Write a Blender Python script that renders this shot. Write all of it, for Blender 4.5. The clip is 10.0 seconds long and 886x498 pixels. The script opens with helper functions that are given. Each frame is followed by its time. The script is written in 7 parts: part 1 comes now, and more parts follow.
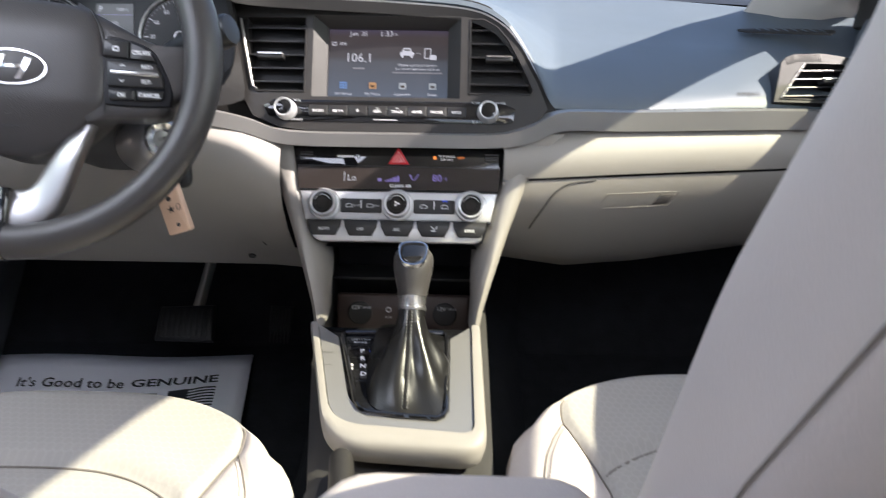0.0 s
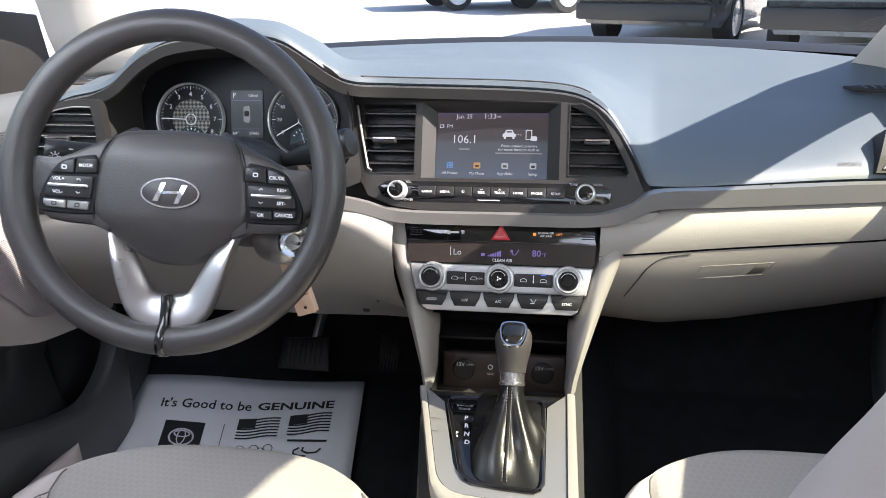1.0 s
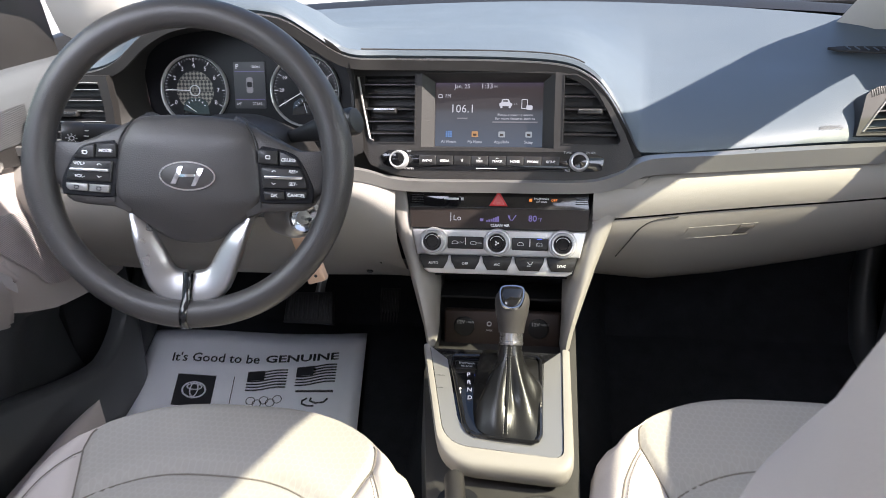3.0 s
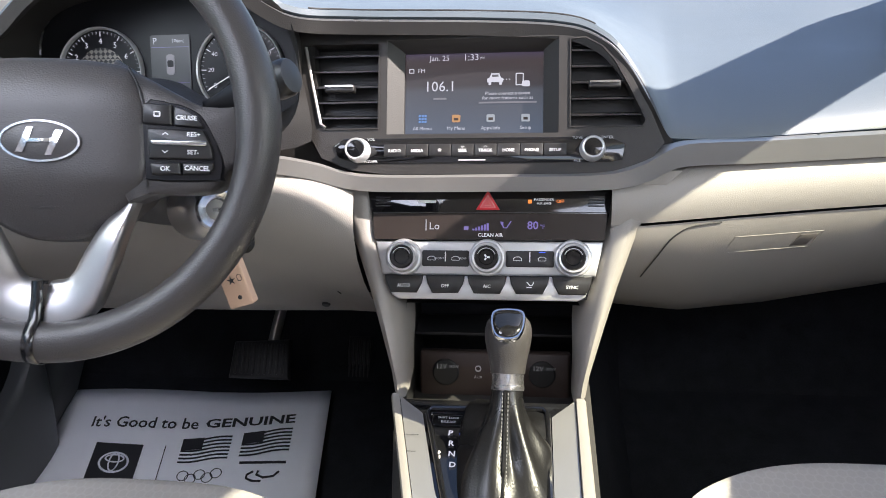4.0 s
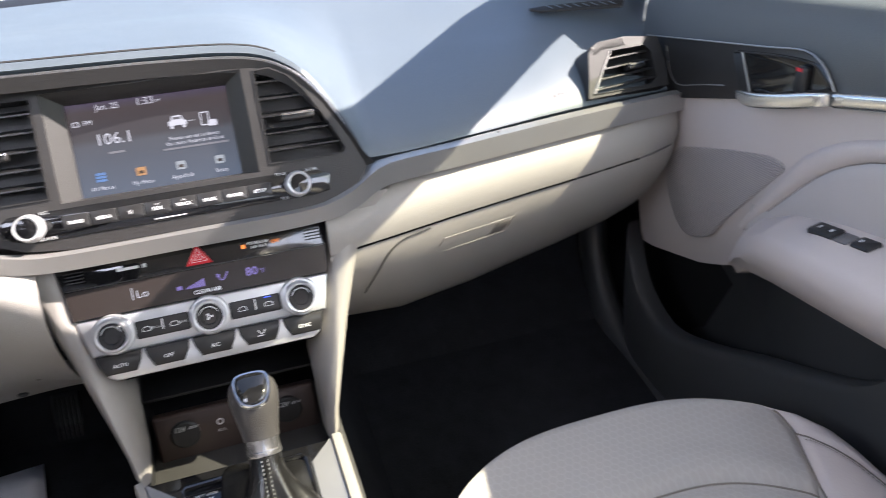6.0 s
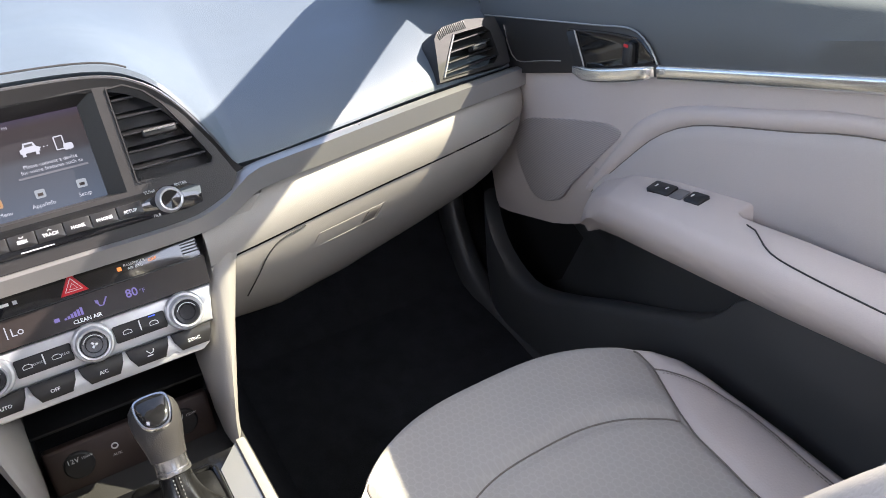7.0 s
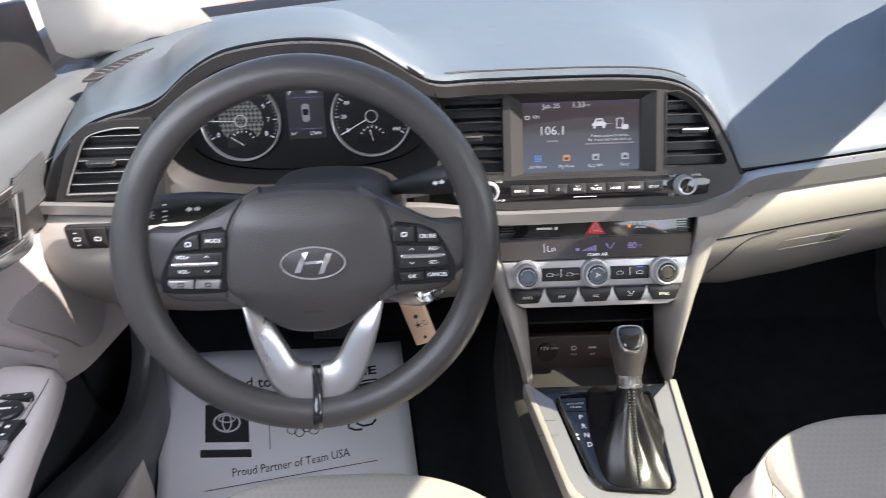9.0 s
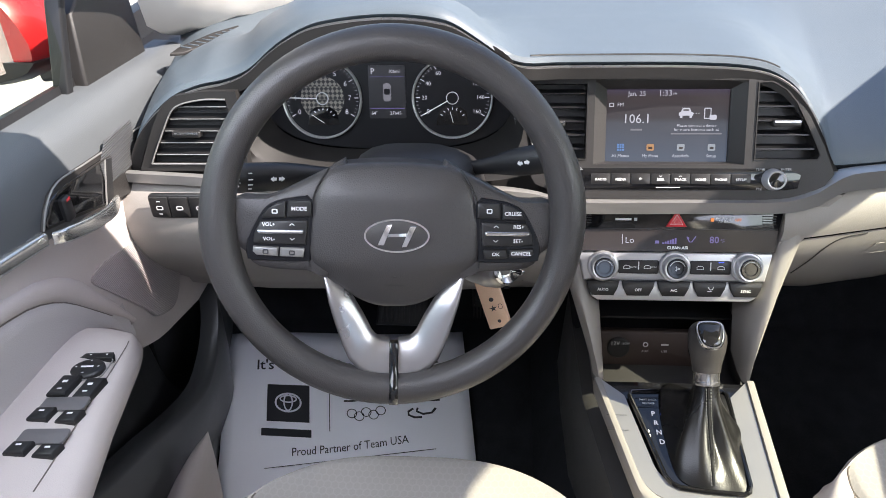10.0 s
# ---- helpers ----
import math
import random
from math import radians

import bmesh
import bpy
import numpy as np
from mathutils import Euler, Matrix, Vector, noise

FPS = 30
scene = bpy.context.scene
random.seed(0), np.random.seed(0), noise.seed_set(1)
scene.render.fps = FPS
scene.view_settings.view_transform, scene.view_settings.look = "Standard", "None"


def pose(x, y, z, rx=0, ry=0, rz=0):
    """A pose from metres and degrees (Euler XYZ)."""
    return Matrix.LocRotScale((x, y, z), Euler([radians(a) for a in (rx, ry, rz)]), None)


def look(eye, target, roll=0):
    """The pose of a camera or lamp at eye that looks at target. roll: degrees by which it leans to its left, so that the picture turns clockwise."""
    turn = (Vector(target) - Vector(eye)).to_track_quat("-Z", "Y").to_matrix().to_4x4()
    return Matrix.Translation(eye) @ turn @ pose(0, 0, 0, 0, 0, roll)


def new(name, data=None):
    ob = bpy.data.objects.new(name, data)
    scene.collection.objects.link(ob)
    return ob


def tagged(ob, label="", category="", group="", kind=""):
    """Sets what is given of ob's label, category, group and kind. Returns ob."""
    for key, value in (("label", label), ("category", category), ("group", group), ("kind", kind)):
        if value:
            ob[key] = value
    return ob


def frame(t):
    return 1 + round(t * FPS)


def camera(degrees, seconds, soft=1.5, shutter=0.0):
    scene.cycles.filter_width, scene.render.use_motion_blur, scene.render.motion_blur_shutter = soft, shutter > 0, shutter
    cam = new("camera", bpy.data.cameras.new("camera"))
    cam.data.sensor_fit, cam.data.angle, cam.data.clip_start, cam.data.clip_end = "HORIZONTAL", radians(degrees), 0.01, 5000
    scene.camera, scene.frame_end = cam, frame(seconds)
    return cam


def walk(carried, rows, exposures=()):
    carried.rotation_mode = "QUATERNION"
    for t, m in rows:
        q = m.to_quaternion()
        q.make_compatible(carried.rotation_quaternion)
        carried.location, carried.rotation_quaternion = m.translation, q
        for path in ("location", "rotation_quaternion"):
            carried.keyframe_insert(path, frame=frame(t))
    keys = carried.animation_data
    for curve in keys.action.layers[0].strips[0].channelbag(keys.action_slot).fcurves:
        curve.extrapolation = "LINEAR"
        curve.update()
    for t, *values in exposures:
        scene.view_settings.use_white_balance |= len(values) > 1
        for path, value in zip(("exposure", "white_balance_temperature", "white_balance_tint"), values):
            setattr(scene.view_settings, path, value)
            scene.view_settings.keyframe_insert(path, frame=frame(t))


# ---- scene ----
cam = camera(60.4, 10.0, 0.5, 0.35)
PATH = [
    (0, (0.08, 0.003, 1.041), (0.038, 1.893, 0.388), 0.8),
    (0.5, (0.084, 0.017, 1.124), (-0.157, 1.883, 0.446), -0.3),
    (1, (0.082, -0.022, 1.201), (-0.222, 1.813, 0.468), -1.6),
    (1.5, (0.083, -0.062, 1.261), (-0.219, 1.732, 0.43), -2.1),
    (2, (0.08, -0.098, 1.296), (-0.208, 1.666, 0.398), -2.3),
    (2.5, (0.079, -0.104, 1.304), (-0.199, 1.646, 0.375), -2.4),
    (2.7, (0.078, -0.097, 1.302), (-0.198, 1.652, 0.372), -2.4),
    (3.8, (0.054, 0.126, 1.097), (-0.195, 1.978, 0.383), -2.0),
    (4, (0.056, 0.157, 1.09), (-0.192, 2.007, 0.37), -2.3),
    (4.5, (0.056, 0.201, 1.061), (-0.15, 2.07, 0.379), -1.9),
    (5, (0.05, 0.201, 1.066), (-0.065, 2.078, 0.384), -2.0),
    (5.5, (0.042, 0.195, 1.126), (0.188, 2.03, 0.345), -3.2),
    (6, (0.032, 0.218, 1.18), (0.563, 1.921, 0.277), -3.4),
    (6.2, (0.038, 0.225, 1.185), (0.678, 1.872, 0.25), -3.6),
    (7.3, (-0.026, 0.195, 1.25), (0.851, 1.675, 0.229), -4.2),
    (7.5, (-0.042, 0.179, 1.27), (0.79, 1.677, 0.237), -4.6),
    (8, (-0.105, 0.131, 1.344), (0.441, 1.742, 0.292), -5.1),
    (8.5, (-0.14, 0.089, 1.378), (0.04, 1.777, 0.321), -4.1),
    (9, (-0.193, 0.084, 1.371), (-0.221, 1.768, 0.293), -2.5),
    (9.5, (-0.224, 0.079, 1.347), (-0.351, 1.761, 0.272), -2.3),
    (10, (-0.227, 0.079, 1.345), (-0.386, 1.763, 0.278), -2.2),
]
walk(cam, [(t, look(eye, target, roll)) for t, eye, target, roll in PATH], [(t, stops + 0.1, 6500, tint) for t, stops, tint in ((0, 1.95, 15), (0.5, 2.0, 15), (1.5, 1.95, 15), (2.5, 1.88, 15), (4, 2.1, 16), (5, 2.17, 16), (5.5, 2.28, 16), (6.2, 2.31, 17), (7.5, 2.23, 17), (8, 2.17, 17), (9, 2.0, 16), (10, 1.94, 15))])

# ---- world, sun ----
SUN_EL, SUN_AZ = 43.5, 101.0        # degrees: height, and clockwise from straight ahead
world = bpy.data.worlds.new("sky")
scene.world = world
world.use_nodes = True
wn = world.node_tree.nodes
sky = wn.new("ShaderNodeTexSky")
sky.sky_type, sky.sun_disc = "NISHITA", False
sky.sun_elevation, sky.sun_rotation = radians(SUN_EL), radians(SUN_AZ)
world.node_tree.links.new(sky.outputs[0], wn["Background"].inputs[0])
wn["Background"].inputs[1].default_value = 0.076
sun_data = bpy.data.lights.new("sun", "SUN")
sun_data.energy, sun_data.angle, sun_data.color = 3.55, radians(0.53), (1.0, 0.935, 0.835)
sun = new("sun", sun_data)
sun_way = Vector((math.sin(radians(SUN_AZ)) * math.cos(radians(SUN_EL)), math.cos(radians(SUN_AZ)) * math.cos(radians(SUN_EL)), math.sin(radians(SUN_EL))))
sun.matrix_world = look(Vector((0, 0, 6)) + sun_way * 10, (0, 0, 6))
# area lamps added near the side and rear windows, as fill for the sky light
for spot, aim, wide, high, power in (((-0.64, 0.46, 1.36), (-0.25, 1.05, 0.35), 0.7, 0.3, 1.5), ((0.68, 0.25, 1.24), (0.1, 0.8, 0.6), 0.7, 0.32, 1.1), ((-0.01, -1.15, 1.22), (0.0, 0.6, 0.75), 1.0, 0.35, 0.34)):
    opening = bpy.data.lights.new("window_fill", "AREA")
    opening.shape, opening.size, opening.size_y, opening.energy, opening.color = "RECTANGLE", wide, high, power, (0.78, 0.85, 1.0)
    new("window_fill", opening).matrix_world = look(spot, aim)


# ---- materials ----
def material(name, colour, rough=0.5, metal=0.0, vary=0.06, scale=9.0, grain=900.0, bump=0.0, coat=0.0, spec=0.5):
    """A surface with large soft variation, fine grain and a fine relief."""
    m = bpy.data.materials.new(name)
    m.use_nodes = True
    n, l = m.node_tree.nodes, m.node_tree.links
    b = n["Principled BSDF"]
    b.inputs["Roughness"].default_value, b.inputs["Metallic"].default_value = rough, metal
    b.inputs["Coat Weight"].default_value, b.inputs["Specular IOR Level"].default_value = coat, spec
    where = n.new("ShaderNodeTexCoord")
    big, fine = n.new("ShaderNodeTexNoise"), n.new("ShaderNodeTexNoise")
    big.inputs["Scale"].default_value, big.inputs["Detail"].default_value = scale, 4
    fine.inputs["Scale"].default_value, fine.inputs["Detail"].default_value = grain, 2
    for t in (big, fine):
        l.new(where.outputs["Object"], t.inputs["Vector"])
    add = n.new("ShaderNodeMath")
    add.operation = "ADD"
    l.new(big.outputs["Fac"], add.inputs[0]), l.new(fine.outputs["Fac"], add.inputs[1])
    ramp = n.new("ShaderNodeMapRange")
    ramp.inputs["From Min"].default_value, ramp.inputs["From Max"].default_value = 0.6, 1.4
    ramp.inputs["To Min"].default_value, ramp.inputs["To Max"].default_value = 1 - vary, 1 + vary
    l.new(add.outputs[0], ramp.inputs["Value"])
    mix = n.new("ShaderNodeMix")
    mix.data_type, mix.blend_type = "RGBA", "MULTIPLY"
    mix.inputs["Factor"].default_value = 1.0
    mix.inputs["A"].default_value = (*colour, 1)
    l.new(ramp.outputs["Result"], mix.inputs["B"])
    l.new(mix.outputs["Result"], b.inputs["Base Color"])
    r2 = n.new("ShaderNodeMapRange")
    r2.inputs["From Min"].default_value, r2.inputs["From Max"].default_value = 0.3, 0.7
    r2.inputs["To Min"].default_value, r2.inputs["To Max"].default_value = max(rough - 0.06, 0.02), min(rough + 0.06, 1)
    l.new(big.outputs["Fac"], r2.inputs["Value"])
    l.new(r2.outputs["Result"], b.inputs["Roughness"])
    if bump:
        bn = n.new("ShaderNodeBump")
        bn.inputs["Strength"].default_value, bn.inputs["Distance"].default_value = bump, 0.001
        l.new(fine.outputs["Fac"], bn.inputs["Height"])
        l.new(bn.outputs["Normal"], b.inputs["Normal"])
    return m


def leather(name, colour, rough, size=320.0, depth=0.35, vary=0.05):
    """Grained plastic or hide: small cells pressed into the surface."""
    m = material(name, colour, rough, vary=vary)
    n, l = m.node_tree.nodes, m.node_tree.links
    v, c, bn = n.new("ShaderNodeTexVoronoi"), n.new("ShaderNodeTexCoord"), n.new("ShaderNodeBump")
    v.feature = "DISTANCE_TO_EDGE"
    v.inputs["Scale"].default_value = size
    l.new(c.outputs["Object"], v.inputs["Vector"])
    bn.inputs["Strength"].default_value, bn.inputs["Distance"].default_value = depth, 0.0006
    l.new(v.outputs["Distance"], bn.inputs["Height"])
    l.new(bn.outputs["Normal"], n["Principled BSDF"].inputs["Normal"])
    return m


def honeycomb(name, colour, pitch, depth=0.6, tone=0.82, dots=False):
    """Six-sided cells printed and pressed into cloth, in the plan of x and y (or y and z)."""
    m = material(name, colour, 0.85, vary=0.05, spec=0.2)
    n, l = m.node_tree.nodes, m.node_tree.links
    c, sep = n.new("ShaderNodeTexCoord"), n.new("ShaderNodeSeparateXYZ")
    l.new(c.outputs["Object"], sep.inputs[0])

    def op(kind, a, b=None, d=None):
        o = n.new("ShaderNodeMath")
        o.operation = kind
        for i, s in enumerate((a, b, d)):
            if s is None:
                continue
            if isinstance(s, (int, float)):
                o.inputs[i].default_value = s
            else:
                l.new(s, o.inputs[i])
        return o.outputs[0]
    u = op("DIVIDE", sep.outputs["X"], pitch)
    w = op("DIVIDE", op("SUBTRACT", sep.outputs["Y"], sep.outputs["Z"]), pitch)
    cells = []
    for du, dv in ((0.0, 0.0), (0.5, 0.866)):
        a = op("SUBTRACT", op("FRACT", op("ADD", u, du)), 0.5)
        b = op("MULTIPLY", op("SUBTRACT", op("FRACT", op("DIVIDE", op("ADD", w, dv), 1.732)), 0.5), 1.732)
        a, b = op("ABSOLUTE", a), op("ABSOLUTE", b)
        cells.append(op("MAXIMUM", a, op("ADD", op("MULTIPLY", a, 0.5), op("MULTIPLY", b, 0.866))))
    d = op("MINIMUM", cells[0], cells[1])
    edge = n.new("ShaderNodeMapRange")
    edge.inputs["From Min"].default_value, edge.inputs["From Max"].default_value = 0.34, 0.5
    edge.inputs["To Min"].default_value, edge.inputs["To Max"].default_value = 1.0, tone
    l.new(d, edge.inputs["Value"])
    base = n["Principled BSDF"].inputs["Base Color"].links[0].from_socket
    mix = n.new("ShaderNodeMix")
    mix.data_type, mix.blend_type = "RGBA", "MULTIPLY"
    mix.inputs["Factor"].default_value = 1.0
    l.new(base, mix.inputs["A"]), l.new(edge.outputs["Result"], mix.inputs["B"])
    l.new(mix.outputs["Result"], n["Principled BSDF"].inputs["Base Color"])
    bn = n.new("ShaderNodeBump")
    bn.inputs["Strength"].default_value, bn.inputs["Distance"].default_value = depth, 0.0012
    l.new(edge.outputs["Result"], bn.inputs["Height"])
    l.new(bn.outputs["Normal"], n["Principled BSDF"].inputs["Normal"])
    return m


def glow(name, colour, power):
    m = bpy.data.materials.new(name)
    m.use_nodes = True
    b = m.node_tree.nodes["Principled BSDF"]
    b.inputs["Base Color"].default_value = (0.02, 0.02, 0.02, 1)
    b.inputs["Emission Color"].default_value, b.inputs["Emission Strength"].default_value = (*colour, 1), power
    b.inputs["Roughness"].default_value = 0.3
    return m


def clear(name, tint=(1, 1, 1), gloss=0.015):
    """Thin clear glass: lets light straight through, with a mirror gloss at grazing angles."""
    m = bpy.data.materials.new(name)
    m.use_nodes = True
    n, l = m.node_tree.nodes, m.node_tree.links
    n.remove(n["Principled BSDF"])
    t, g, mix, f, p, h = n.new("ShaderNodeBsdfTransparent"), n.new("ShaderNodeBsdfGlossy"), n.new("ShaderNodeMixShader"), n.new("ShaderNodeLayerWeight"), n.new("ShaderNodeMath"), n.new("ShaderNodeMath")
    t.inputs[0].default_value = (*tint, 1)
    g.inputs["Roughness"].default_value = 0.02
    f.inputs["Blend"].default_value = 0.5
    p.operation, p.inputs[1].default_value = "POWER", 5.0
    h.operation, h.inputs[1].default_value, h.inputs[2].default_value = "MULTIPLY_ADD", 0.6, gloss
    l.new(f.outputs["Facing"], p.inputs[0]), l.new(p.outputs[0], h.inputs[0]), l.new(h.outputs[0], mix.inputs[0]), l.new(t.outputs[0], mix.inputs[1]), l.new(g.outputs[0], mix.inputs[2])
    l.new(mix.outputs[0], n["Material Output"].inputs[0])
    return m


PAD = leather("charcoal dash pad", (0.093, 0.116, 0.137), 0.47, 420)
CHARCOAL = leather("charcoal plastic", (0.024, 0.022, 0.021), 0.48, 500)
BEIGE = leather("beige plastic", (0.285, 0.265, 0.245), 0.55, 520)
DOORBEIGE = leather("grey beige plastic", (0.49, 0.44, 0.425), 0.55, 520)
SEATHIDE = leather("beige vinyl", (0.50, 0.45, 0.44), 0.5, 260)
SEATCLOTH = honeycomb("beige honeycomb cloth", (0.345, 0.325, 0.31), 0.0092, 0.9, 1.08)
# seam colour, darkened by the shade of the creases
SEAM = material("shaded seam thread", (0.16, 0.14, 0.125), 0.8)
BLACK = material("black plastic", (0.014, 0.014, 0.015), 0.45, bump=0.1)
PIANO = material("gloss black", (0.008, 0.008, 0.009), 0.08, vary=0.02, coat=0.5)
CARPET = material("black carpet", (0.02, 0.021, 0.024), 0.95, vary=0.4, scale=30, grain=500, bump=0.8, spec=0.1)
SILVER = material("satin silver", (0.62, 0.62, 0.63), 0.36, 0.5, vary=0.03)
SATIN = material("satin grey trim", (0.34, 0.33, 0.32), 0.32, 0.6, vary=0.03)
CHROME = material("chrome", (0.62, 0.62, 0.62), 0.2, 1.0, vary=0.02)
RIM = leather("steering wheel hide", (0.052, 0.048, 0.047), 0.36, 480, 0.5)
SPOKE = material("satin silver spoke", (0.42, 0.41, 0.41), 0.3, 0.9, vary=0.03)
CONSOLE = leather("dark grey console plastic", (0.05, 0.048, 0.047), 0.45, 480)
HOOD = leather("black instrument hood", (0.014, 0.0125, 0.012), 0.6, 500)
WHITE = material("white print", (0.8, 0.8, 0.8), 0.6)
PAPER = material("white paper", (0.87, 0.87, 0.93), 0.7, vary=0.03)
INK = material("black print", (0.025, 0.025, 0.03), 0.6)
RED = material("red car paint", (0.4, 0.012, 0.015), 0.25, 0.1, coat=0.8)
GLASS = clear("clear glass", (0.97, 0.98, 0.97))
SIDEGLASS = clear("green tinted side glass", (0.80, 0.83, 0.68))
HEADLINER = material("grey headliner", (0.62, 0.59, 0.55), 0.9, bump=0.3)
TAN = material("pale wood tag", (0.62, 0.42, 0.3), 0.55, vary=0.08)


# ---- building ----
def spline(points, n):
    """n + 1 places evenly along a smooth curve through the points."""
    p = [Vector(q) for q in points]
    p = [2 * p[0] - p[1], *p, 2 * p[-1] - p[-2]]
    fine = []
    for i in range(1, len(p) - 2):
        a, b, c, d = p[i - 1:i + 3]
        for k in range(16):
            t = k / 16
            fine.append(0.5 * (2 * b + (c - a) * t + (2 * a - 5 * b + 4 * c - d) * t * t + (3 * b - a - 3 * c + d) * t ** 3))
    fine.append(p[-2])
    run = [0.0]
    for a, b in zip(fine, fine[1:]):
        run.append(run[-1] + (b - a).length)
    out, j = [], 0
    for k in range(n + 1):
        s = run[-1] * k / n
        while j < len(run) - 2 and run[j + 1] < s:
            j += 1
        f = (s - run[j]) / max(run[j + 1] - run[j], 1e-9)
        out.append(fine[j].lerp(fine[j + 1], f))
    return out


def curve(x, table):
    """A value by straight steps between (x, value) pairs."""
    xs, ys = zip(*table)
    return float(np.interp(x, xs, ys))


def loft(rows, round_u=False, round_v=False, caps=False, bm=None):
    bm = bm or bmesh.new()
    vs = [[bm.verts.new(p) for p in r] for r in rows]
    nu, nv = len(vs), len(vs[0])
    for i in range(nu if round_u else nu - 1):
        for j in range(nv if round_v else nv - 1):
            a, b, c, d = vs[i][j], vs[(i + 1) % nu][j], vs[(i + 1) % nu][(j + 1) % nv], vs[i][(j + 1) % nv]
            bm.faces.new((a, b, c, d))
    if caps:
        bm.faces.new(vs[0][::-1]), bm.faces.new(vs[-1])
    bmesh.ops.recalc_face_normals(bm, faces=bm.faces)
    return bm


def sweep(points, outline, up=(0, 0, 1), closed=False, caps=True, bm=None, scale=None):
    """Carries an outline of (across, up) pairs along a path."""
    rows, n = [], len(points)
    p = [Vector(q) for q in points]
    for i in range(n):
        a, b = p[(i - 1) % n if closed else max(i - 1, 0)], p[(i + 1) % n if closed else min(i + 1, n - 1)]
        t = (b - a).normalized()
        side = t.cross(Vector(up)).normalized()
        top = side.cross(t)
        k = scale[i] if scale else 1
        rows.append([p[i] + side * u * k + top * v * k for u, v in outline])
    return loft(rows, closed, True, caps and not closed, bm)


def circle(r, n=12, sx=1.0, sy=1.0):
    return [(r * sx * math.cos(2 * math.pi * i / n), r * sy * math.sin(2 * math.pi * i / n)) for i in range(n)]


def rounded(w, h, r, n=4):
    """The outline of a rounded rectangle round (0, 0)."""
    r = min(r, w / 2 - 1e-5, h / 2 - 1e-5)
    out = []
    for cx, cy, a in ((w / 2 - r, h / 2 - r, 0), (r - w / 2, h / 2 - r, 90), (r - w / 2, r - h / 2, 180), (w / 2 - r, r - h / 2, 270)):
        out += [(cx + r * math.cos(radians(a + 90 * k / n)), cy + r * math.sin(radians(a + 90 * k / n))) for k in range(n + 1)]
    return out


def slab(outline, depth, m=None, edge=0.0, bm=None, back=0.0):
    """A plate of that outline, its face depth above z = back, with an eased front edge, set at the pose m."""
    bm = bm or bmesh.new()
    cx = sum(p[0] for p in outline) / len(outline)
    cy = sum(p[1] for p in outline) / len(outline)
    size = max(max(p[0] for p in outline) - min(p[0] for p in outline), 1e-6)
    k = max(1 - 2 * edge / size, 0.2)
    ky = max(1 - 2 * edge / max(max(p[1] for p in outline) - min(p[1] for p in outline), 1e-6), 0.2)
    levels = [(1, 1, back), (1, 1, back + depth - edge), (0.5 + k / 2, 0.5 + ky / 2, back + depth - 0.3 * edge), (k, ky, back + depth)] if edge else [(1, 1, back), (1, 1, back + depth)]
    m = m or Matrix()
    rows = [[m @ Vector((cx + (x - cx) * a, cy + (y - cy) * b, z)) for x, y in outline] for a, b, z in levels]
    return loft(rows, False, True, True, bm)


def turned(profile, m=None, n=32, bm=None):
    """A turned shape: (radius, height) pairs round the z axis of the pose m."""
    m = m or Matrix()
    rows = [[m @ Vector((r * math.cos(2 * math.pi * k / n), r * math.sin(2 * math.pi * k / n), z)) for k in range(n)] for r, z in profile]
    return loft(rows, False, True, True, bm)


def block(w, d, h, m=None, edge=0.0, bm=None):
    """A box w x d x h round the origin of the pose m, its edges eased."""
    one = bmesh.new()
    bmesh.ops.create_cube(one, size=1, matrix=Matrix.Diagonal((w, d, h, 1)))
    if edge:
        bmesh.ops.bevel(one, geom=one.edges[:], offset=edge, segments=2, affect="EDGES", profile=0.6)
    one.transform(m or Matrix())
    if bm is None:
        return one
    me = bpy.data.meshes.new("tmp")
    one.to_mesh(me)
    bm.from_mesh(me)
    bpy.data.meshes.remove(me)
    one.free()
    return bm


def thing(name, at, label, category, group="", kind=""):
    ob = new(name)
    ob.location = at
    ob.empty_display_size = 0.05
    return tagged(ob, label, category, group, kind)


def part(name, bm, mat, parent=None, label="", sharp=35, solid=0.0):
    """Links a bmesh as one mesh object, under a thing or a part if given."""
    me = bpy.data.meshes.new(name)
    bm.to_mesh(me)
    bm.free()
    me.materials.append(mat)
    me.shade_smooth()
    me.set_sharp_from_angle(angle=radians(sharp))
    ob = new(name, me)
    if parent is not None:
        ob.parent = parent
        if parent.type == "EMPTY":
            ob.matrix_parent_inverse = Matrix.Translation(-parent.location)
    if solid:
        md = ob.modifiers.new("thickness", "SOLIDIFY")
        md.thickness, md.offset = solid, -1
    if label:
        ob["label"] = label
    return ob


def words(name, body, size, m, mat, parent, bold=0.0, width=None):
    """Letters lying in the plane of the pose m, centred, as one mesh; width: how wide the line is to be."""
    cu = bpy.data.curves.new("letters", "FONT")
    cu.body, cu.size, cu.align_x, cu.align_y, cu.offset, cu.resolution_u = body, size, "CENTER", "CENTER", bold, 2
    tmp = bpy.data.objects.new("letters", cu)
    scene.collection.objects.link(tmp)
    bpy.context.view_layer.update()
    me = bpy.data.meshes.new_from_object(tmp.evaluated_get(bpy.context.evaluated_depsgraph_get()))
    bpy.data.objects.remove(tmp)
    bm = bmesh.new()
    bm.from_mesh(me)
    bpy.data.meshes.remove(me)
    if width:
        xs = [v.co.x for v in bm.verts]
        bm.transform(Matrix.Diagonal((width / max(max(xs) - min(xs), 1e-6), 1, 1, 1)))
    bm.transform(m)
    return part(name, bm, mat, parent)


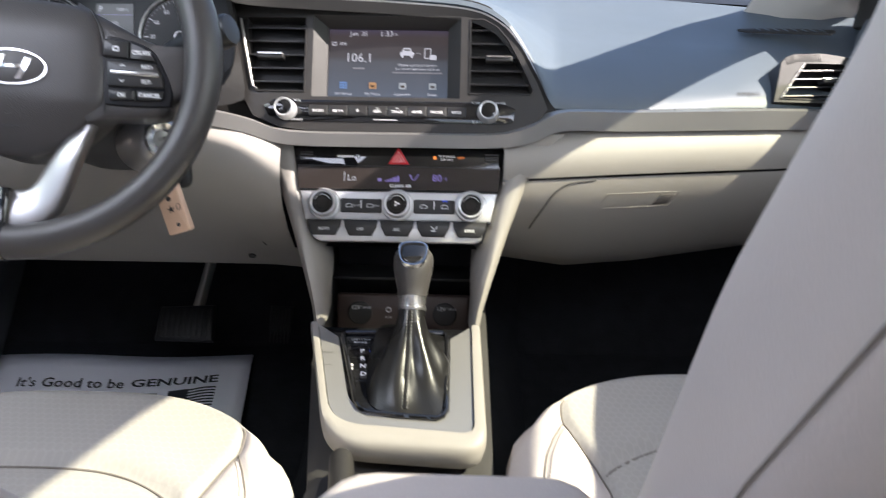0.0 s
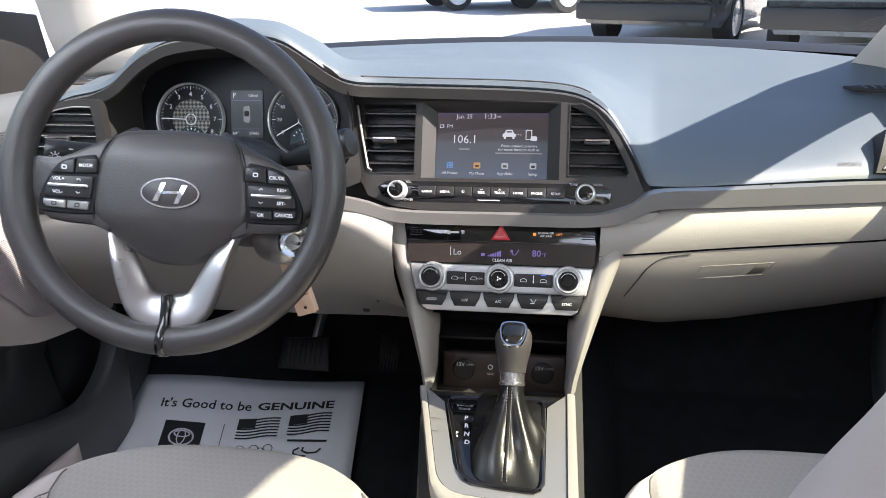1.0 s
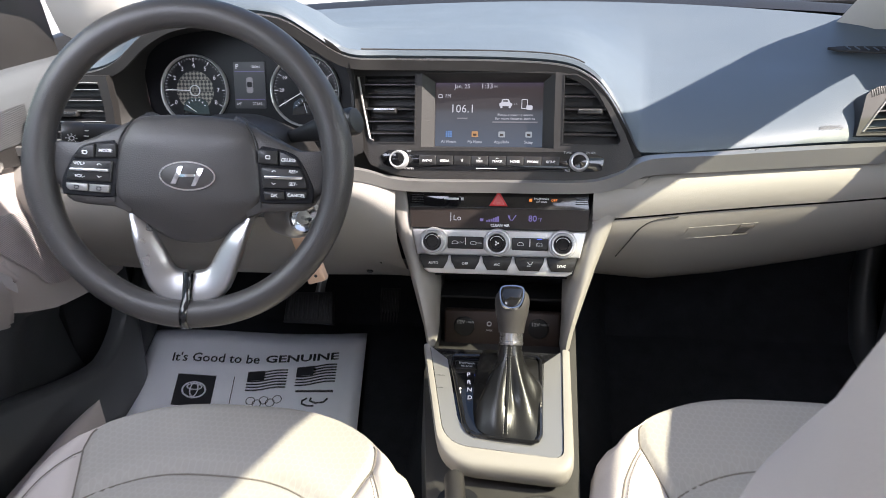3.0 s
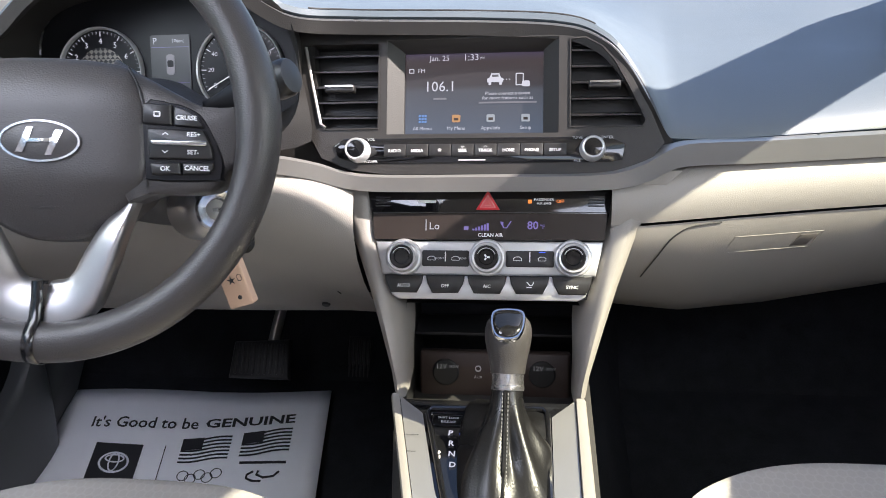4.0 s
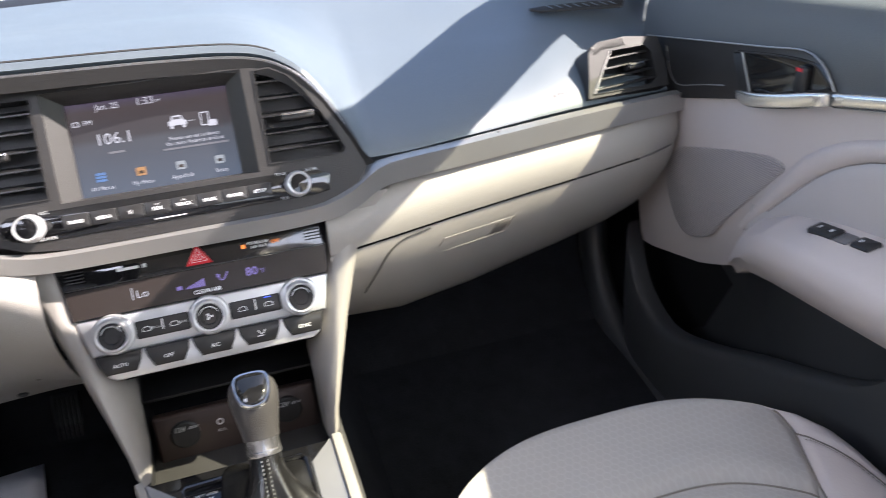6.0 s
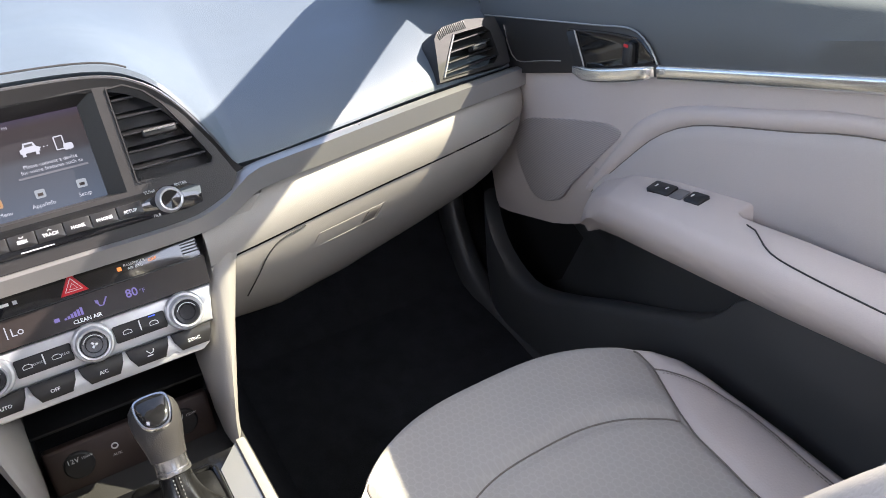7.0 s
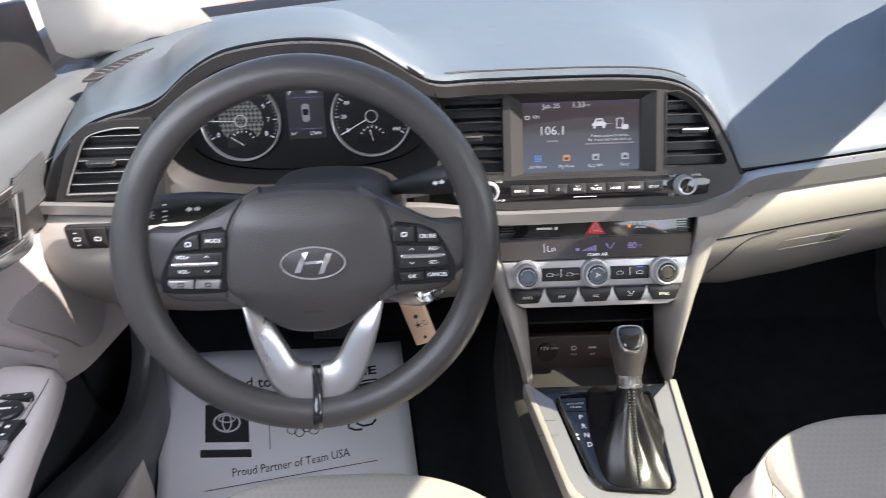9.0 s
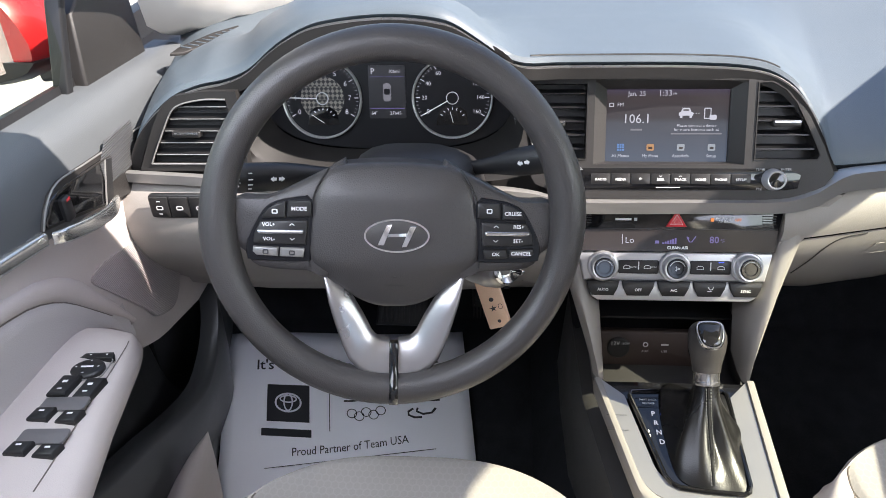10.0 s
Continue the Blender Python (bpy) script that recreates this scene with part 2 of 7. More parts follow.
def on_plane(x, y, z, lean, turn=0.0):
    """A plane that faces the cabin: its x to the right, its y up along the lean, its z towards the rear."""
    return Matrix.Translation((x, y, z)) @ Matrix.Rotation(radians(turn), 4, "Z") @ Matrix.Rotation(radians(90 - lean), 4, "X")


def plate(outline, holes, m, depth, bm=None):
    """A flat panel with openings cut through it: face at z = 0 of the pose m, walls going back by depth."""
    bm = bm or bmesh.new()
    loops = [outline, *holes]
    edges, rings = [], []
    for lp in loops:
        vs = [bm.verts.new((x, y, 0)) for x, y in lp]
        rings.append(vs)
        edges += [bm.edges.new((vs[i], vs[(i + 1) % len(vs)])) for i in range(len(vs))]
    bmesh.ops.triangle_fill(bm, use_beauty=True, use_dissolve=False, edges=edges)
    for vs in rings:
        back = [bm.verts.new((v.co.x, v.co.y, -depth)) for v in vs]
        for i in range(len(vs)):
            j = (i + 1) % len(vs)
            bm.faces.new((vs[i], vs[j], back[j], back[i]))
    bmesh.ops.recalc_face_normals(bm, faces=bm.faces)
    bm.transform(m)
    return bm


def frame_of(outline, width, height, m, bm=None, back=0.0):
    """A thin raised rim that follows an outline."""
    n, bm = len(outline), bm or bmesh.new()
    cx, cy = sum(p[0] for p in outline) / n, sum(p[1] for p in outline) / n
    rows = []
    for off, z in ((0, back), (0, back + height), (1, back + height), (1, back)):
        row = []
        for i, (x, y) in enumerate(outline):
            a, b = Vector(outline[i - 1]), Vector(outline[(i + 1) % n])
            p = Vector((x, y))
            n1, n2 = (p - a).normalized(), (b - p).normalized()
            q = Vector((-n1.y - n2.y, n1.x + n2.x))
            q = q.normalized() if q.length > 1e-6 else Vector((0, 0))
            if q.dot(Vector((cx, cy)) - p) < 0:
                q = -q
            row.append(m @ Vector((x + q.x * width * off, y + q.y * width * off, z)))
        rows.append(row)
    return loft(rows, True, True, False, bm)


def stroke(points, width, m, bm=None, lift=0.0):
    """A flat painted line of that width in the plane of the pose m."""
    bm = bm or bmesh.new()
    p = [Vector((*q, 0)) for q in points]
    rows = []
    for i, q in enumerate(p):
        t = (p[min(i + 1, len(p) - 1)] - p[max(i - 1, 0)]).normalized()
        side = Vector((-t.y, t.x, 0)) * width / 2
        rows.append([m @ (q + side + Vector((0, 0, lift))), m @ (q - side + Vector((0, 0, lift)))])
    return loft(rows, bm=bm)


def arc(cx, cy, r, a, b, n=16, ry=None):
    return [(cx + r * math.cos(radians(a + (b - a) * k / n)), cy + (ry or r) * math.sin(radians(a + (b - a) * k / n))) for k in range(n + 1)]


def bar(x, y, w, h, m, lift=0.0, bm=None):
    """A flat painted bar."""
    bm = bm or bmesh.new()
    bm.faces.new([bm.verts.new(m @ Vector((x + a * w / 2, y + b * h / 2, lift))) for a, b in ((-1, -1), (1, -1), (1, 1), (-1, 1))])
    return bm


# ---- the lot outside ----
bm = bmesh.new()
bmesh.ops.create_grid(bm, x_segments=8, y_segments=8, size=150)
LOT = material("pale concrete", (0.52, 0.51, 0.49), 0.85, vary=0.18, scale=0.7, grain=60, bump=0.3)
tagged(part("ground", bm, LOT), "pale sunlit concrete of a car lot", "ground", kind="structure")

# ---- shell of the cabin ----
MID = -0.01
bm = bmesh.new()
rows = []
for x in np.linspace(-0.86, 0.84, 35):
    tunnel = 0.16 * max(0.0, 1 - ((x - 0.01) / 0.17) ** 2) ** 0.5 if abs(x - 0.01) < 0.17 else 0.0
    rows.append([(x, y, (0.285 + tunnel if y < 1.05 else 0.285 + tunnel + (y - 1.05) * 0.22 + max(0, y - 1.35) * 0.9)) for y in (-1.2, -0.6, 0.0, 0.4, 0.7, 0.9, 1.05, 1.15, 1.25, 1.35, 1.42, 1.5, 1.6)])
tagged(part("floor", loft(rows), CARPET, solid=0.02), "black carpet floor of the footwells", "floor", kind="structure")
# bulkhead ahead of the footwells and closed wall behind
tagged(part("wall_front", block(1.72, 0.03, 0.72, pose(MID, 1.62, 0.58)), CARPET), "black bulkhead at the end of the footwells", "wall", kind="structure")
tagged(part("wall_rear", block(1.5, 0.04, 0.72, pose(MID, -1.25, 0.62), 0.01), DOORBEIGE), "beige rear seat wall closing the cabin", "wall", kind="structure")
# roof lining
rows = []
for x in np.linspace(-0.58, 0.56, 13):
    sag = 0.015 * ((x - MID) / 0.57) ** 4
    # unseen front edge, bent to block or let in sun on dash, door and floor
    ahead = 0.042 * min(max((x - 0.05) / 0.2, 0), 1) - 0.05 * min(max((-0.12 - x) / 0.15, 0), 1) + 0.012 * min(max((x - 0.33) / 0.06, 0), 1) + 0.022 * max(0.0, 1 - abs(x + 0.04) / 0.15)
    rows.append([(x, y, z - sag) for y, z in ((0.78 + ahead, 1.392 - 0.42 * ahead), (0.62, 1.43), (0.45, 1.47), (0.1, 1.505), (-0.4, 1.51), (-0.9, 1.47), (-1.25, 1.40))])
tagged(part("ceiling", loft(rows), HEADLINER, solid=0.03), "grey cloth roof lining", "ceiling", kind="structure")
# painted roof skin above the lining
rows = [[(x, y, z - 0.03 * ((x - MID) / 0.54) ** 4) for y, z in ((0.70, 1.452), (0.62, 1.475), (0.45, 1.513), (0.1, 1.548), (-0.4, 1.552), (-0.9, 1.512), (-1.23, 1.445))] for x in np.linspace(-0.53, 0.51, 13)]
tagged(part("roof", loft(rows), RED), "red painted car roof", "roof", kind="structure")
for s in (-1, 1):
    def X(a):
        return MID + s * a
    # windscreen pillar: a slanted plate from the dash corner up to the roof
    low = spline([(X(0.74), 1.375, 0.98), (X(0.737), 1.2, 1.117), (X(0.707), 1.09, 1.168), (X(0.664), 0.933, 1.232), (X(0.6), 0.686, 1.345)], 14)
    if s < 0:
        low = spline([(X(0.745), 1.375, 0.965), (X(0.742), 1.25, 1.0), (X(0.738), 1.15, 1.045), (X(0.713), 1.085, 1.15), (X(0.664), 0.933, 1.232), (X(0.6), 0.686, 1.345)], 14)
    high = spline([(X(0.565), 1.378, 1.0), (X(0.595), 1.31, 1.085), (X(0.617), 1.245, 1.165), (X(0.603), 1.124, 1.232), (X(0.578), 0.965, 1.312), (X(0.527), 0.713, 1.43)], 14)
    rows = []
    for p, q in zip(low, high):
        inn = Vector((-s * 0.7, -0.55, -0.45)).normalized() * 0.03
        rows.append([p, p.lerp(q, 0.25) + inn * 0.9, p.lerp(q, 0.6) + inn, q + inn * 0.3, q - inn * 0.4, p.lerp(q, 0.5) - inn * 0.6])
    tagged(part("pillar_front", loft(rows, False, True, True), HEADLINER, sharp=60), "pale grey lined windscreen pillar", "pillar", "windscreen pillars", "structure")
    path = spline([(X(0.60), 0.70, 1.42), (X(0.60), 0.45, 1.52), (X(0.585), 0.1, 1.545), (X(0.57), -0.5, 1.46), (X(0.56), -1.2, 1.38)], 12)
    tagged(part("roof_rail", sweep(path, [(-0.04, -0.03), (0.04, -0.03), (0.04, 0.04), (-0.04, 0.04)]), HEADLINER), "grey roof rail above the door windows", "trim", "roof rails", "structure")
    path = spline([(X(0.72), -0.12, 0.45), (X(0.70), -0.14, 1.0), (X(0.60), -0.2, 1.46)], 8)
    tagged(part("pillar_middle", sweep(path, [(-0.025, -0.06), (0.025, -0.06), (0.025, 0.06), (-0.025, 0.06)], up=(0, 1, 0)), HEADLINER), "grey door pillar behind the front door", "pillar", "door pillars", "structure")
    tagged(part("wall_side", block(0.04, 1.1, 0.78, pose(X(0.76), -0.7, 0.62), 0.01), DOORBEIGE), "beige rear door lining", "wall", "rear door linings", "structure")
    path = spline([(X(0.60), -0.85, 1.44), (X(0.70), -1.05, 1.2), (X(0.74), -1.25, 0.95)], 6)
    tagged(part("pillar_rear", sweep(path, [(-0.03, -0.12), (0.03, -0.12), (0.03, 0.12), (-0.03, 0.12)]), HEADLINER), "grey rear roof pillar", "pillar", "rear pillars", "structure")
    # side of the footwell
    tagged(part("kick_panel", block(0.03, 0.62, 0.5, pose(X(0.85), 1.40, 0.5), 0.01), BLACK), "black footwell side panel", "wall", "footwell sides", "structure")

for s in (-1, 1):
    tagged(part("wall_front_side", block(0.03, 0.5, 0.76, pose(MID + s * 0.885, 1.43, 0.62), 0.005), BLACK), "black inner wing beside the bulkhead", "wall", "front wings", "structure")
for s in (-1, 1):
    tagged(part("scuttle_side", block(0.2, 0.5, 0.012, pose(MID + s * 0.80, 1.40, 0.945), 0.002), BLACK), "black scuttle corner beside the dashboard", "trim", "scuttle corners", "structure")
# windscreen and the body ahead of it
rows = []
for x in np.linspace(-0.74, 0.72, 15):
    k = (x - MID) / 0.73
    rows.append([Vector((MID + (x - MID) * 1.0, 1.53 - 0.13 * k * k, 1.00 - 0.02 * k * k)).lerp(Vector((MID + (x - MID) * 0.78, 0.78 - 0.06 * k * k, 1.40 - 0.03 * k * k)), v) + Vector((0, 0.03, 0.03)) * math.sin(math.pi * v) for v in np.linspace(0, 1, 9)])
glass = tagged(part("window_front", loft(rows), GLASS), "clear curved windscreen", "window", kind="structure")
glass.visible_shadow = False
rows = [[(x, 1.50 - 0.12 * ((x - MID) / 0.73) ** 2 + dy, 1.005 - 0.02 * ((x - MID) / 0.73) ** 2 + dz) for dy, dz in ((-0.03, 0.024), (0.0, 0.033), (0.012, 0.034), (0.02, 0.01), (0.10, -0.05), (0.10, -0.09), (-0.06, -0.02))] for x in np.linspace(-0.76, 0.74, 21)]
tagged(part("cowl", loft(rows), BLACK), "black plastic cowl below the windscreen", "trim", kind="structure")
rows = [[(x, y, z - 0.05 * ((x - MID) / 0.8) ** 2) for y, z in ((1.58, 0.93), (1.60, 0.96), (1.9, 0.95), (2.3, 0.89), (2.6, 0.78), (2.7, 0.5))] for x in np.linspace(-0.82, 0.80, 15)]
tagged(part("bonnet", loft(rows), RED), "red painted car bonnet", "bonnet", kind="structure")

FACE = material("dull black dial face", (0.012, 0.012, 0.014), 0.35, vary=0.02, spec=0.2)
# ---- dashboard ----
dash = thing("dashboard", (MID, 1.1, 0.65), "charcoal and beige moulded dashboard with centre screen, vents and climate panel", "dashboard")
EDGE = [(-0.722, 0.955, 0.906), (-0.697, 0.96, 0.962), (-0.655, 0.965, 1.003), (-0.615, 0.968, 1.021), (-0.575, 0.97, 1.029), (-0.545, 0.97, 1.041), (-0.518, 0.972, 1.062), (-0.495, 0.972, 1.078), (-0.465, 0.972, 1.093),
        (-0.437, 0.972, 1.100), (-0.396, 0.972, 1.105), (-0.356, 0.972, 1.106), (-0.316, 0.972, 1.102), (-0.29, 0.974, 1.094), (-0.259, 0.98, 1.072), (-0.236, 0.986, 1.054), (-0.205, 0.993, 1.039), (-0.15, 1.012, 1.033),
        (0.0, 1.03, 1.026), (0.085, 1.032, 1.019), (0.125, 1.026, 1.004), (0.15, 1.018, 0.98), (0.172, 1.01, 0.945), (0.19, 1.006, 0.908), (0.2, 1.008, 0.894)]
RIGHT = [(0.2, 1.008, 0.894), (0.25, 1.027, 0.888), (0.34, 1.05, 0.887), (0.48, 1.08, 0.888), (0.6, 1.112, 0.882), (0.71, 1.15, 0.872)]
edge = spline(EDGE, 120)
rear = edge + spline(RIGHT, 40)[1:]


def front_of_pad(x):
    k = (x - MID) / 0.73
    return Vector((x * 1.02, 1.455 - 0.12 * k * k, 1.035 - (0.022 if k < 0 else 0.036) * k * k))


rows = []
for i, e in enumerate(rear):
    w = front_of_pad(curve(i, ((0, -0.74), (12, -0.71), (40, -0.53), (85, -0.2), (104, 0.06), (120, 0.24), (len(rear) - 1, 0.72))))
    row = [e + Vector((0, 0.012, -0.012)), e + Vector((0, 0.001, -0.002)), e + Vector((0, 0.004, 0.004))]
    for v in np.linspace(0.06, 1, 16):
        p = e.lerp(w, v)
        if e.z > w.z:
            f = 1 - (1 - min(v / 0.75, 1)) ** 2 * (1 + 2 * min(v / 0.75, 1))
            p.z = e.z + (w.z - e.z) * f + 0.02 * math.sin(math.pi * min(v / 0.55, 1)) * min((e.z - w.z) / 0.03, 1)
        else:
            p.z = e.z + (w.z - e.z) * v ** 0.8
        p.z += 0.006 * math.sin(math.pi * min(v * 2, 1)) ** 0.7
        row.append(p)
    rows.append(row)
part("top_pad", loft(rows), PAD, dash, "charcoal soft grained dash top", 60)

groove = [r[2].lerp(r[3], 0.28) + Vector((0, 0, 0.0006)) for e, r in zip(rear, rows) if -0.2 < e.x < 0.12]
part("pad_groove", sweep(groove, circle(0.0013, 6)), HOOD, dash, "dark groove along the pad")

# bright line round the instruments and the centre panel
part("chrome_line", sweep([p + Vector((0, -0.006, -0.006)) for p in edge], [(-0.0018, -0.0014), (0.0018, -0.0014), (0.0018, 0.0014), (-0.0018, 0.0014)]), SPOKE, dash, "thin bright line")
part("hood_lip", sweep([p + Vector((0, -0.001, -0.0125)) for p in edge], [(-0.004, -0.008), (0.008, -0.008), (0.008, 0.006), (-0.004, 0.006)]), HOOD, dash)

# panel with instruments, outer ring to binnacle
lower = [Vector(p) for p in ((-0.206, 0.985, 0.98), (-0.196, 0.975, 0.92), (-0.2, 0.965, 0.9), (-0.26, 0.955, 0.893), (-0.40, 0.945, 0.893), (-0.55, 0.945, 0.9), (-0.66, 0.95, 0.906), (-0.722, 0.955, 0.906))]
outer = [p + Vector((0, 0.004, -0.016)) for p in edge if p.x < -0.214]
under = spline([outer[-1]] + lower, 40)[1:-1]
ring = outer + under
centre = Vector((-0.385, 0, 0.985))
rows = [ring]
angles = []
for p in ring:
    a = math.atan2(p.z - centre.z, p.x - centre.x)
    angles.append(a)


def oval(a, w, h, y, power=3.0, cx=-0.385, cz=0.982):
    c, s = math.cos(a), math.sin(a)
    r = (abs(c / w) ** power + abs(s / h) ** power) ** (-1 / power)
    return Vector((cx + r * c, y(cz + r * s) if callable(y) else y, cz + r * s))


rows.append([oval(a, 0.182, 0.098, lambda z: 0.975 + 0.15 * (z - 0.98)) for a in angles])
rows.append([oval(a, 0.178, 0.094, lambda z: 0.985 + 0.2 * (z - 0.98)) for a in angles])
rows.append([oval(a, 0.168, 0.078, lambda z: 1.045 + 0.2 * (z - 0.98)) for a in angles])
part("instrument_surround", loft(rows, False, True), HOOD, dash, "charcoal instrument binnacle")
part("instrument_face", slab([(0.17 * c * (abs(c) ** 3 + abs(s) ** 3) ** (-1 / 3), 0.082 * s * (abs(c) ** 3 + abs(s) ** 3) ** (-1 / 3)) for c, s in ((math.cos(k * math.pi / 24), math.sin(k * math.pi / 24)) for k in range(48))], 0.01, on_plane(-0.385, 1.062, 0.982, 14)), FACE, dash, "black instrument cluster")
part("cluster_back", slab([(0.178 * math.cos(k * math.pi / 24), 0.09 * math.sin(k * math.pi / 24)) for k in range(48)], 0.004, on_plane(-0.385, 1.078, 0.975, 14)), HOOD, dash)

# centre panel
FAS = on_plane(-0.017, 1.03, 1.02, 23)
FASCIA = [(-0.204, 0.008), (-0.1, 0.004), (0.0, 0.0), (0.098, -0.006), (0.132, -0.018), (0.152, -0.036), (0.172, -0.064), (0.192, -0.102), (0.206, -0.136), (0.192, -0.155), (0.164, -0.166), (0.12, -0.169), (-0.095, -0.169), (-0.136, -0.164), (-0.17, -0.15), (-0.184, -0.125), (-0.2, -0.06), (-0.204, -0.02)]
HOLES = {"left": [(-0.192, -0.022), (-0.106, -0.022), (-0.106, -0.117), (-0.168, -0.117), (-0.172, -0.112)],
         "screen": [(-0.096, -0.018), (0.094, -0.018), (0.094, -0.124), (-0.096, -0.124)],
         "right": [(0.107, -0.022), (0.122, -0.021), (0.139, -0.03), (0.153, -0.046), (0.168, -0.073), (0.181, -0.1), (0.186, -0.112), (0.183, -0.117), (0.107, -0.117)]}
part("centre_panel", plate(FASCIA, HOLES.values(), FAS, 0.03), CHARCOAL, dash, "charcoal centre panel")

# filler between the instruments and the centre panel
part("side_filler", loft([[(x0, y + 0.014, z), (x1, y + 0.012, z), (x1, y + 0.03, z)] for z, y, x0, x1 in ((1.02, 1.02, -0.218, -0.2), (0.98, 1.006, -0.216, -0.198), (0.905, 0.979, -0.212, -0.19), (0.9, 0.978, -0.235, -0.19), (0.885, 0.972, -0.27, -0.15), (0.85, 0.968, -0.27, -0.14))]), HOOD, dash, "dark filler beside the instruments", 60)

# satin trim under the panel and across the passenger side
TRIM = [(-0.722, 0.94, 0.911), (-0.6, 0.932, 0.908), (-0.4, 0.932, 0.893), (-0.26, 0.942, 0.888), (-0.2, 0.955, 0.876), (-0.165, 0.966, 0.862), (-0.12, 0.969, 0.856), (0.0, 0.971, 0.8555), (0.12, 0.972, 0.8565), (0.16, 0.979, 0.864), (0.19, 0.994, 0.878), (0.22, 1.008, 0.8795),
        (0.3, 1.032, 0.876), (0.4, 1.056, 0.875), (0.5, 1.078, 0.874), (0.6, 1.104, 0.87), (0.71, 1.145, 0.86)]
path = spline(TRIM, 90)
part("trim_strip", sweep(path, [(0.014, -0.014), (0.0, -0.013), (-0.006, -0.002), (-0.001, 0.010), (0.012, 0.014), (0.022, 0.012), (0.022, -0.014)], scale=[curve(p.x, ((-0.56, 0.5), (-0.3, 0.75), (-0.17, 0.64), (0.13, 0.64), (0.2, 0.95), (0.4, 1.0))) for p in path]), SATIN, dash, "satin grey trim strip")

# beige lower pad and glove box on the passenger side
ROLL = [(0.0, 0.866), (-0.016, 0.858), (-0.03, 0.838), (-0.0335, 0.82), (-0.031, 0.807)]
BOX = [(-0.028, 0.803), (-0.0275, 0.79), (-0.021, 0.768), (-0.006, 0.738), (0.018, 0.702), (0.048, 0.666), (0.072, 0.645), (0.09, 0.638), (0.14, 0.64)]
YS = ((0.12, 0.985), (0.2, 1.005), (0.3, 1.032), (0.4, 1.056), (0.5, 1.078), (0.6, 1.104), (0.66, 1.13), (0.72, 1.17))
rows, rows2 = [], []
for x in np.linspace(0.135, 0.705, 40):
    y, turn = curve(x, YS), max(0, (x - 0.64) / 0.065) ** 2 * 0.02
    lift = 0.03 * max(0, (x - 0.35) / 0.35) + 0.022 * max(0, (0.24 - x) / 0.1)
    rows.append([(x, y + a + turn, b) for a, b in ROLL])
    rows2.append([(x, y + a + turn, b + lift * (0.803 - b) / 0.165) for a, b in BOX])
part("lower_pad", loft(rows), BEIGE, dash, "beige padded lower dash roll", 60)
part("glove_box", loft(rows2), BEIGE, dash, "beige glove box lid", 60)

# knee panel on the driver side
KNEE = [(0.0, 0.9), (-0.016, 0.888), (-0.026, 0.868), (-0.03, 0.848), (-0.024, 0.815), (0.0, 0.775), (0.036, 0.735), (0.085, 0.69), (0.12, 0.66), (0.128, 0.645), (0.2, 0.64)]
rows = []
for x in np.linspace(-0.735, -0.15, 40):
    y = curve(x, ((-0.735, 0.945), (-0.6, 0.932), (-0.3, 0.936), (-0.2, 0.957), (-0.15, 0.972)))
    drop = curve(x, ((-0.3, 0.0), (-0.2, -0.02), (-0.15, -0.045)))
    rows.append([(x, y + a, max(b + drop * (1 if b > 0.7 else 0.4), 0.62)) for a, b in KNEE])
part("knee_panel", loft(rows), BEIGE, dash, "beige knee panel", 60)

# centre stack
STK = on_plane(0.0, 0.956, 0.795, 24)
part("climate_panel", slab([(-0.138, 0.052), (-0.128, -0.005), (0.128, -0.005), (0.138, 0.052)], 0.012, STK, 0.002, back=-0.01), PIANO, dash, "gloss black climate display panel")
part("knob_panel", slab([(-0.1275, -0.006), (-0.119, -0.044), (0.119, -0.044), (0.1275, -0.006)], 0.011, STK, 0.002, back=-0.01), SILVER, dash, "silver knob panel")
part("stack_backing", slab([(-0.15, 0.07), (-0.118, -0.07), (0.118, -0.07), (0.15, 0.07)], 0.03, STK, 0, back=-0.042), BLACK, dash)

# ---- centre console ----
console = thing("centre_console", (0.01, 0.6, 0.285), "beige and grey centre console between the seats", "console")
for s in (-1, 1):
    rows = []
    for z, a, b, y in ((0.862, 0.139, 0.215, 0.985), (0.845, 0.138, 0.195, 0.98), (0.80, 0.131, 0.164, 0.962), (0.74, 0.116, 0.140, 0.931), (0.69, 0.102, 0.122, 0.903), (0.655, 0.094, 0.110, 0.884), (0.634, 0.091, 0.1055, 0.874)):
        c, fold = 0.003, min(1, max(0, (z - 0.645) / 0.08))
        rows.append([(c + s * (a + 0.002 - 0.02 * fold), y + 0.07, z), (c + s * (a - 0.0005 - 0.009 * fold), y + 0.024, z), (c + s * (a + 0.001), y + 0.002, z), (c + s * (a + 0.006), y - 0.004, z), (c + s * (a * 0.5 + b * 0.5), y - 0.006, z), (c + s * (b - 0.006), y - 0.001, z), (c + s * b, y + 0.012, z), (c + s * b, y + 0.05, z)])
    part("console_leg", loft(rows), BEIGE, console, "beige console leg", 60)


def tray_z(y):
    return 0.64 + (y - 0.86) * 0.21


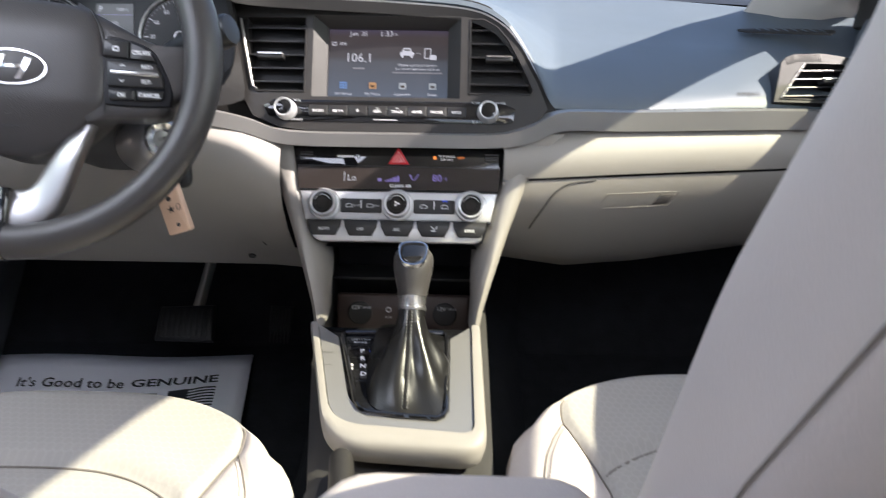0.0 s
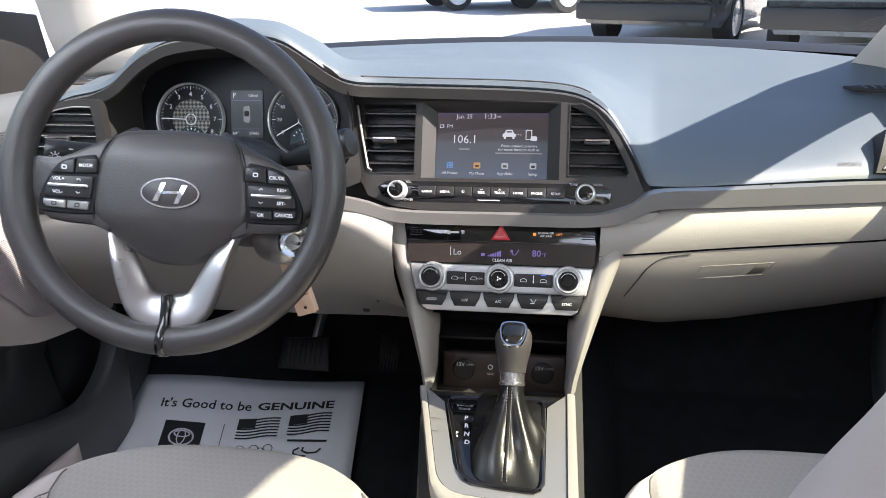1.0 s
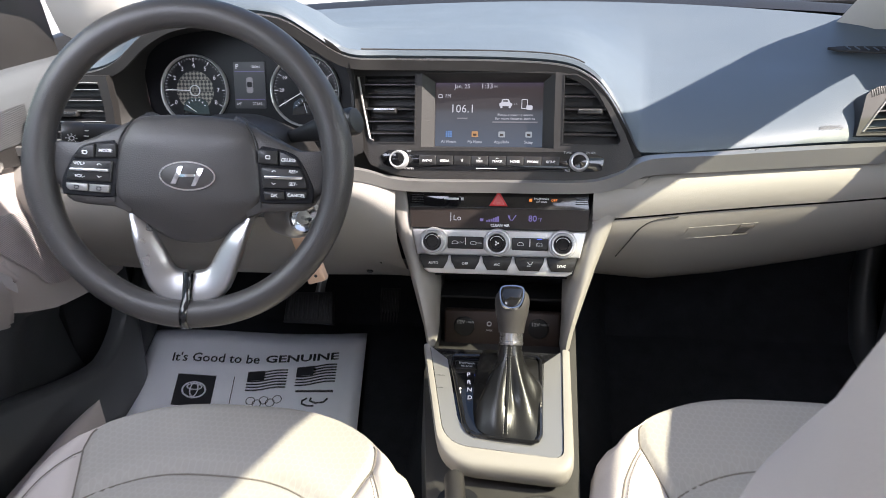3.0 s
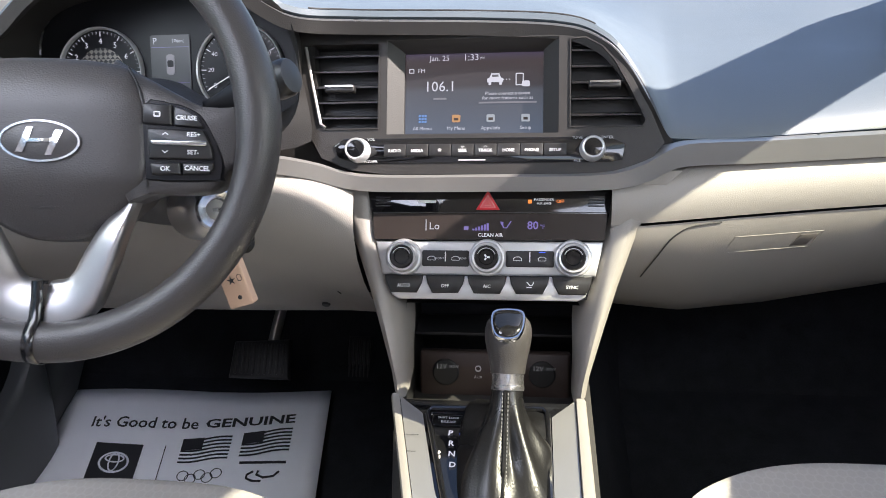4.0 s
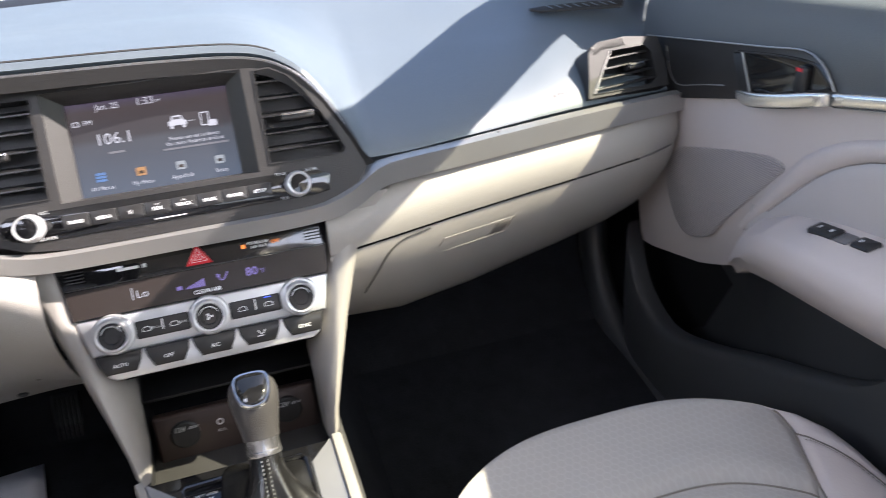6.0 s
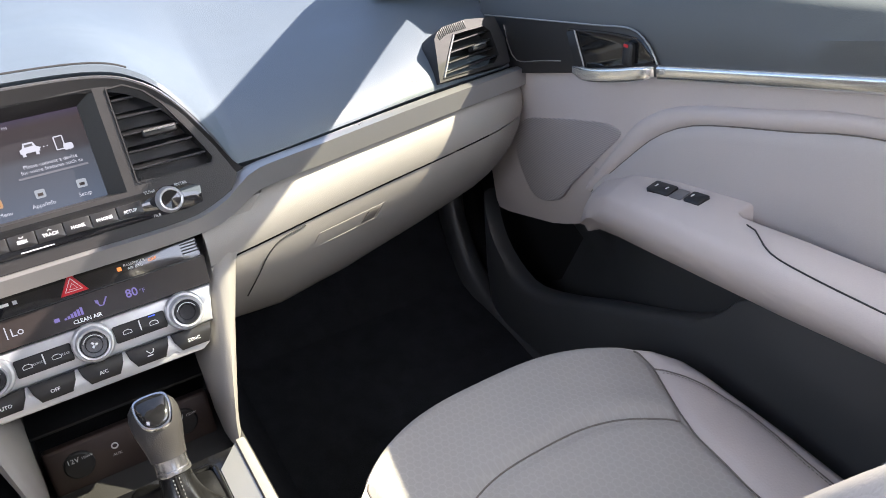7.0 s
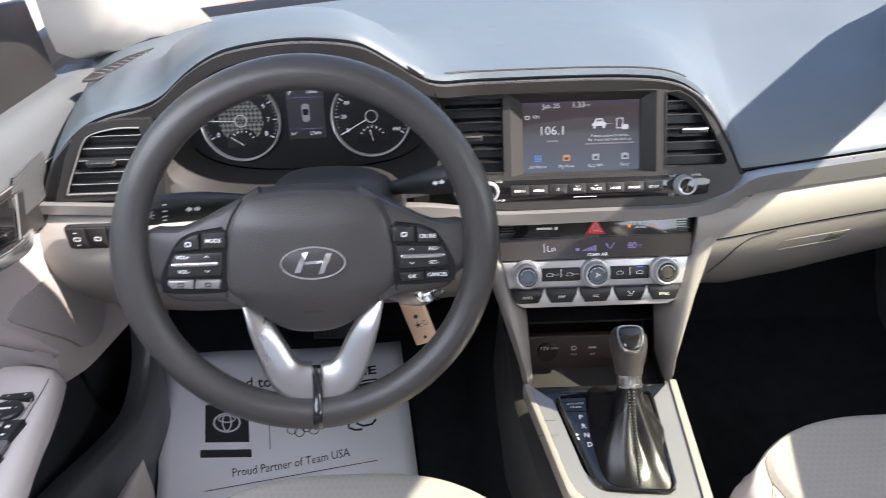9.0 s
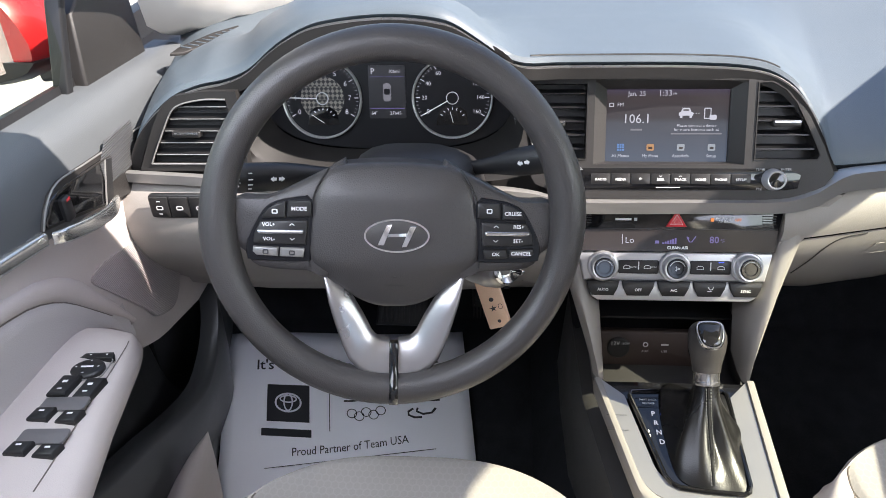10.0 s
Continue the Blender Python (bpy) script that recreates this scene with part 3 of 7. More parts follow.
# beige frame round the shifter tray
def horseshoe(grow=0.0, tight=0.0, n=8):
    """The open outline of the tray frame, from its inner edge (grow 0) to its outer edge (grow 1); tight: moved inwards by so much."""
    A, B, C, D = [Vector(p).lerp(Vector(q), grow) for p, q in (((-0.0935, 0.868), (-0.1035, 0.868)), ((-0.0514, 0.700), (-0.0548, 0.6715)), ((0.099, 0.6875), (0.1142, 0.6625)), ((0.0965, 0.868), (0.1085, 0.868)))]
    mid = Vector((0.015, 0.79))
    A, B, C, D = [p + (mid - p).normalized() * tight for p in (A, B, C, D)]
    out = [A]
    for p, q, r, size in ((A, B, C, 0.034 + 0.012 * grow), (B, C, D, 0.014 + 0.02 * grow)):
        s0, s1 = q + (p - q).normalized() * size, q + (r - q).normalized() * size
        out += [(s0.lerp(q, t)).lerp(q.lerp(s1, t), t) for t in np.linspace(0, 1, n)]
    return [(p.x, p.y) for p in out + [D]]


o2, o3, o4 = horseshoe(0.86), horseshoe(0.12), horseshoe(0.0)
rows = [[(x, y, tray_z(y) - 0.034) for x, y in horseshoe(0.45)], [(x, y, tray_z(y) - 0.028) for x, y in horseshoe(0.8)], [(x, y, tray_z(y) - 0.017) for x, y in horseshoe(0.97)], [(x, y, tray_z(y) - 0.008) for x, y in horseshoe(1.0)], [(x, y, tray_z(y) - 0.003) for x, y in horseshoe(0.97)], [(x, y, tray_z(y) + 0.0005) for x, y in o2], [(x, y, tray_z(y) + 0.0015) for x, y in horseshoe(0.5)], [(x, y, tray_z(y) + 0.001) for x, y in o3], [(x, y, tray_z(y) - 0.008) for x, y in o4]]
part("tray_frame", loft(rows), BEIGE, console, "beige frame round the shifter tray", 50)
part("tray", loft([[(x, y, tray_z(y) - 0.002) for x, y in o4], [((x - 0.008) * 0.72 + 0.008, 0.78 + (y - 0.78) * 0.72, tray_z(0.78 + (y - 0.78) * 0.72) - 0.002) for x, y in o4]], caps=False), SATIN, console, "satin grey shifter surround")
bm = bmesh.new()
bm.faces.new([bm.verts.new((x, y, tray_z(y) - 0.006)) for x, y in o3])
part("shift_plate", bm, PIANO, console, "black shifter plate")
rows = [[(0.01 + s * w + lean * (s < 0), y, z) for s, w, z in ((-1, 0.128, 0.29), (-1, 0.106, top), (-1, 0.094, top + 0.008), (1, 0.1, top + 0.008), (1, 0.112, top), (1, 0.128, 0.29)) for lean in (curve(y, ((0.62, 0.03), (0.68, 0.022), (0.88, -0.014), (1.0, -0.02))),)] for y, top in ((0.1, 0.56), (0.45, 0.57), (0.63, 0.565), (0.66, 0.55), (0.9, 0.57), (1.15, 0.58))]
part("console_body", loft(rows, caps=True), CONSOLE, console, "dark grey console body", 40)
part("tunnel_side", block(0.235, 0.56, 0.34, pose(0.003, 1.33, 0.70), 0.02), CARPET, console, "black carpet behind the cubby")
arm = thing("armrest", (0.083, 0.205, 0.68), "beige vinyl armrest lid between the seats", "armrest")
part("cushion", slab(rounded(0.165, 0.36, 0.03), 0.05, pose(0.083, 0.205, 0.727), 0.014), SEATHIDE, arm, "beige vinyl cushion")
part("base", slab(rounded(0.155, 0.35, 0.028), 0.022, pose(0.083, 0.205, 0.7055), 0.003), CHARCOAL, arm, "grey plastic lid base")

GLOW_W = glow("white display light", (0.85, 0.88, 1.0), 0.17)
GLOW_V = glow("violet display light", (0.35, 0.27, 0.80), 0.13)
GLOW_B = glow("blue lamp", (0.05, 0.12, 1.0), 0.6)
GLOW_O = glow("orange lamp", (1.0, 0.28, 0.04), 0.25)
GLOW_DIM = glow("dim display", (0.03, 0.03, 0.05), 0.03)
SMOKE = material("smoky display panel", (0.03, 0.024, 0.022), 0.22, vary=0.03)
SCREENGREY = glow("grey display light", (0.6, 0.6, 0.7), 0.07)
HAZARD = material("red hazard key", (0.6, 0.02, 0.03), 0.3)
KEYBLACK = material("black key", (0.02, 0.019, 0.019), 0.38)
SLAT = material("satin black slat", (0.014, 0.014, 0.015), 0.34, vary=0.02)
BOOT = leather("black soft leather", (0.009, 0.0088, 0.009), 0.28, 300, 0.3)
GREYWHITE = material("pale print", (0.55, 0.55, 0.56), 0.6)


# ---- vents ----
def vent(outline, m, slats, tab, label, parent=dash, deep=0.028, rim=True, bright=False):
    """Slats and a tab before a dark back; deep: how far the back lies behind the rim."""
    d = deep / 0.028
    back = slab(outline, 0.003, m, back=-deep)
    v = part("air_vent", back, BLACK, parent, label)
    if rim:
        part("vent_frame", frame_of(outline, -0.0018, 0.002, m, back=-0.0005), HOOD, v, "dark rim")
    lo, hi = min(p[1] for p in outline), max(p[1] for p in outline)

    def span(y):
        xs = []
        for (x0, y0), (x1, y1) in zip(outline, outline[1:] + outline[:1]):
            if (y0 - y) * (y1 - y) < 0:
                xs.append(x0 + (x1 - x0) * (y - y0) / (y1 - y0))
        return (min(xs), max(xs)) if len(xs) > 1 else None
    for k in range(slats):
        y = hi - (hi - lo) * (k + 0.7) / (slats + 0.4)
        s = span(y)
        if not s:
            continue
        rows = [[m @ Vector((x, y + dy, dz)) for dy, dz in ((0.0012, -0.004 * d), (0.0018, -0.0055 * d), (0.0065, -0.022 * d), (0.0045, -0.022 * d), (-0.001, -0.0055 * d), (-0.0006, -0.004 * d))] for x in np.linspace(s[0] + 0.001, s[1] - 0.001, 3)]
        sl = part("slat", loft(rows, False, True, True), SLAT, v)
        if bright:
            part("slat_edge", sweep([m @ Vector((x, y + 0.001, -0.0036 * d)) for x in (s[0] + 0.002, s[1] - 0.002)], circle(0.0005, 6)), SATIN, sl, "satin slat edge")
    tx, ty, tw = tab
    t = part("tab", slab(rounded(tw, 0.008, 0.002), 0.012, m @ Matrix.Translation((tx, ty, 0)), 0.0015, back=-0.008), KEYBLACK, v)
    part("tab_edge", slab(rounded(tw - 0.002, 0.0022, 0.001), 0.0015, m @ Matrix.Translation((tx, ty + 0.002, 0.004))), CHROME, t, "chrome edge")
    return v


vent(HOLES["left"], FAS, 5, (-0.15, -0.072, 0.034), "centre air vent beside the screen")
vent(HOLES["right"], FAS, 5, (0.143, -0.072, 0.034), "curved centre air vent beside the screen")
part("vent_edge", sweep([FAS @ Vector((x, y, 0.001)) for x, y in ((-0.19, -0.024), (-0.182, -0.065), (-0.1715, -0.112), (-0.166, -0.1155))], rounded(0.0035, 0.003, 0.001)), SATIN, dash, "satin vent edge")
LV = on_plane(-0.63, 0.956, 0.955, 8)
LV_IN = [(-0.05, -0.031), (-0.044, -0.018), (-0.028, 0.012), (-0.014, 0.036), (0.0, 0.046), (0.03, 0.052), (0.058, 0.052), (0.062, 0.02), (0.062, -0.031)]
LV_OUT = [(-0.068, -0.041), (-0.058, -0.018), (-0.04, 0.02), (-0.025, 0.045), (-0.008, 0.056), (0.03, 0.062), (0.072, 0.062), (0.076, 0.02), (0.076, -0.041)]
vent(LV_IN, LV @ Matrix.Translation((0, 0, 0.014)), 5, (0.002, 0.008, 0.036), "side air vent at the driver door", deep=0.0135, rim=False, bright=True)
part("vent_surround", plate(LV_OUT, [LV_IN], LV @ Matrix.Translation((0, 0, 0.0145)), 0.016), HOOD, dash, "black side vent housing")
part("vent_edge", sweep(spline([LV @ Vector((x, y, 0.0155)) for x, y in LV_IN[:7]], 30), rounded(0.0024, 0.002, 0.0008)), SATIN, dash, "satin vent edge")
part("vent_edge", sweep([LV @ Vector((x, y, 0.0155)) for x, y in (LV_IN[0], LV_IN[-1])], rounded(0.002, 0.0024, 0.0008)), SATIN, dash, "satin vent edge")
PV = on_plane(0.592, 1.118, 0.92, 32, 12)
PV_IN = [(-0.0715, -0.0255), (-0.047, 0.0017), (-0.023, 0.027), (0.037, 0.0256), (0.045, 0.0163), (0.0415, -0.0204), (0.027, -0.029)]
PV_OUT = [(-0.0825, -0.030), (-0.069, 0.0025), (-0.059, 0.029), (-0.05, 0.037), (-0.037, 0.042), (0.01, 0.043), (0.066, 0.034), (0.068, 0.0), (0.058, -0.036)]
vent(PV_IN, PV, 4, (0.012, 0.0, 0.028), "side air vent at the passenger door", deep=0.024)
housing = part("vent_surround", plate(PV_OUT, [PV_IN], PV, 0.075), HOOD, dash, "charcoal side vent housing")
for k in range(16):
    x = -0.05 + 0.0036 * k
    part("housing_rib", block(0.0014, 0.011, 0.0012, PV @ Matrix.Translation((x, curve(x, ((-0.05, 0.0315), (-0.035, 0.0362), (0.01, 0.0365))), 0.0004)), 0.0003), CHARCOAL, housing)
part("vent_edge", sweep([PV @ Vector((x, y, 0.0005)) for x, y in PV_IN[:3]], rounded(0.003, 0.003, 0.001)), SATIN, dash, "satin vent edge")

# ---- centre screen ----
bm = bmesh.new()
o, i2 = HOLES["screen"], [(-0.079, -0.0285), (0.0775, -0.0285), (0.0775, -0.1215), (-0.079, -0.1215)]
loft([[FAS @ Vector((x, y, -0.001)) for x, y in o], [FAS @ Vector((x, y, -0.016)) for x, y in i2], [FAS @ Vector((x, y, -0.024)) for x, y in i2]], False, True, False, bm)
part("screen_bezel", bm, CHARCOAL, dash, "bronze grey sloped screen bezel")


def screen_glass():
    m = bpy.data.materials.new("lit screen")
    m.use_nodes = True
    n, l = m.node_tree.nodes, m.node_tree.links
    b = n["Principled BSDF"]
    b.inputs["Base Color"].default_value, b.inputs["Roughness"].default_value, b.inputs["Specular IOR Level"].default_value = (0.015, 0.015, 0.017, 1), 0.22, 0.3
    c, sep, ramp, mr = n.new("ShaderNodeTexCoord"), n.new("ShaderNodeSeparateXYZ"), n.new("ShaderNodeValToRGB"), n.new("ShaderNodeMapRange")
    l.new(c.outputs["Object"], sep.inputs[0]), l.new(sep.outputs["Z"], mr.inputs["Value"])
    mr.inputs["From Min"].default_value, mr.inputs["From Max"].default_value = 0.905, 0.995
    l.new(mr.outputs["Result"], ramp.inputs[0])
    e = ramp.color_ramp.elements
    e[0].position, e[0].color = 0.0, (0.10, 0.13, 0.18, 1)
    e[1].position, e[1].color = 1.0, (0.07, 0.06, 0.14, 1)
    for p, col in ((0.45, (0.085, 0.095, 0.115, 1)), (0.52, (0.055, 0.05, 0.055, 1)), (0.8, (0.06, 0.045, 0.045, 1))):
        e.new(p).color = col
    l.new(ramp.outputs[0], b.inputs["Emission Color"])
    b.inputs["Emission Strength"].default_value = 0.2
    return m


SCR = FAS @ Matrix.Translation((0, 0, -0.022))
screen = part("screen", slab(i2[::-1], 0.004, SCR, back=-0.004), screen_glass(), dash, "lit touch screen showing the radio")


def scr(u, v, lift=0.0006):
    """Screen places: u from its left, v from its top, 0 to 1."""
    return SCR @ Matrix.Translation((-0.079 + 0.1565 * u, -0.0285 - 0.093 * v, lift))


words("date", "Jan. 25", 0.0085, scr(0.25, 0.06), GLOW_W, screen)
words("clock", "1:33", 0.0105, scr(0.48, 0.055), GLOW_W, screen)
words("clock_suffix", "PM", 0.004, scr(0.56, 0.065), GLOW_W, screen)
words("band", "FM", 0.0068, scr(0.118, 0.21), GLOW_W, screen)
part("band_icon", frame_of(rounded(0.006, 0.005, 0.0008), 0.0009, 0.0002, scr(0.045, 0.21)), GLOW_W, screen)
words("station", "106.1", 0.0165, scr(0.255, 0.41), GLOW_W, screen)
part("station_name", bar(0, 0, 0.015, 0.0022, scr(0.255, 0.555)), SCREENGREY, screen)
bm = bmesh.new()
m = scr(0.655, 0.33)
slab([(-0.009, -0.003), (-0.009, 0.001), (-0.0065, 0.002), (-0.0045, 0.007), (0.0045, 0.007), (0.0065, 0.002), (0.009, 0.001), (0.009, -0.003)][::-1], 0.0002, m, bm=bm)
for x in (-0.006, 0.006):
    bar(x, -0.0045, 0.003, 0.003, m, 0.0001, bm)
part("car_icon", bm, GLOW_W, screen)
part("car_icon_window", bar(0, 0.0042, 0.0075, 0.0025, m, 0.0004), INK, screen)
for k in range(3):
    part("dot", bar(0, 0, 0.0012, 0.0012, scr(0.715 + 0.022 * k, 0.33)), GLOW_W, screen)
part("phone_icon", frame_of(rounded(0.009, 0.014, 0.001), 0.0011, 0.0002, scr(0.83, 0.33)), GLOW_W, screen)
part("link_icon", slab(rounded(0.009, 0.0065, 0.002), 0.0003, scr(0.875, 0.385)), GLOW_W, screen)
words("notice", "Please connect a device", 0.0052, scr(0.745, 0.50), GLOW_W, screen, width=0.05)
words("notice", "for more features such as", 0.0052, scr(0.745, 0.555), GLOW_W, screen, width=0.057)
part("notice_line", bar(0, 0, 0.065, 0.002, scr(0.745, 0.61)), SCREENGREY, screen)
ICON_BLUE, ICON_TAN, ICON_GREY = glow("blue icon", (0.1, 0.3, 0.75), 0.2), glow("orange icon", (0.6, 0.3, 0.1), 0.2), glow("grey icon", (0.4, 0.45, 0.5), 0.2)
for u, label, mt in ((0.13, "All Menus", ICON_BLUE), (0.375, "My Menu", ICON_TAN), (0.625, "Apps/Info", ICON_GREY), (0.875, "Setup", ICON_GREY)):
    bm = bmesh.new()
    if u == 0.13:
        for a in range(3):
            for b in range(3):
                bar(-0.0033 + 0.0033 * a, -0.0033 + 0.0033 * b, 0.0024, 0.0024, scr(u, 0.80), 0.0001, bm)
    else:
        slab(rounded(0.0095, 0.0085, 0.0015), 0.0002, scr(u, 0.8), bm=bm)
    icon = part("menu_icon", bm, mt, screen)
    if u > 0.2:
        part("icon_mark", bar(0, -0.0008, 0.005, 0.003, scr(u, 0.8), 0.0005), SMOKE, icon)
    words("menu_label", label, 0.0056, scr(u, 0.92), GLOW_W, screen)

# ---- audio row ----
audio = part("audio_strip", slab([(-0.144, -0.129), (0.147, -0.129), (0.165, -0.137), (0.162, -0.154), (0.147, -0.1565), (-0.13, -0.1565), (-0.15, -0.15), (-0.156, -0.137)][::-1], 0.0012, FAS, 0.0004), PIANO, dash, "gloss black audio control strip")
for k, label in enumerate(("RADIO", "MEDIA", "", "SEEK", "TRACK", "HOME", "PHONE", "SETUP")):
    m = FAS @ Matrix.Translation((-0.0985 + 0.0252 * (k + 0.5), -0.1425, 0.0012))
    key = part("audio_key", slab(rounded(0.0244, 0.0135, 0.0012), 0.0022, m, 0.0006), KEYBLACK, audio)
    if label:
        words("key_label", label, 0.0046, m @ Matrix.Translation((0, -0.0008, 0.0026)), WHITE, key, 0.0001)
    else:
        star = [(0.0026 * (1 if i % 2 == 0 else 0.42) * math.cos(radians(90 + 36 * i)), 0.0026 * (1 if i % 2 == 0 else 0.42) * math.sin(radians(90 + 36 * i))) for i in range(10)]
        part("key_star", frame_of(star, 0.0006, 0.0002, m @ Matrix.Translation((0, 0, 0.0023))), WHITE, key)
    if label in ("SEEK", "TRACK"):
        d = 1 if label == "TRACK" else -1
        part("key_arrow", stroke([(-0.002, 0.0035 - 0.0008 * d), (0, 0.0035 + 0.0008 * d), (0.002, 0.0035 - 0.0008 * d)], 0.0006, m, lift=0.0025), WHITE, key)
part("strip_marking", bar(0.0, -0.1535, 0.03, 0.0012, FAS, 0.0016), GREYWHITE, audio)
for u, tags in ((-0.127, (("VOL", 0.014, 0.0125), ("POWER", 0.014, -0.0125))), (0.130, (("TUNE", -0.016, 0.0125), ("ENTER", 0.016, 0.0125), ("FILE", -0.016, -0.0125)))):
    m = FAS @ Matrix.Translation((u, -0.1425, 0.0012))
    kn = part("audio_knob", turned([(0.001, 0), (0.0138, 0), (0.0138, 0.003), (0.0128, 0.006), (0.0122, 0.016), (0.0112, 0.0175), (0.0097, 0.017), (0.0095, 0.015), (0.001, 0.015)], m, 36), SILVER, audio, "silver ringed audio knob")
    part("knob_face", turned([(0.001, 0.0145), (0.0095, 0.0145), (0.0092, 0.0172), (0.001, 0.0185)], m, 36), PIANO, kn, "gloss black knob face")
    for label, x, y in tags:
        words("knob_label", label, 0.0044, m @ Matrix.Translation((x, y, 0.0006)), GREYWHITE, audio)

# ---- climate panel ----
UP = STK @ Matrix.Translation((0, 0, 0.0022))
disp = part("climate_display", slab([(-0.131, 0.025), (-0.1285, -0.004), (0.1285, -0.004), (0.131, 0.025)], 0.0008, UP, back=0), SMOKE, dash, "smoky climate display")
part("display_groove", bar(0, 0.0262, 0.262, 0.001, UP, 0.0003), BLACK, dash)
hz = part("hazard_key", slab([(-0.0135, -0.008), (0.0135, -0.008), (0.001, 0.0125), (-0.001, 0.0125)], 0.003, UP @ Matrix.Translation((0, 0.037, 0)), 0.0012), HAZARD, dash, "red triangular hazard key")
part("hazard_mark", frame_of([(-0.0085, -0.0052), (0.0085, -0.0052), (0, 0.0085)], 0.0009, 0.0003, UP @ Matrix.Translation((0, 0.037, 0.003))), WHITE, hz)
part("hazard_mark", frame_of([(-0.004, -0.0032), (0.004, -0.0032), (0, 0.0032)], 0.0007, 0.0003, UP @ Matrix.Translation((0, 0.037, 0.003))), WHITE, hz)
for x in (-0.1195, 0.1195):
    for k in range(4):
        part("grille_bar", slab(rounded(0.017, 0.0013, 0.0005), 0.001, UP @ Matrix.Translation((x, 0.0435 - 0.0033 * k, 0))), KEYBLACK, dash)
part("lamp_bar", bar(-0.069, 0.0385, 0.021, 0.003, UP, 0.0006), WHITE, dash)
part("lamp_icon", bar(-0.053, 0.0385, 0.004, 0.004, UP, 0.0006), GREYWHITE, dash)
words("airbag_notice", "PASSENGER", 0.0042, UP @ Matrix.Translation((0.062, 0.0405, 0.0006)), WHITE, dash)
words("airbag_notice", "AIR BAG", 0.0042, UP @ Matrix.Translation((0.062, 0.0363, 0.0006)), WHITE, dash)
words("airbag_state", "OFF", 0.0052, UP @ Matrix.Translation((0.08, 0.0385, 0.0006)), GLOW_O, dash)
part("airbag_icon", bar(0.0465, 0.0385, 0.0042, 0.0042, UP, 0.0006), GLOW_O, dash)
DSP = UP @ Matrix.Translation((0, 0, 0.0012))
part("display_tick", bar(-0.0695, 0.012, 0.001, 0.0125, DSP), GLOW_W, disp)
words("temperature", "Lo", 0.0115, DSP @ Matrix.Translation((-0.06, 0.0105, 0)), GLOW_W, disp, width=0.011)
for k in range(6):
    part("fan_bar", bar(-0.016 + 0.0032 * k, 0.007 + 0.0006 * k, 0.0024, 0.002 + 0.0012 * k, DSP), GLOW_V, disp)
part("fan_icon", bar(-0.024, 0.0085, 0.005, 0.004, DSP), GLOW_V, disp)
part("flow_icon", stroke([(0.0145, 0.016), (0.018, 0.009), (0.021, 0.009), (0.026, 0.0165)], 0.0014, DSP), GLOW_V, disp)
part("flow_icon", bar(0.016, 0.014, 0.003, 0.003, DSP), GLOW_V, disp)
words("temperature", "80", 0.0125, DSP @ Matrix.Translation((0.05, 0.0115, 0)), GLOW_V, disp, 0.0002)
words("temperature_unit", "°F", 0.007, DSP @ Matrix.Translation((0.0605, 0.01, 0)), GLOW_V, disp)
words("clean_air", "CLEAN AIR", 0.0056, DSP @ Matrix.Translation((0.003, 0.0008, 0)), WHITE, disp, 0.0001)
KN = STK @ Matrix.Translation((0, 0, 0.001))
for x in (-0.094, 0.0, 0.094):
    m = KN @ Matrix.Translation((x, -0.0245, 0)) @ Matrix.Diagonal((1.12, 1.12, 1.0, 1.0))
    kn = part("climate_knob", turned([(0.001, 0), (0.0186, 0), (0.0186, 0.004), (0.0172, 0.0065), (0.0155, 0.007), (0.0148, 0.018), (0.0138, 0.0198), (0.0121, 0.0192), (0.0119, 0.0165), (0.001, 0.0165)], m, 40), SILVER, dash, "silver climate knob")
    part("knob_face", turned([(0.001, 0.016), (0.0119, 0.016), (0.0117, 0.019), (0.0105, 0.0205), (0.0075, 0.0205), (0.0068, 0.019), (0.001, 0.019)], m, 40), PIANO, kn, "gloss black knob face")
    part("knob_mark", stroke(arc(0, 0, 0.009, 20, 160, 14), 0.0007, m, lift=0.0208), GREYWHITE, kn)
    if x == 0:
        for a in range(3):
            part("fan_mark", stroke([(0.0006 * math.cos(a * 2.09), 0.0006 * math.sin(a * 2.09)), (0.0032 * math.cos(a * 2.09), 0.0032 * math.sin(a * 2.09))], 0.0018, m, lift=0.0193), WHITE, kn)
for x, d in ((-0.047, -1), (0.047, 1)):
    m = KN @ Matrix.Translation((x, -0.0255, 0))
    pair = part("climate_key", slab(rounded(0.053, 0.018, 0.002), 0.0028, m, 0.0008), KEYBLACK, dash, "black climate key")
    part("key_divider", slab(rounded(0.0012, 0.011, 0.0004), 0.0006, m @ Matrix.Translation((0.0, 0.002, 0.0028))), WHITE, pair)
    for k in (-1, 1):
        mm = m @ Matrix.Translation((k * 0.0135 - 0.002 * (d < 0), 0, 0.003))
        part("key_icon", frame_of([(-0.0045, -0.0022), (0.0045, -0.0022), (0.0045, 0.0008), (0.002, 0.0026), (-0.002, 0.0026), (-0.0045, 0.0008)], 0.0007, 0.0002, mm), WHITE, pair)
        if d < 0:
            words("key_label", "FRONT" if k < 0 else "REAR", 0.0034, mm @ Matrix.Translation((0.0085, 0, 0)), GREYWHITE, pair)
part("key_lamp", bar(0.0605, -0.018, 0.007, 0.001, KN, 0.0033), GLOW_B, dash)
LOW = STK @ Matrix.Translation((0, -0.056, 0.0))
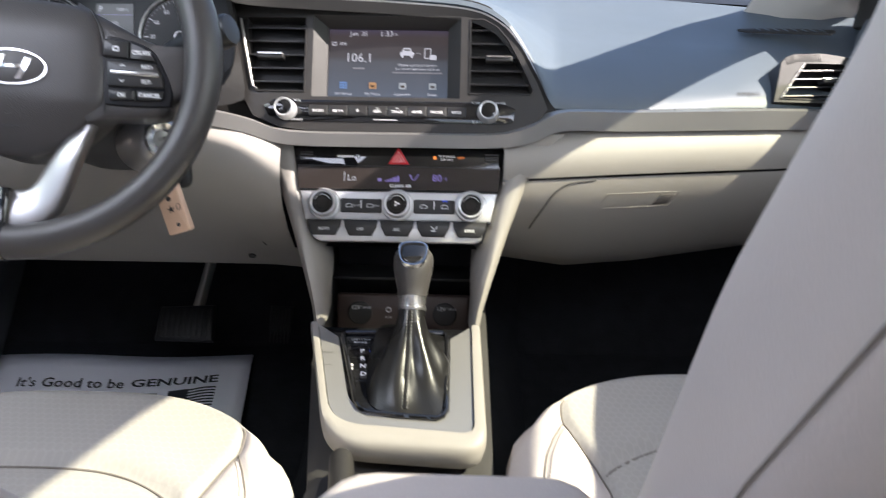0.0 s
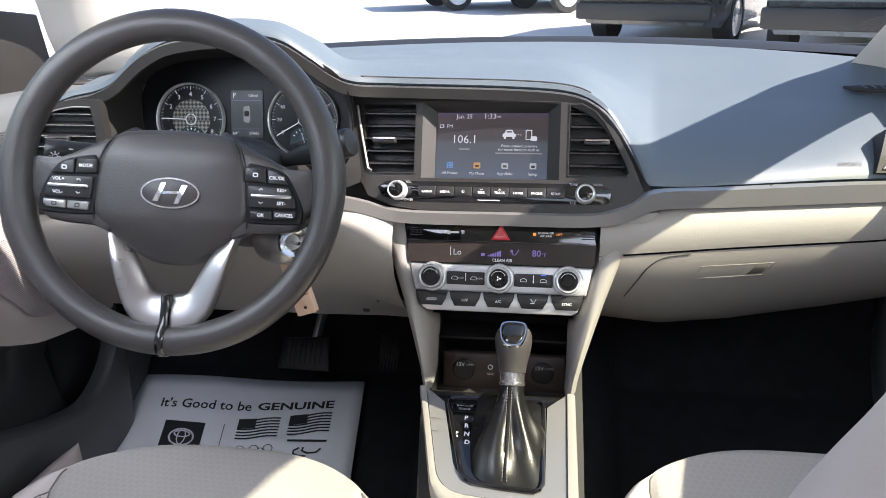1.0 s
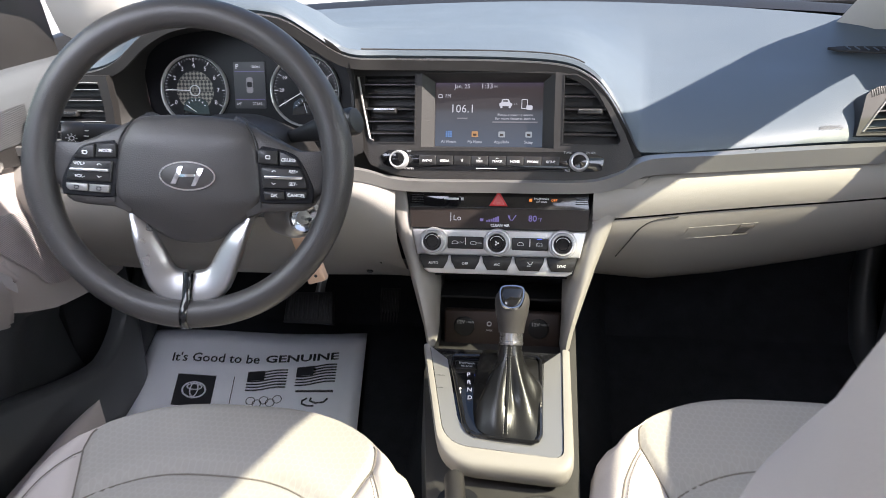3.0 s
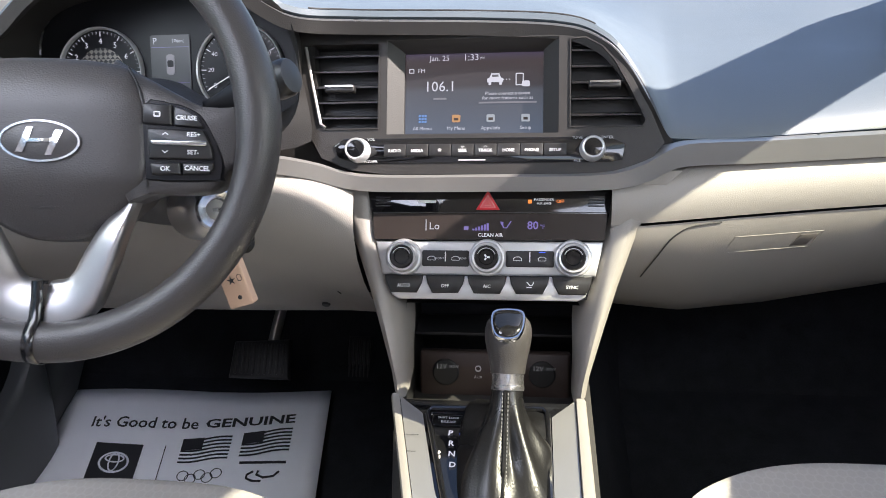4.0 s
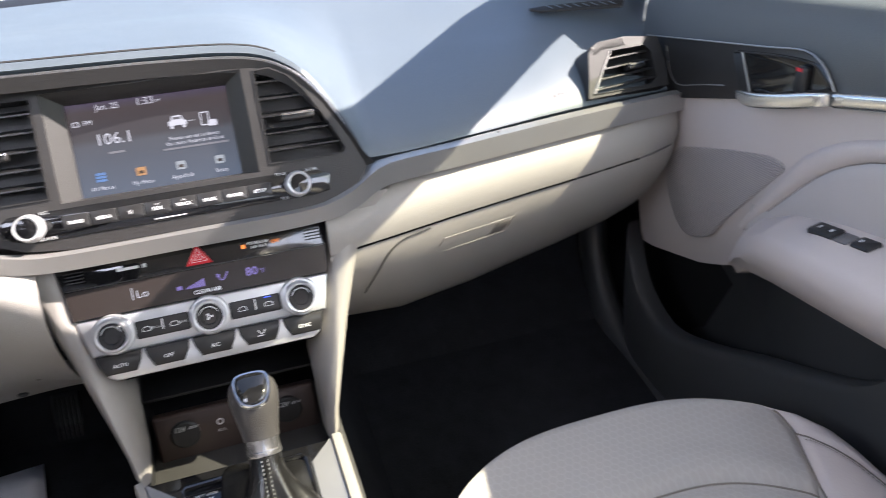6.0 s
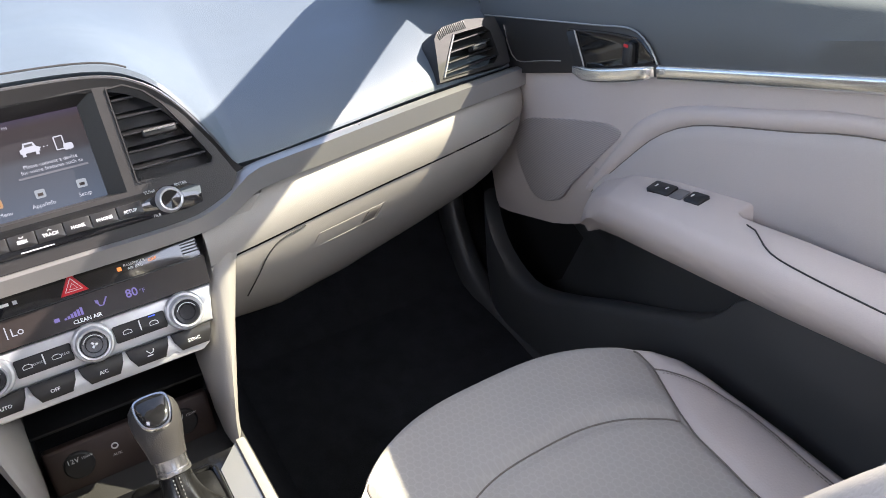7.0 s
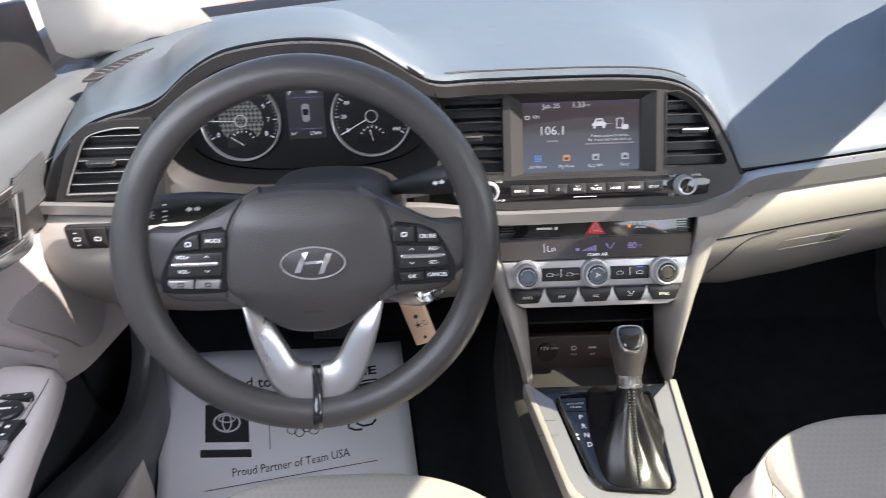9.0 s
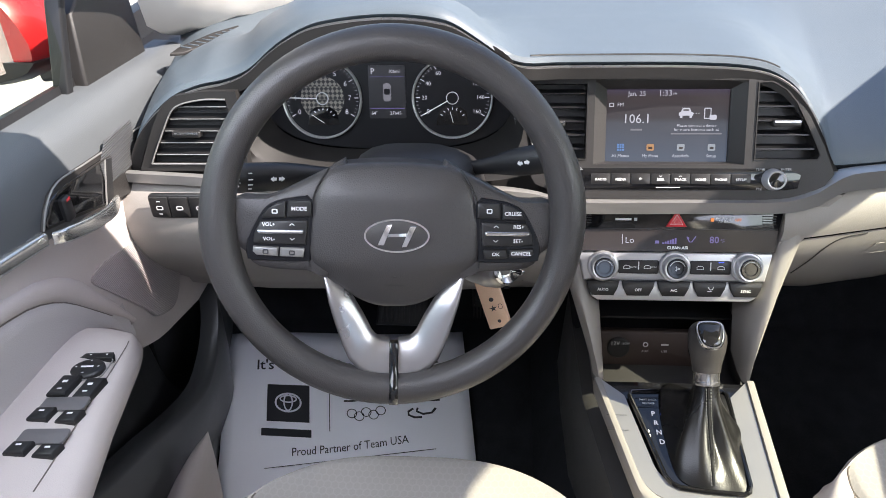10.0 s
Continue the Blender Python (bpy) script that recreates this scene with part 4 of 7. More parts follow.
part("key_carrier", slab([(-0.1145, 0.0112), (-0.108, -0.0105), (-0.1, -0.0155), (0.1, -0.0155), (0.108, -0.0105), (0.1145, 0.0112)][::-1], 0.012, LOW, 0.002, back=-0.01), SILVER, dash, "silver carrier of the lower keys")
for k, label in enumerate(("AUTO", "OFF", "A/C", "", "SYNC")):
    m = LOW @ Matrix.Translation((-0.0935 + 0.0467 * k, 0.0012, 0.002))
    key = part("lower_key", slab([(-0.022, 0.0105), (-0.02, 0.001), (-0.0145, -0.0095), (0.0145, -0.0095), (0.02, 0.001), (0.022, 0.0105)][::-1], 0.004, m, 0.0014), KEYBLACK, dash, "black shaped climate key")
    if label:
        words("key_label", label, 0.0052, m @ Matrix.Translation((0, -0.0015, 0.0044)), WHITE, key, 0.0001)
    else:
        part("key_icon", stroke([(-0.0025, 0.004), (0.0005, 0.0), (0.0035, 0.0005), (0.005, 0.004)], 0.0011, m, lift=0.0044), WHITE, key)
        part("key_icon", bar(0.0, -0.002, 0.006, 0.0011, m, 0.0044), WHITE, key)

# ---- instruments ----
CLU = on_plane(-0.385, 1.062, 0.982, 14) @ Matrix.Translation((0, 0, 0.0105))
MESH = bpy.data.materials.new("chequered dial mesh")
MESH.use_nodes = True
_n, _l = MESH.node_tree.nodes, MESH.node_tree.links
_c, _ck = _n.new("ShaderNodeTexCoord"), _n.new("ShaderNodeTexChecker")
_ck.inputs["Scale"].default_value = 235.0
_ck.inputs["Color1"].default_value, _ck.inputs["Color2"].default_value = (0.22, 0.2, 0.17, 1), (0.02, 0.02, 0.02, 1)
_rot = _n.new("ShaderNodeMapping")
_rot.inputs["Rotation"].default_value = (0, radians(45), 0)
_l.new(_c.outputs["Object"], _rot.inputs[0]), _l.new(_rot.outputs[0], _ck.inputs[0]), _l.new(_ck.outputs[0], _n["Principled BSDF"].inputs["Base Color"])
_n["Principled BSDF"].inputs["Roughness"].default_value = 0.4


def gauge(u, v, numbers, point, label, mesh):
    m = CLU @ Matrix.Translation((u, v, 0))
    g = part("gauge", turned([(0.001, 0), (0.052, 0), (0.052, 0.0008), (0.001, 0.0008)], m, 48), FACE, dash, label)
    part("gauge_ring", turned([(0.0545, 0.0), (0.0545, 0.006), (0.0535, 0.0075), (0.0522, 0.0065), (0.0515, 0.0)], m, 64), SILVER, g, "silver gauge ring")
    bm = bmesh.new()
    for k in range(41):
        a = radians(209 - 238 * k / 40)
        r0 = 0.0435 if k % 5 == 0 else 0.0465
        stroke([(r0 * math.cos(a), r0 * math.sin(a)), (0.0495 * math.cos(a), 0.0495 * math.sin(a))], 0.0011 if k % 5 == 0 else 0.0005, m, bm, 0.0012)
    part("gauge_scale", bm, GLOW_W, g)
    for k, n in enumerate(numbers):
        a = radians(209 - 238 * k / (len(numbers) - 1))
        words("gauge_number", n, 0.0095 if len(n) < 2 else 0.0075, m @ Matrix.Translation((0.0375 * math.cos(a), 0.0375 * math.sin(a), 0.0012)), GLOW_W, g)
    if mesh:
        part("gauge_mesh", turned([(0.001, 0.001), (0.03, 0.001), (0.03, 0.0013), (0.001, 0.0013)], m, 40), MESH, g, "chequered silver dial centre")
    part("gauge_inset", slab([(-0.022, -0.036), (0.022, -0.036), (0.019, -0.018), (0.01, -0.0115), (-0.01, -0.0115), (-0.019, -0.018)], 0.0016, m), PIANO, g)
    bm = bmesh.new()
    for k in range(7):
        a = radians(150 - 20 * k)
        stroke([(0.0155 * math.cos(a), -0.031 + 0.0155 * math.sin(a)), (0.0185 * math.cos(a), -0.031 + 0.0185 * math.sin(a))], 0.0011, m, bm, 0.002)
    part("small_scale", bm, GLOW_W, g)
    part("small_needle", stroke([(0.001, -0.033), (-0.0125 if mesh else -0.003, -0.024 if mesh else -0.0185)], 0.0009, m, lift=0.0024), WHITE, g)
    part("hub_ring", frame_of([(0.0085 * math.cos(k * math.pi / 12), 0.0085 * math.sin(k * math.pi / 12)) for k in range(24)], 0.001, 0.002, m, back=0.001), SILVER, g)
    a = radians(point)
    part("needle", stroke([(0.007 * math.cos(a), 0.007 * math.sin(a)), (0.046 * math.cos(a), 0.046 * math.sin(a))], 0.0013, m, lift=0.0042), WHITE, g, "white needle")
    return g


gauge(-0.09, -0.014, [str(k) for k in range(9)], 178, "black rev counter", True)
gauge(0.087, -0.014, [str(k * 20) for k in range(9)], 209, "black speedometer", False)
info = part("trip_display", slab(rounded(0.05, 0.07, 0.002), 0.0012, CLU @ Matrix.Translation((-0.001, -0.006, 0))), GLOW_DIM, dash, "dim lit trip display")
TD = CLU @ Matrix.Translation((-0.001, -0.006, 0.0018))
words("gear_sign", "P", 0.011, TD @ Matrix.Translation((-0.019, 0.0275, 0)), GLOW_W, info)
words("range", "106mi", 0.0062, TD @ Matrix.Translation((0.01, 0.0275, 0)), GLOW_W, info)
words("outside_temperature", "64°", 0.0062, TD @ Matrix.Translation((-0.018, -0.028, 0)), GLOW_W, info)
words("distance", "27645", 0.0062, TD @ Matrix.Translation((0.011, -0.028, 0)), GLOW_W, info)
part("display_rule", bar(0, 0.0205, 0.047, 0.0005, TD), GLOW_V, info)
part("display_rule", bar(0, -0.0215, 0.047, 0.0005, TD), GLOW_V, info)
part("car_picture", slab(rounded(0.0105, 0.024, 0.0035), 0.0003, TD), SCREENGREY, info)
part("car_picture_roof", slab(rounded(0.0078, 0.008, 0.002), 0.0003, TD @ Matrix.Translation((0, 0.001, 0.0004))), FACE, info)

# ---- steering wheel ----
WHL = on_plane(-0.3325, 0.7112, 0.974, 20.2, 8.5) @ Matrix.Rotation(radians(-4.5), 4, "Z")
wheel = thing("steering_wheel", (-0.331, 0.70, 0.981), "dark grey steering wheel with silver lower spoke", "steering wheel")
path, fat = [], []
for a in np.linspace(0, 2 * math.pi, 97)[:-1]:
    path.append(WHL @ Vector((0.1695 * math.cos(a), 0.1695 * math.sin(a), 0)))
    fat.append(1 + 0.12 * max(0, math.cos(2 * (a - radians(8)))) ** 6 - 0.02 * math.cos(2 * a))
part("rim", sweep(path, circle(0.0165, 16, 1.0, 1.1), up=WHL.to_3x3() @ Vector((0, 0, 1)), closed=True, scale=fat), RIM, wheel, "dark grey moulded rim", 60)


def cushioned(outline, m, levels, bm=None):
    """A domed cover: levels of (share of the outline, height)."""
    cx = sum(p[0] for p in outline) / len(outline)
    cy = sum(p[1] for p in outline) / len(outline)
    return loft([[m @ Vector((cx + (x - cx) * k, cy + (y - cy) * k, z)) for x, y in outline] for k, z in levels], False, True, True, bm)


def smooth(points, n):
    """A closed outline rounded through the points."""
    p = [Vector((*q, 0)) for q in points]
    out = []
    for i in range(len(p)):
        a, b, c, d = p[i - 1], p[i], p[(i + 1) % len(p)], p[(i + 2) % len(p)]
        for k in range(n):
            t = k / n
            q = 0.5 * (2 * b + (c - a) * t + (2 * a - 5 * b + 4 * c - d) * t * t + (3 * b - a - 3 * c + d) * t ** 3)
            out.append((q.x, q.y))
    return out


def spoke_shell(outline, m):
    """A lower spoke: rolled outer edge, dished face that runs back under the hub, as one closed shell."""
    n = len(outline)
    k = n // 2
    rows = []
    for i in range(k):
        a, b = Vector((*outline[i], 0)), Vector((*outline[n - 1 - i], 0))
        sink = 0.012 * max(0.0, (a.y + 0.085) / 0.04)
        rows.append([m @ (a.lerp(b, f) + Vector((0, 0, h - sink))) for f, h in ((0.02, -0.014), (0.0, -0.004), (0.03, 0.001), (0.10, 0.0035), (0.2, 0.0038), (0.45, 0.0022), (0.7, -0.0008), (0.9, -0.0045), (0.98, -0.008), (1.0, -0.014))])
    return loft(rows, False, True, True)


half = [(0.0, 0.058), (0.035, 0.0565), (0.063, 0.051), (0.0745, 0.032), (0.081, 0.008), (0.083, -0.02), (0.0805, -0.04), (0.071, -0.053), (0.055, -0.067), (0.038, -0.08), (0.02, -0.088), (0.0, -0.09)]
WHK = WHL @ Matrix.Translation((0, 0, 0.005))
HUB = smooth(half + [(-x, y) for x, y in half[-2:0:-1]], 3)
bm = cushioned(HUB, Matrix(), [(1.0, -0.05), (1.0, -0.008), (0.994, 0.0), (0.983, 0.003), (0.92, 0.005), (0.84, 0.0065), (0.76, 0.0075), (0.66, 0.0083), (0.55, 0.009), (0.4, 0.0095), (0.2, 0.0098), (0.02, 0.01)])
for v in bm.verts:
    # the pad bends away at its top and below a soft crease
    v.co.z -= 0.3 * max(0, v.co.y - 0.028) + 0.42 * max(0, -0.043 - v.co.y + 1.2 * v.co.x ** 2)
bm.transform(WHL)
part("hub", bm, RIM, wheel, "dark grey hub cover", 60)
for s in (-1, 1):
    part("pad_seam", sweep(spline([WHL @ Vector((s * x, y, z)) for x, y, z in ((0.0635, 0.0515, -0.004), (0.075, 0.0325, 0.0012), (0.0815, 0.0085, 0.0028), (0.0835, -0.02, 0.0028), (0.0825, -0.044, 0.002))], 20), circle(0.0009, 6)), HOOD, wheel, "dark seam of the horn pad")
    arm_outline = [(s * 0.045, 0.053), (s * 0.065, 0.05), (s * 0.09, 0.038), (s * 0.124, 0.0225), (s * 0.158, 0.02), (s * 0.158, -0.018), (s * 0.146, -0.03), (s * 0.132, -0.046), (s * 0.085, -0.05), (s * 0.06, -0.05)]
    bm = cushioned(smooth(arm_outline, 3), Matrix(), [(0.98, -0.035), (1.0, -0.011), (0.985, -0.004), (0.95, 0.0), (0.8, 0.001), (0.6, 0.002), (0.3, 0.003)])
    for v in bm.verts:
        v.co.z -= 0.3 * max(0, v.co.y - 0.028)
    bm.transform(WHL)
    part("spoke", bm, RIM, wheel, "dark grey side spoke", 60)
    pod = part("key_pod", cushioned(smooth([(s * 0.078, 0.0215), (s * 0.099, 0.0235), (s * 0.115, 0.0195), (s * 0.1265, 0.0115), (s * 0.1365, -0.006), (s * 0.1425, -0.022), (s * 0.142, -0.034), (s * 0.136, -0.0375), (s * 0.086, -0.0385), (s * 0.081, -0.03)], 3), WHK, [(1, -0.02), (1, -0.0035), (0.96, -0.0015), (0.5, -0.001)]), FACE, wheel, "gloss black key pod")
    # lower left keys made satin grey, which paints in the reflection on them
    GLEAMKEY = SATIN if s < 0 else KEYBLACK
    keys = (([(0.0795, 0.0062), (0.0795, 0.0205), (0.0815, 0.022), (0.1015, 0.0212), (0.1025, 0.0052)], (0.091, 0.0135), "MODE" if s < 0 else "", KEYBLACK),
            ([(0.1042, 0.005), (0.1035, 0.0205), (0.1125, 0.0185), (0.1215, 0.0125), (0.1268, 0.0055), (0.126, 0.004)], (0.114, 0.011), "" if s < 0 else "CRUISE", KEYBLACK),
            ([(0.0855, -0.0215), (0.0835, 0.0012), (0.085, 0.0025), (0.1275, 0.0015), (0.1335, -0.0095), (0.1355, -0.019), (0.134, -0.0205)], (0.109, -0.0095), "", KEYBLACK),
            ([(0.088, -0.034), (0.0865, -0.026), (0.0875, -0.0248), (0.1095, -0.0242), (0.1105, -0.033)], (0.0985, -0.0292), "OK" if s > 0 else "", GLEAMKEY),
            ([(0.1122, -0.033), (0.1115, -0.0242), (0.1355, -0.0232), (0.136, -0.028), (0.132, -0.032)], (0.1235, -0.0282), "CANCEL" if s > 0 else "", GLEAMKEY))
    for outline, (cx, cy), label, mt in keys:
        key = part("wheel_key", slab([(s * x, y) for x, y in outline], 0.0042, WHK @ Matrix.Translation((0, 0, -0.002)), 0.0013), mt, pod)
        m = WHK @ Matrix.Translation((s * cx, cy, 0.0026))
        if label:
            words("key_label", label, 0.0052, m, WHITE, key, 0.00012)
        elif len(outline) < 7:
            part("key_icon", frame_of(rounded(0.0055, 0.0045, 0.001), 0.001, 0.0002, m), WHITE if mt is KEYBLACK else INK, key)
    m = WHK @ Matrix.Translation((s * 0.109, -0.0085, 0.002))
    part("toggle_bar", slab(rounded(0.044, 0.0042, 0.0018), 0.003, m, 0.0012), CHROME, pod, "chrome toggle bar")
    for label, x, y in ((("VOL+", -0.011, 0.0068), ("VOL-", -0.011, -0.0072)) if s < 0 else (("RES+", 0.011, 0.0068), ("SET-", 0.011, -0.0072))):
        words("key_label", label, 0.005, m @ Matrix.Translation((x, y, 0.0006)), WHITE, pod, 0.0001)
    for y, d in ((0.0068, 1), (-0.0072, -1)):
        part("key_arrow", stroke([(-s * 0.011 - 0.0022, y - 0.0008 * d), (-s * 0.011, y + 0.001 * d), (-s * 0.011 + 0.0022, y - 0.0008 * d)], 0.0008, m, lift=0.0006), WHITE, pod)
    low = [(s * x, y) for x, y in ((0.0735, -0.044), (0.0695, -0.062), (0.065, -0.082), (0.0605, -0.098), (0.056, -0.113), (0.051, -0.128), (0.0455, -0.1405), (0.0365, -0.151), (0.026, -0.1575), (0.014, -0.1605), (0.0046, -0.1615), (0.0046, -0.1205), (0.0155, -0.119), (0.0195, -0.116), (0.023, -0.1115), (0.0265, -0.104), (0.0305, -0.096), (0.035, -0.088), (0.04, -0.0795), (0.0465, -0.0705), (0.053, -0.062), (0.0625, -0.05))]
    part("lower_spoke", spoke_shell(low, WHL), SPOKE, wheel, "satin silver lower spoke", 50)
wrap = [(-0.1205, -0.004), (-0.1205, 0.0055), (-0.135, 0.006), (-0.1495, 0.0085)] + [(-0.1695 + 0.0178 * math.cos(radians(a)), 0.0196 * math.sin(radians(a))) for a in range(48, 205, 12)]
rows = [[WHL @ Vector((x, y, z)) for x in (-0.0044, 0.0, 0.0044)] for y, z in wrap]
part("spoke_insert", loft(rows), PIANO, wheel, "gloss black spoke insert", 50, 0.003)
EMBLEM = material("bright chrome", (0.78, 0.78, 0.79), 0.16, 1.0, vary=0.02)
EMB = WHL @ Matrix.Translation((0.002, -0.011, 0.0094))
emb = part("emblem", slab([(0.0315 * math.cos(k * math.pi / 20), 0.0165 * math.sin(k * math.pi / 20)) for k in range(40)], 0.0015, EMB, 0.0008), RIM, wheel, "chrome oval emblem")
part("emblem_ring", frame_of([(0.0315 * math.cos(k * math.pi / 20), 0.0165 * math.sin(k * math.pi / 20)) for k in range(40)], 0.0017, 0.0022, EMB), EMBLEM, emb, "chrome oval ring")
bm = bmesh.new()
slab([(-0.019, -0.0095), (-0.0125, -0.0095), (-0.004, 0.0115), (-0.0095, 0.011)], 0.0025, EMB, 0.0008, bm)
slab([(0.019, 0.0095), (0.0125, 0.0095), (0.004, -0.0115), (0.0095, -0.011)], 0.0025, EMB, 0.0008, bm)
slab([(-0.009, -0.0018), (0.009, -0.0018 + 0.001), (0.009, 0.003), (-0.009, 0.002)], 0.0024, EMB, 0.0008, bm)
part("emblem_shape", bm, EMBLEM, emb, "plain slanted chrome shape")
part("airbag_sign", frame_of(rounded(0.006, 0.005, 0.0015), 0.0007, 0.0002, WHL @ Matrix.Translation((0, -0.051, 0.0052))), KEYBLACK, wheel)
words("airbag_sign", "AIRBAG", 0.0055, WHL @ Matrix.Translation((0, -0.062, 0.0008)), KEYBLACK, wheel)

# ---- steering column ----
column = thing("steering_column", (-0.331, 0.85, 0.9), "grey steering column shroud with stalks and ignition lock", "steering column")
rows = []
for y, w, up, dn in ((0.765, 0.05, 0.04, 0.045), (0.79, 0.062, 0.058, 0.06), (0.86, 0.075, 0.072, 0.075), (0.94, 0.08, 0.062, 0.08), (1.0, 0.07, 0.03, 0.08)):
    z0 = 0.955 - 0.38 * (y - 0.765)
    rows.append([(-0.331 + w * math.cos(a) * (abs(math.cos(a)) ** 3 + abs(math.sin(a)) ** 3) ** (-1 / 3), y, z0 + (up if math.sin(a) > 0 else dn) * math.sin(a) * (abs(math.cos(a)) ** 3 + abs(math.sin(a)) ** 3) ** (-1 / 3)) for a in np.linspace(0, 2 * math.pi, 33)[:-1]])
part("shroud", loft(rows, False, True, True), CHARCOAL, column, "dark grey column shroud", 50)
for s, label, root, tip in ((-1, "black lamp and indicator stalk", Vector((-0.395, 0.845, 0.958)), Vector((-0.503, 0.786, 0.984))), (1, "black wiper stalk", Vector((-0.268, 0.862, 0.958)), Vector((-0.178, 0.824, 0.99)))):
    fat = [0.5, 0.52, 0.58, 0.7, 0.85, 0.96, 1.0, 1.0, 1.0]
    st = part("stalk", sweep([root.lerp(tip, k / 8) for k in range(9)], [(0.0125 * math.cos(a), 0.0165 * math.sin(a)) for a in np.linspace(0, 2 * math.pi, 19)[:-1]], scale=fat), BLACK, column, label, 50)
    part("stalk_cap", sweep([root.lerp(tip, k) for k in (1.0, 1.02, 1.15, 1.19, 1.2)], [(0.0135 * math.cos(a), 0.0175 * math.sin(a)) for a in np.linspace(0, 2 * math.pi, 19)[:-1]], scale=[0.96, 1.0, 0.98, 0.88, 0.3]), KEYBLACK, st, "ribbed end switch", 50)
    way = (tip - root).normalized()
    back = Vector((0, 0, 1)).cross(way) * (1 if s < 0 else -1)
    if back.y > 0:
        back = -back
    up = way.cross(back) if way.cross(back).z > 0 else back.cross(way)
    right = way if s > 0 else -way
    base = Matrix((( right.x, up.x, back.x, 0), (right.y, up.y, back.y, 0), (right.z, up.z, back.z, 0), (0, 0, 0, 1)))
    for f, marks in ((0.97, ((0.011, 0.004), (0.004, 0.005), (-0.003, 0.005), (-0.010, 0.004))), (1.06, ((0.010, 0.0025), (0.005, 0.0025), (0.0, 0.0025), (-0.005, 0.0025), (-0.010, 0.0025)))):
        for y, w in marks:
            if f > 1 and s < 0:
                continue
            part("stalk_mark", bar(0, y * 0.85, w, 0.0016, Matrix.Translation(root.lerp(tip, f) + back * (0.0142 - 0.008 * abs(y / 0.0165) ** 2)) @ base), WHITE, st)
    mm = Matrix.Translation(root.lerp(tip, 0.74) + back * 0.0128) @ base
    for d in (-1, 1):
        part("stalk_arrow", slab([(d * 0.0012, 0.0018), (d * 0.0042, 0.0018), (d * 0.0042, 0.0034), (d * 0.0078, 0.0), (d * 0.0042, -0.0034), (d * 0.0042, -0.0018), (d * 0.0012, -0.0018)], 0.0003, mm @ Matrix.Translation((0, 0.003, 0.0))), WHITE, st)
    if s < 0:
        sunm = Matrix.Translation(root.lerp(tip, 1.1) + back * 0.0138) @ base
        part("stalk_sign", frame_of([(0.0032 * math.cos(k * math.pi / 8), 0.0032 * math.sin(k * math.pi / 8)) for k in range(16)], 0.001, 0.0003, sunm), WHITE, st)
        for k in range(8):
            part("stalk_ray", stroke([(q * math.cos(k * math.pi / 4), q * math.sin(k * math.pi / 4)) for q in (0.0042, 0.0064)], 0.0009, sunm, lift=0.0003), WHITE, st)
IGN = Matrix.Translation((-0.234, 0.775, 0.886)) @ Matrix.Rotation(radians(38), 4, "Z") @ Matrix.Rotation(radians(76), 4, "X")
lock = part("ignition_lock", turned([(0.001, -0.05), (0.03, -0.05), (0.029, -0.01), (0.026, 0.006), (0.0225, 0.014), (0.0185, 0.017), (0.001, 0.017)], IGN, 32), SATIN, column, "grey ignition lock housing")
part("lock_ring", turned([(0.008, 0.0165), (0.018, 0.0165), (0.0185, 0.02), (0.0165, 0.0225), (0.012, 0.019), (0.008, 0.0165)], IGN, 28), CHROME, lock, "chrome lock ring")

# ---- key with tag ----
key = thing("ignition_key", (-0.248, 0.805, 0.85), "ignition key with ring and pale wooden tag hanging from the lock", "key")
part("key_blade", block(0.006, 0.03, 0.003, IGN @ Matrix.Translation((0, 0, 0.03)) @ Matrix.Rotation(radians(90), 4, "X"), 0.0006), CHROME, key, "steel key blade")
part("key_head", slab(rounded(0.026, 0.05, 0.009), 0.012, Matrix.Translation((-0.238, 0.838, 0.845)) @ Matrix.Rotation(radians(12), 4, "Z") @ Matrix.Rotation(radians(80), 4, "X"), 0.003, back=-0.006), BLACK, key, "black plastic key head")
part("key_ring", sweep([Vector((-0.2515 + 0.012 * math.cos(a), 0.807, 0.862 + 0.012 * math.sin(a))) for a in np.linspace(0, 2 * math.pi, 25)[:-1]], circle(0.0012, 6), up=(0, 1, 0), closed=True), CHROME, key, "steel split ring")
TAG = Matrix.Translation((-0.2415, 0.808, 0.817)) @ Matrix.Rotation(radians(-17), 4, "Y") @ Matrix.Rotation(radians(82), 4, "X")
tag_ob = part("tag", slab(rounded(0.026, 0.083, 0.002), 0.011, TAG, 0.0012, back=-0.008), TAN, key, "pale pink wooden tag")
part("tag_dot", turned([(0.0004, 0), (0.0028, 0), (0.0028, 0.0003), (0.0004, 0.0003)], TAG @ Matrix.Translation((0.0, -0.002, 0.0031)), 14), INK, tag_ob)
part("tag_dot", turned([(0.0004, 0), (0.0022, 0), (0.0022, 0.0003), (0.0004, 0.0003)], TAG @ Matrix.Translation((0.0015, -0.032, 0.0031)), 14), INK, tag_ob)
part("tag_hole", turned([(0.0004, 0), (0.0022, 0), (0.0022, 0.0003), (0.0004, 0.0003)], TAG @ Matrix.Translation((-0.001, 0.032, 0.0031)), 14), INK, tag_ob)
part("tag_star", slab([(0.0048 * (1 if i % 2 == 0 else 0.35) * math.cos(radians(90 + 36 * i)), 0.0048 * (1 if i % 2 == 0 else 0.35) * math.sin(radians(90 + 36 * i))) for i in range(10)], 0.0003, TAG @ Matrix.Translation((-0.001, -0.014, 0.0031))), INK, tag_ob)
part("tag_marking", frame_of(rounded(0.005, 0.007, 0.0022), 0.0006, 0.0002, TAG @ Matrix.Translation((0.008, -0.013, 0.0031))), INK, tag_ob)

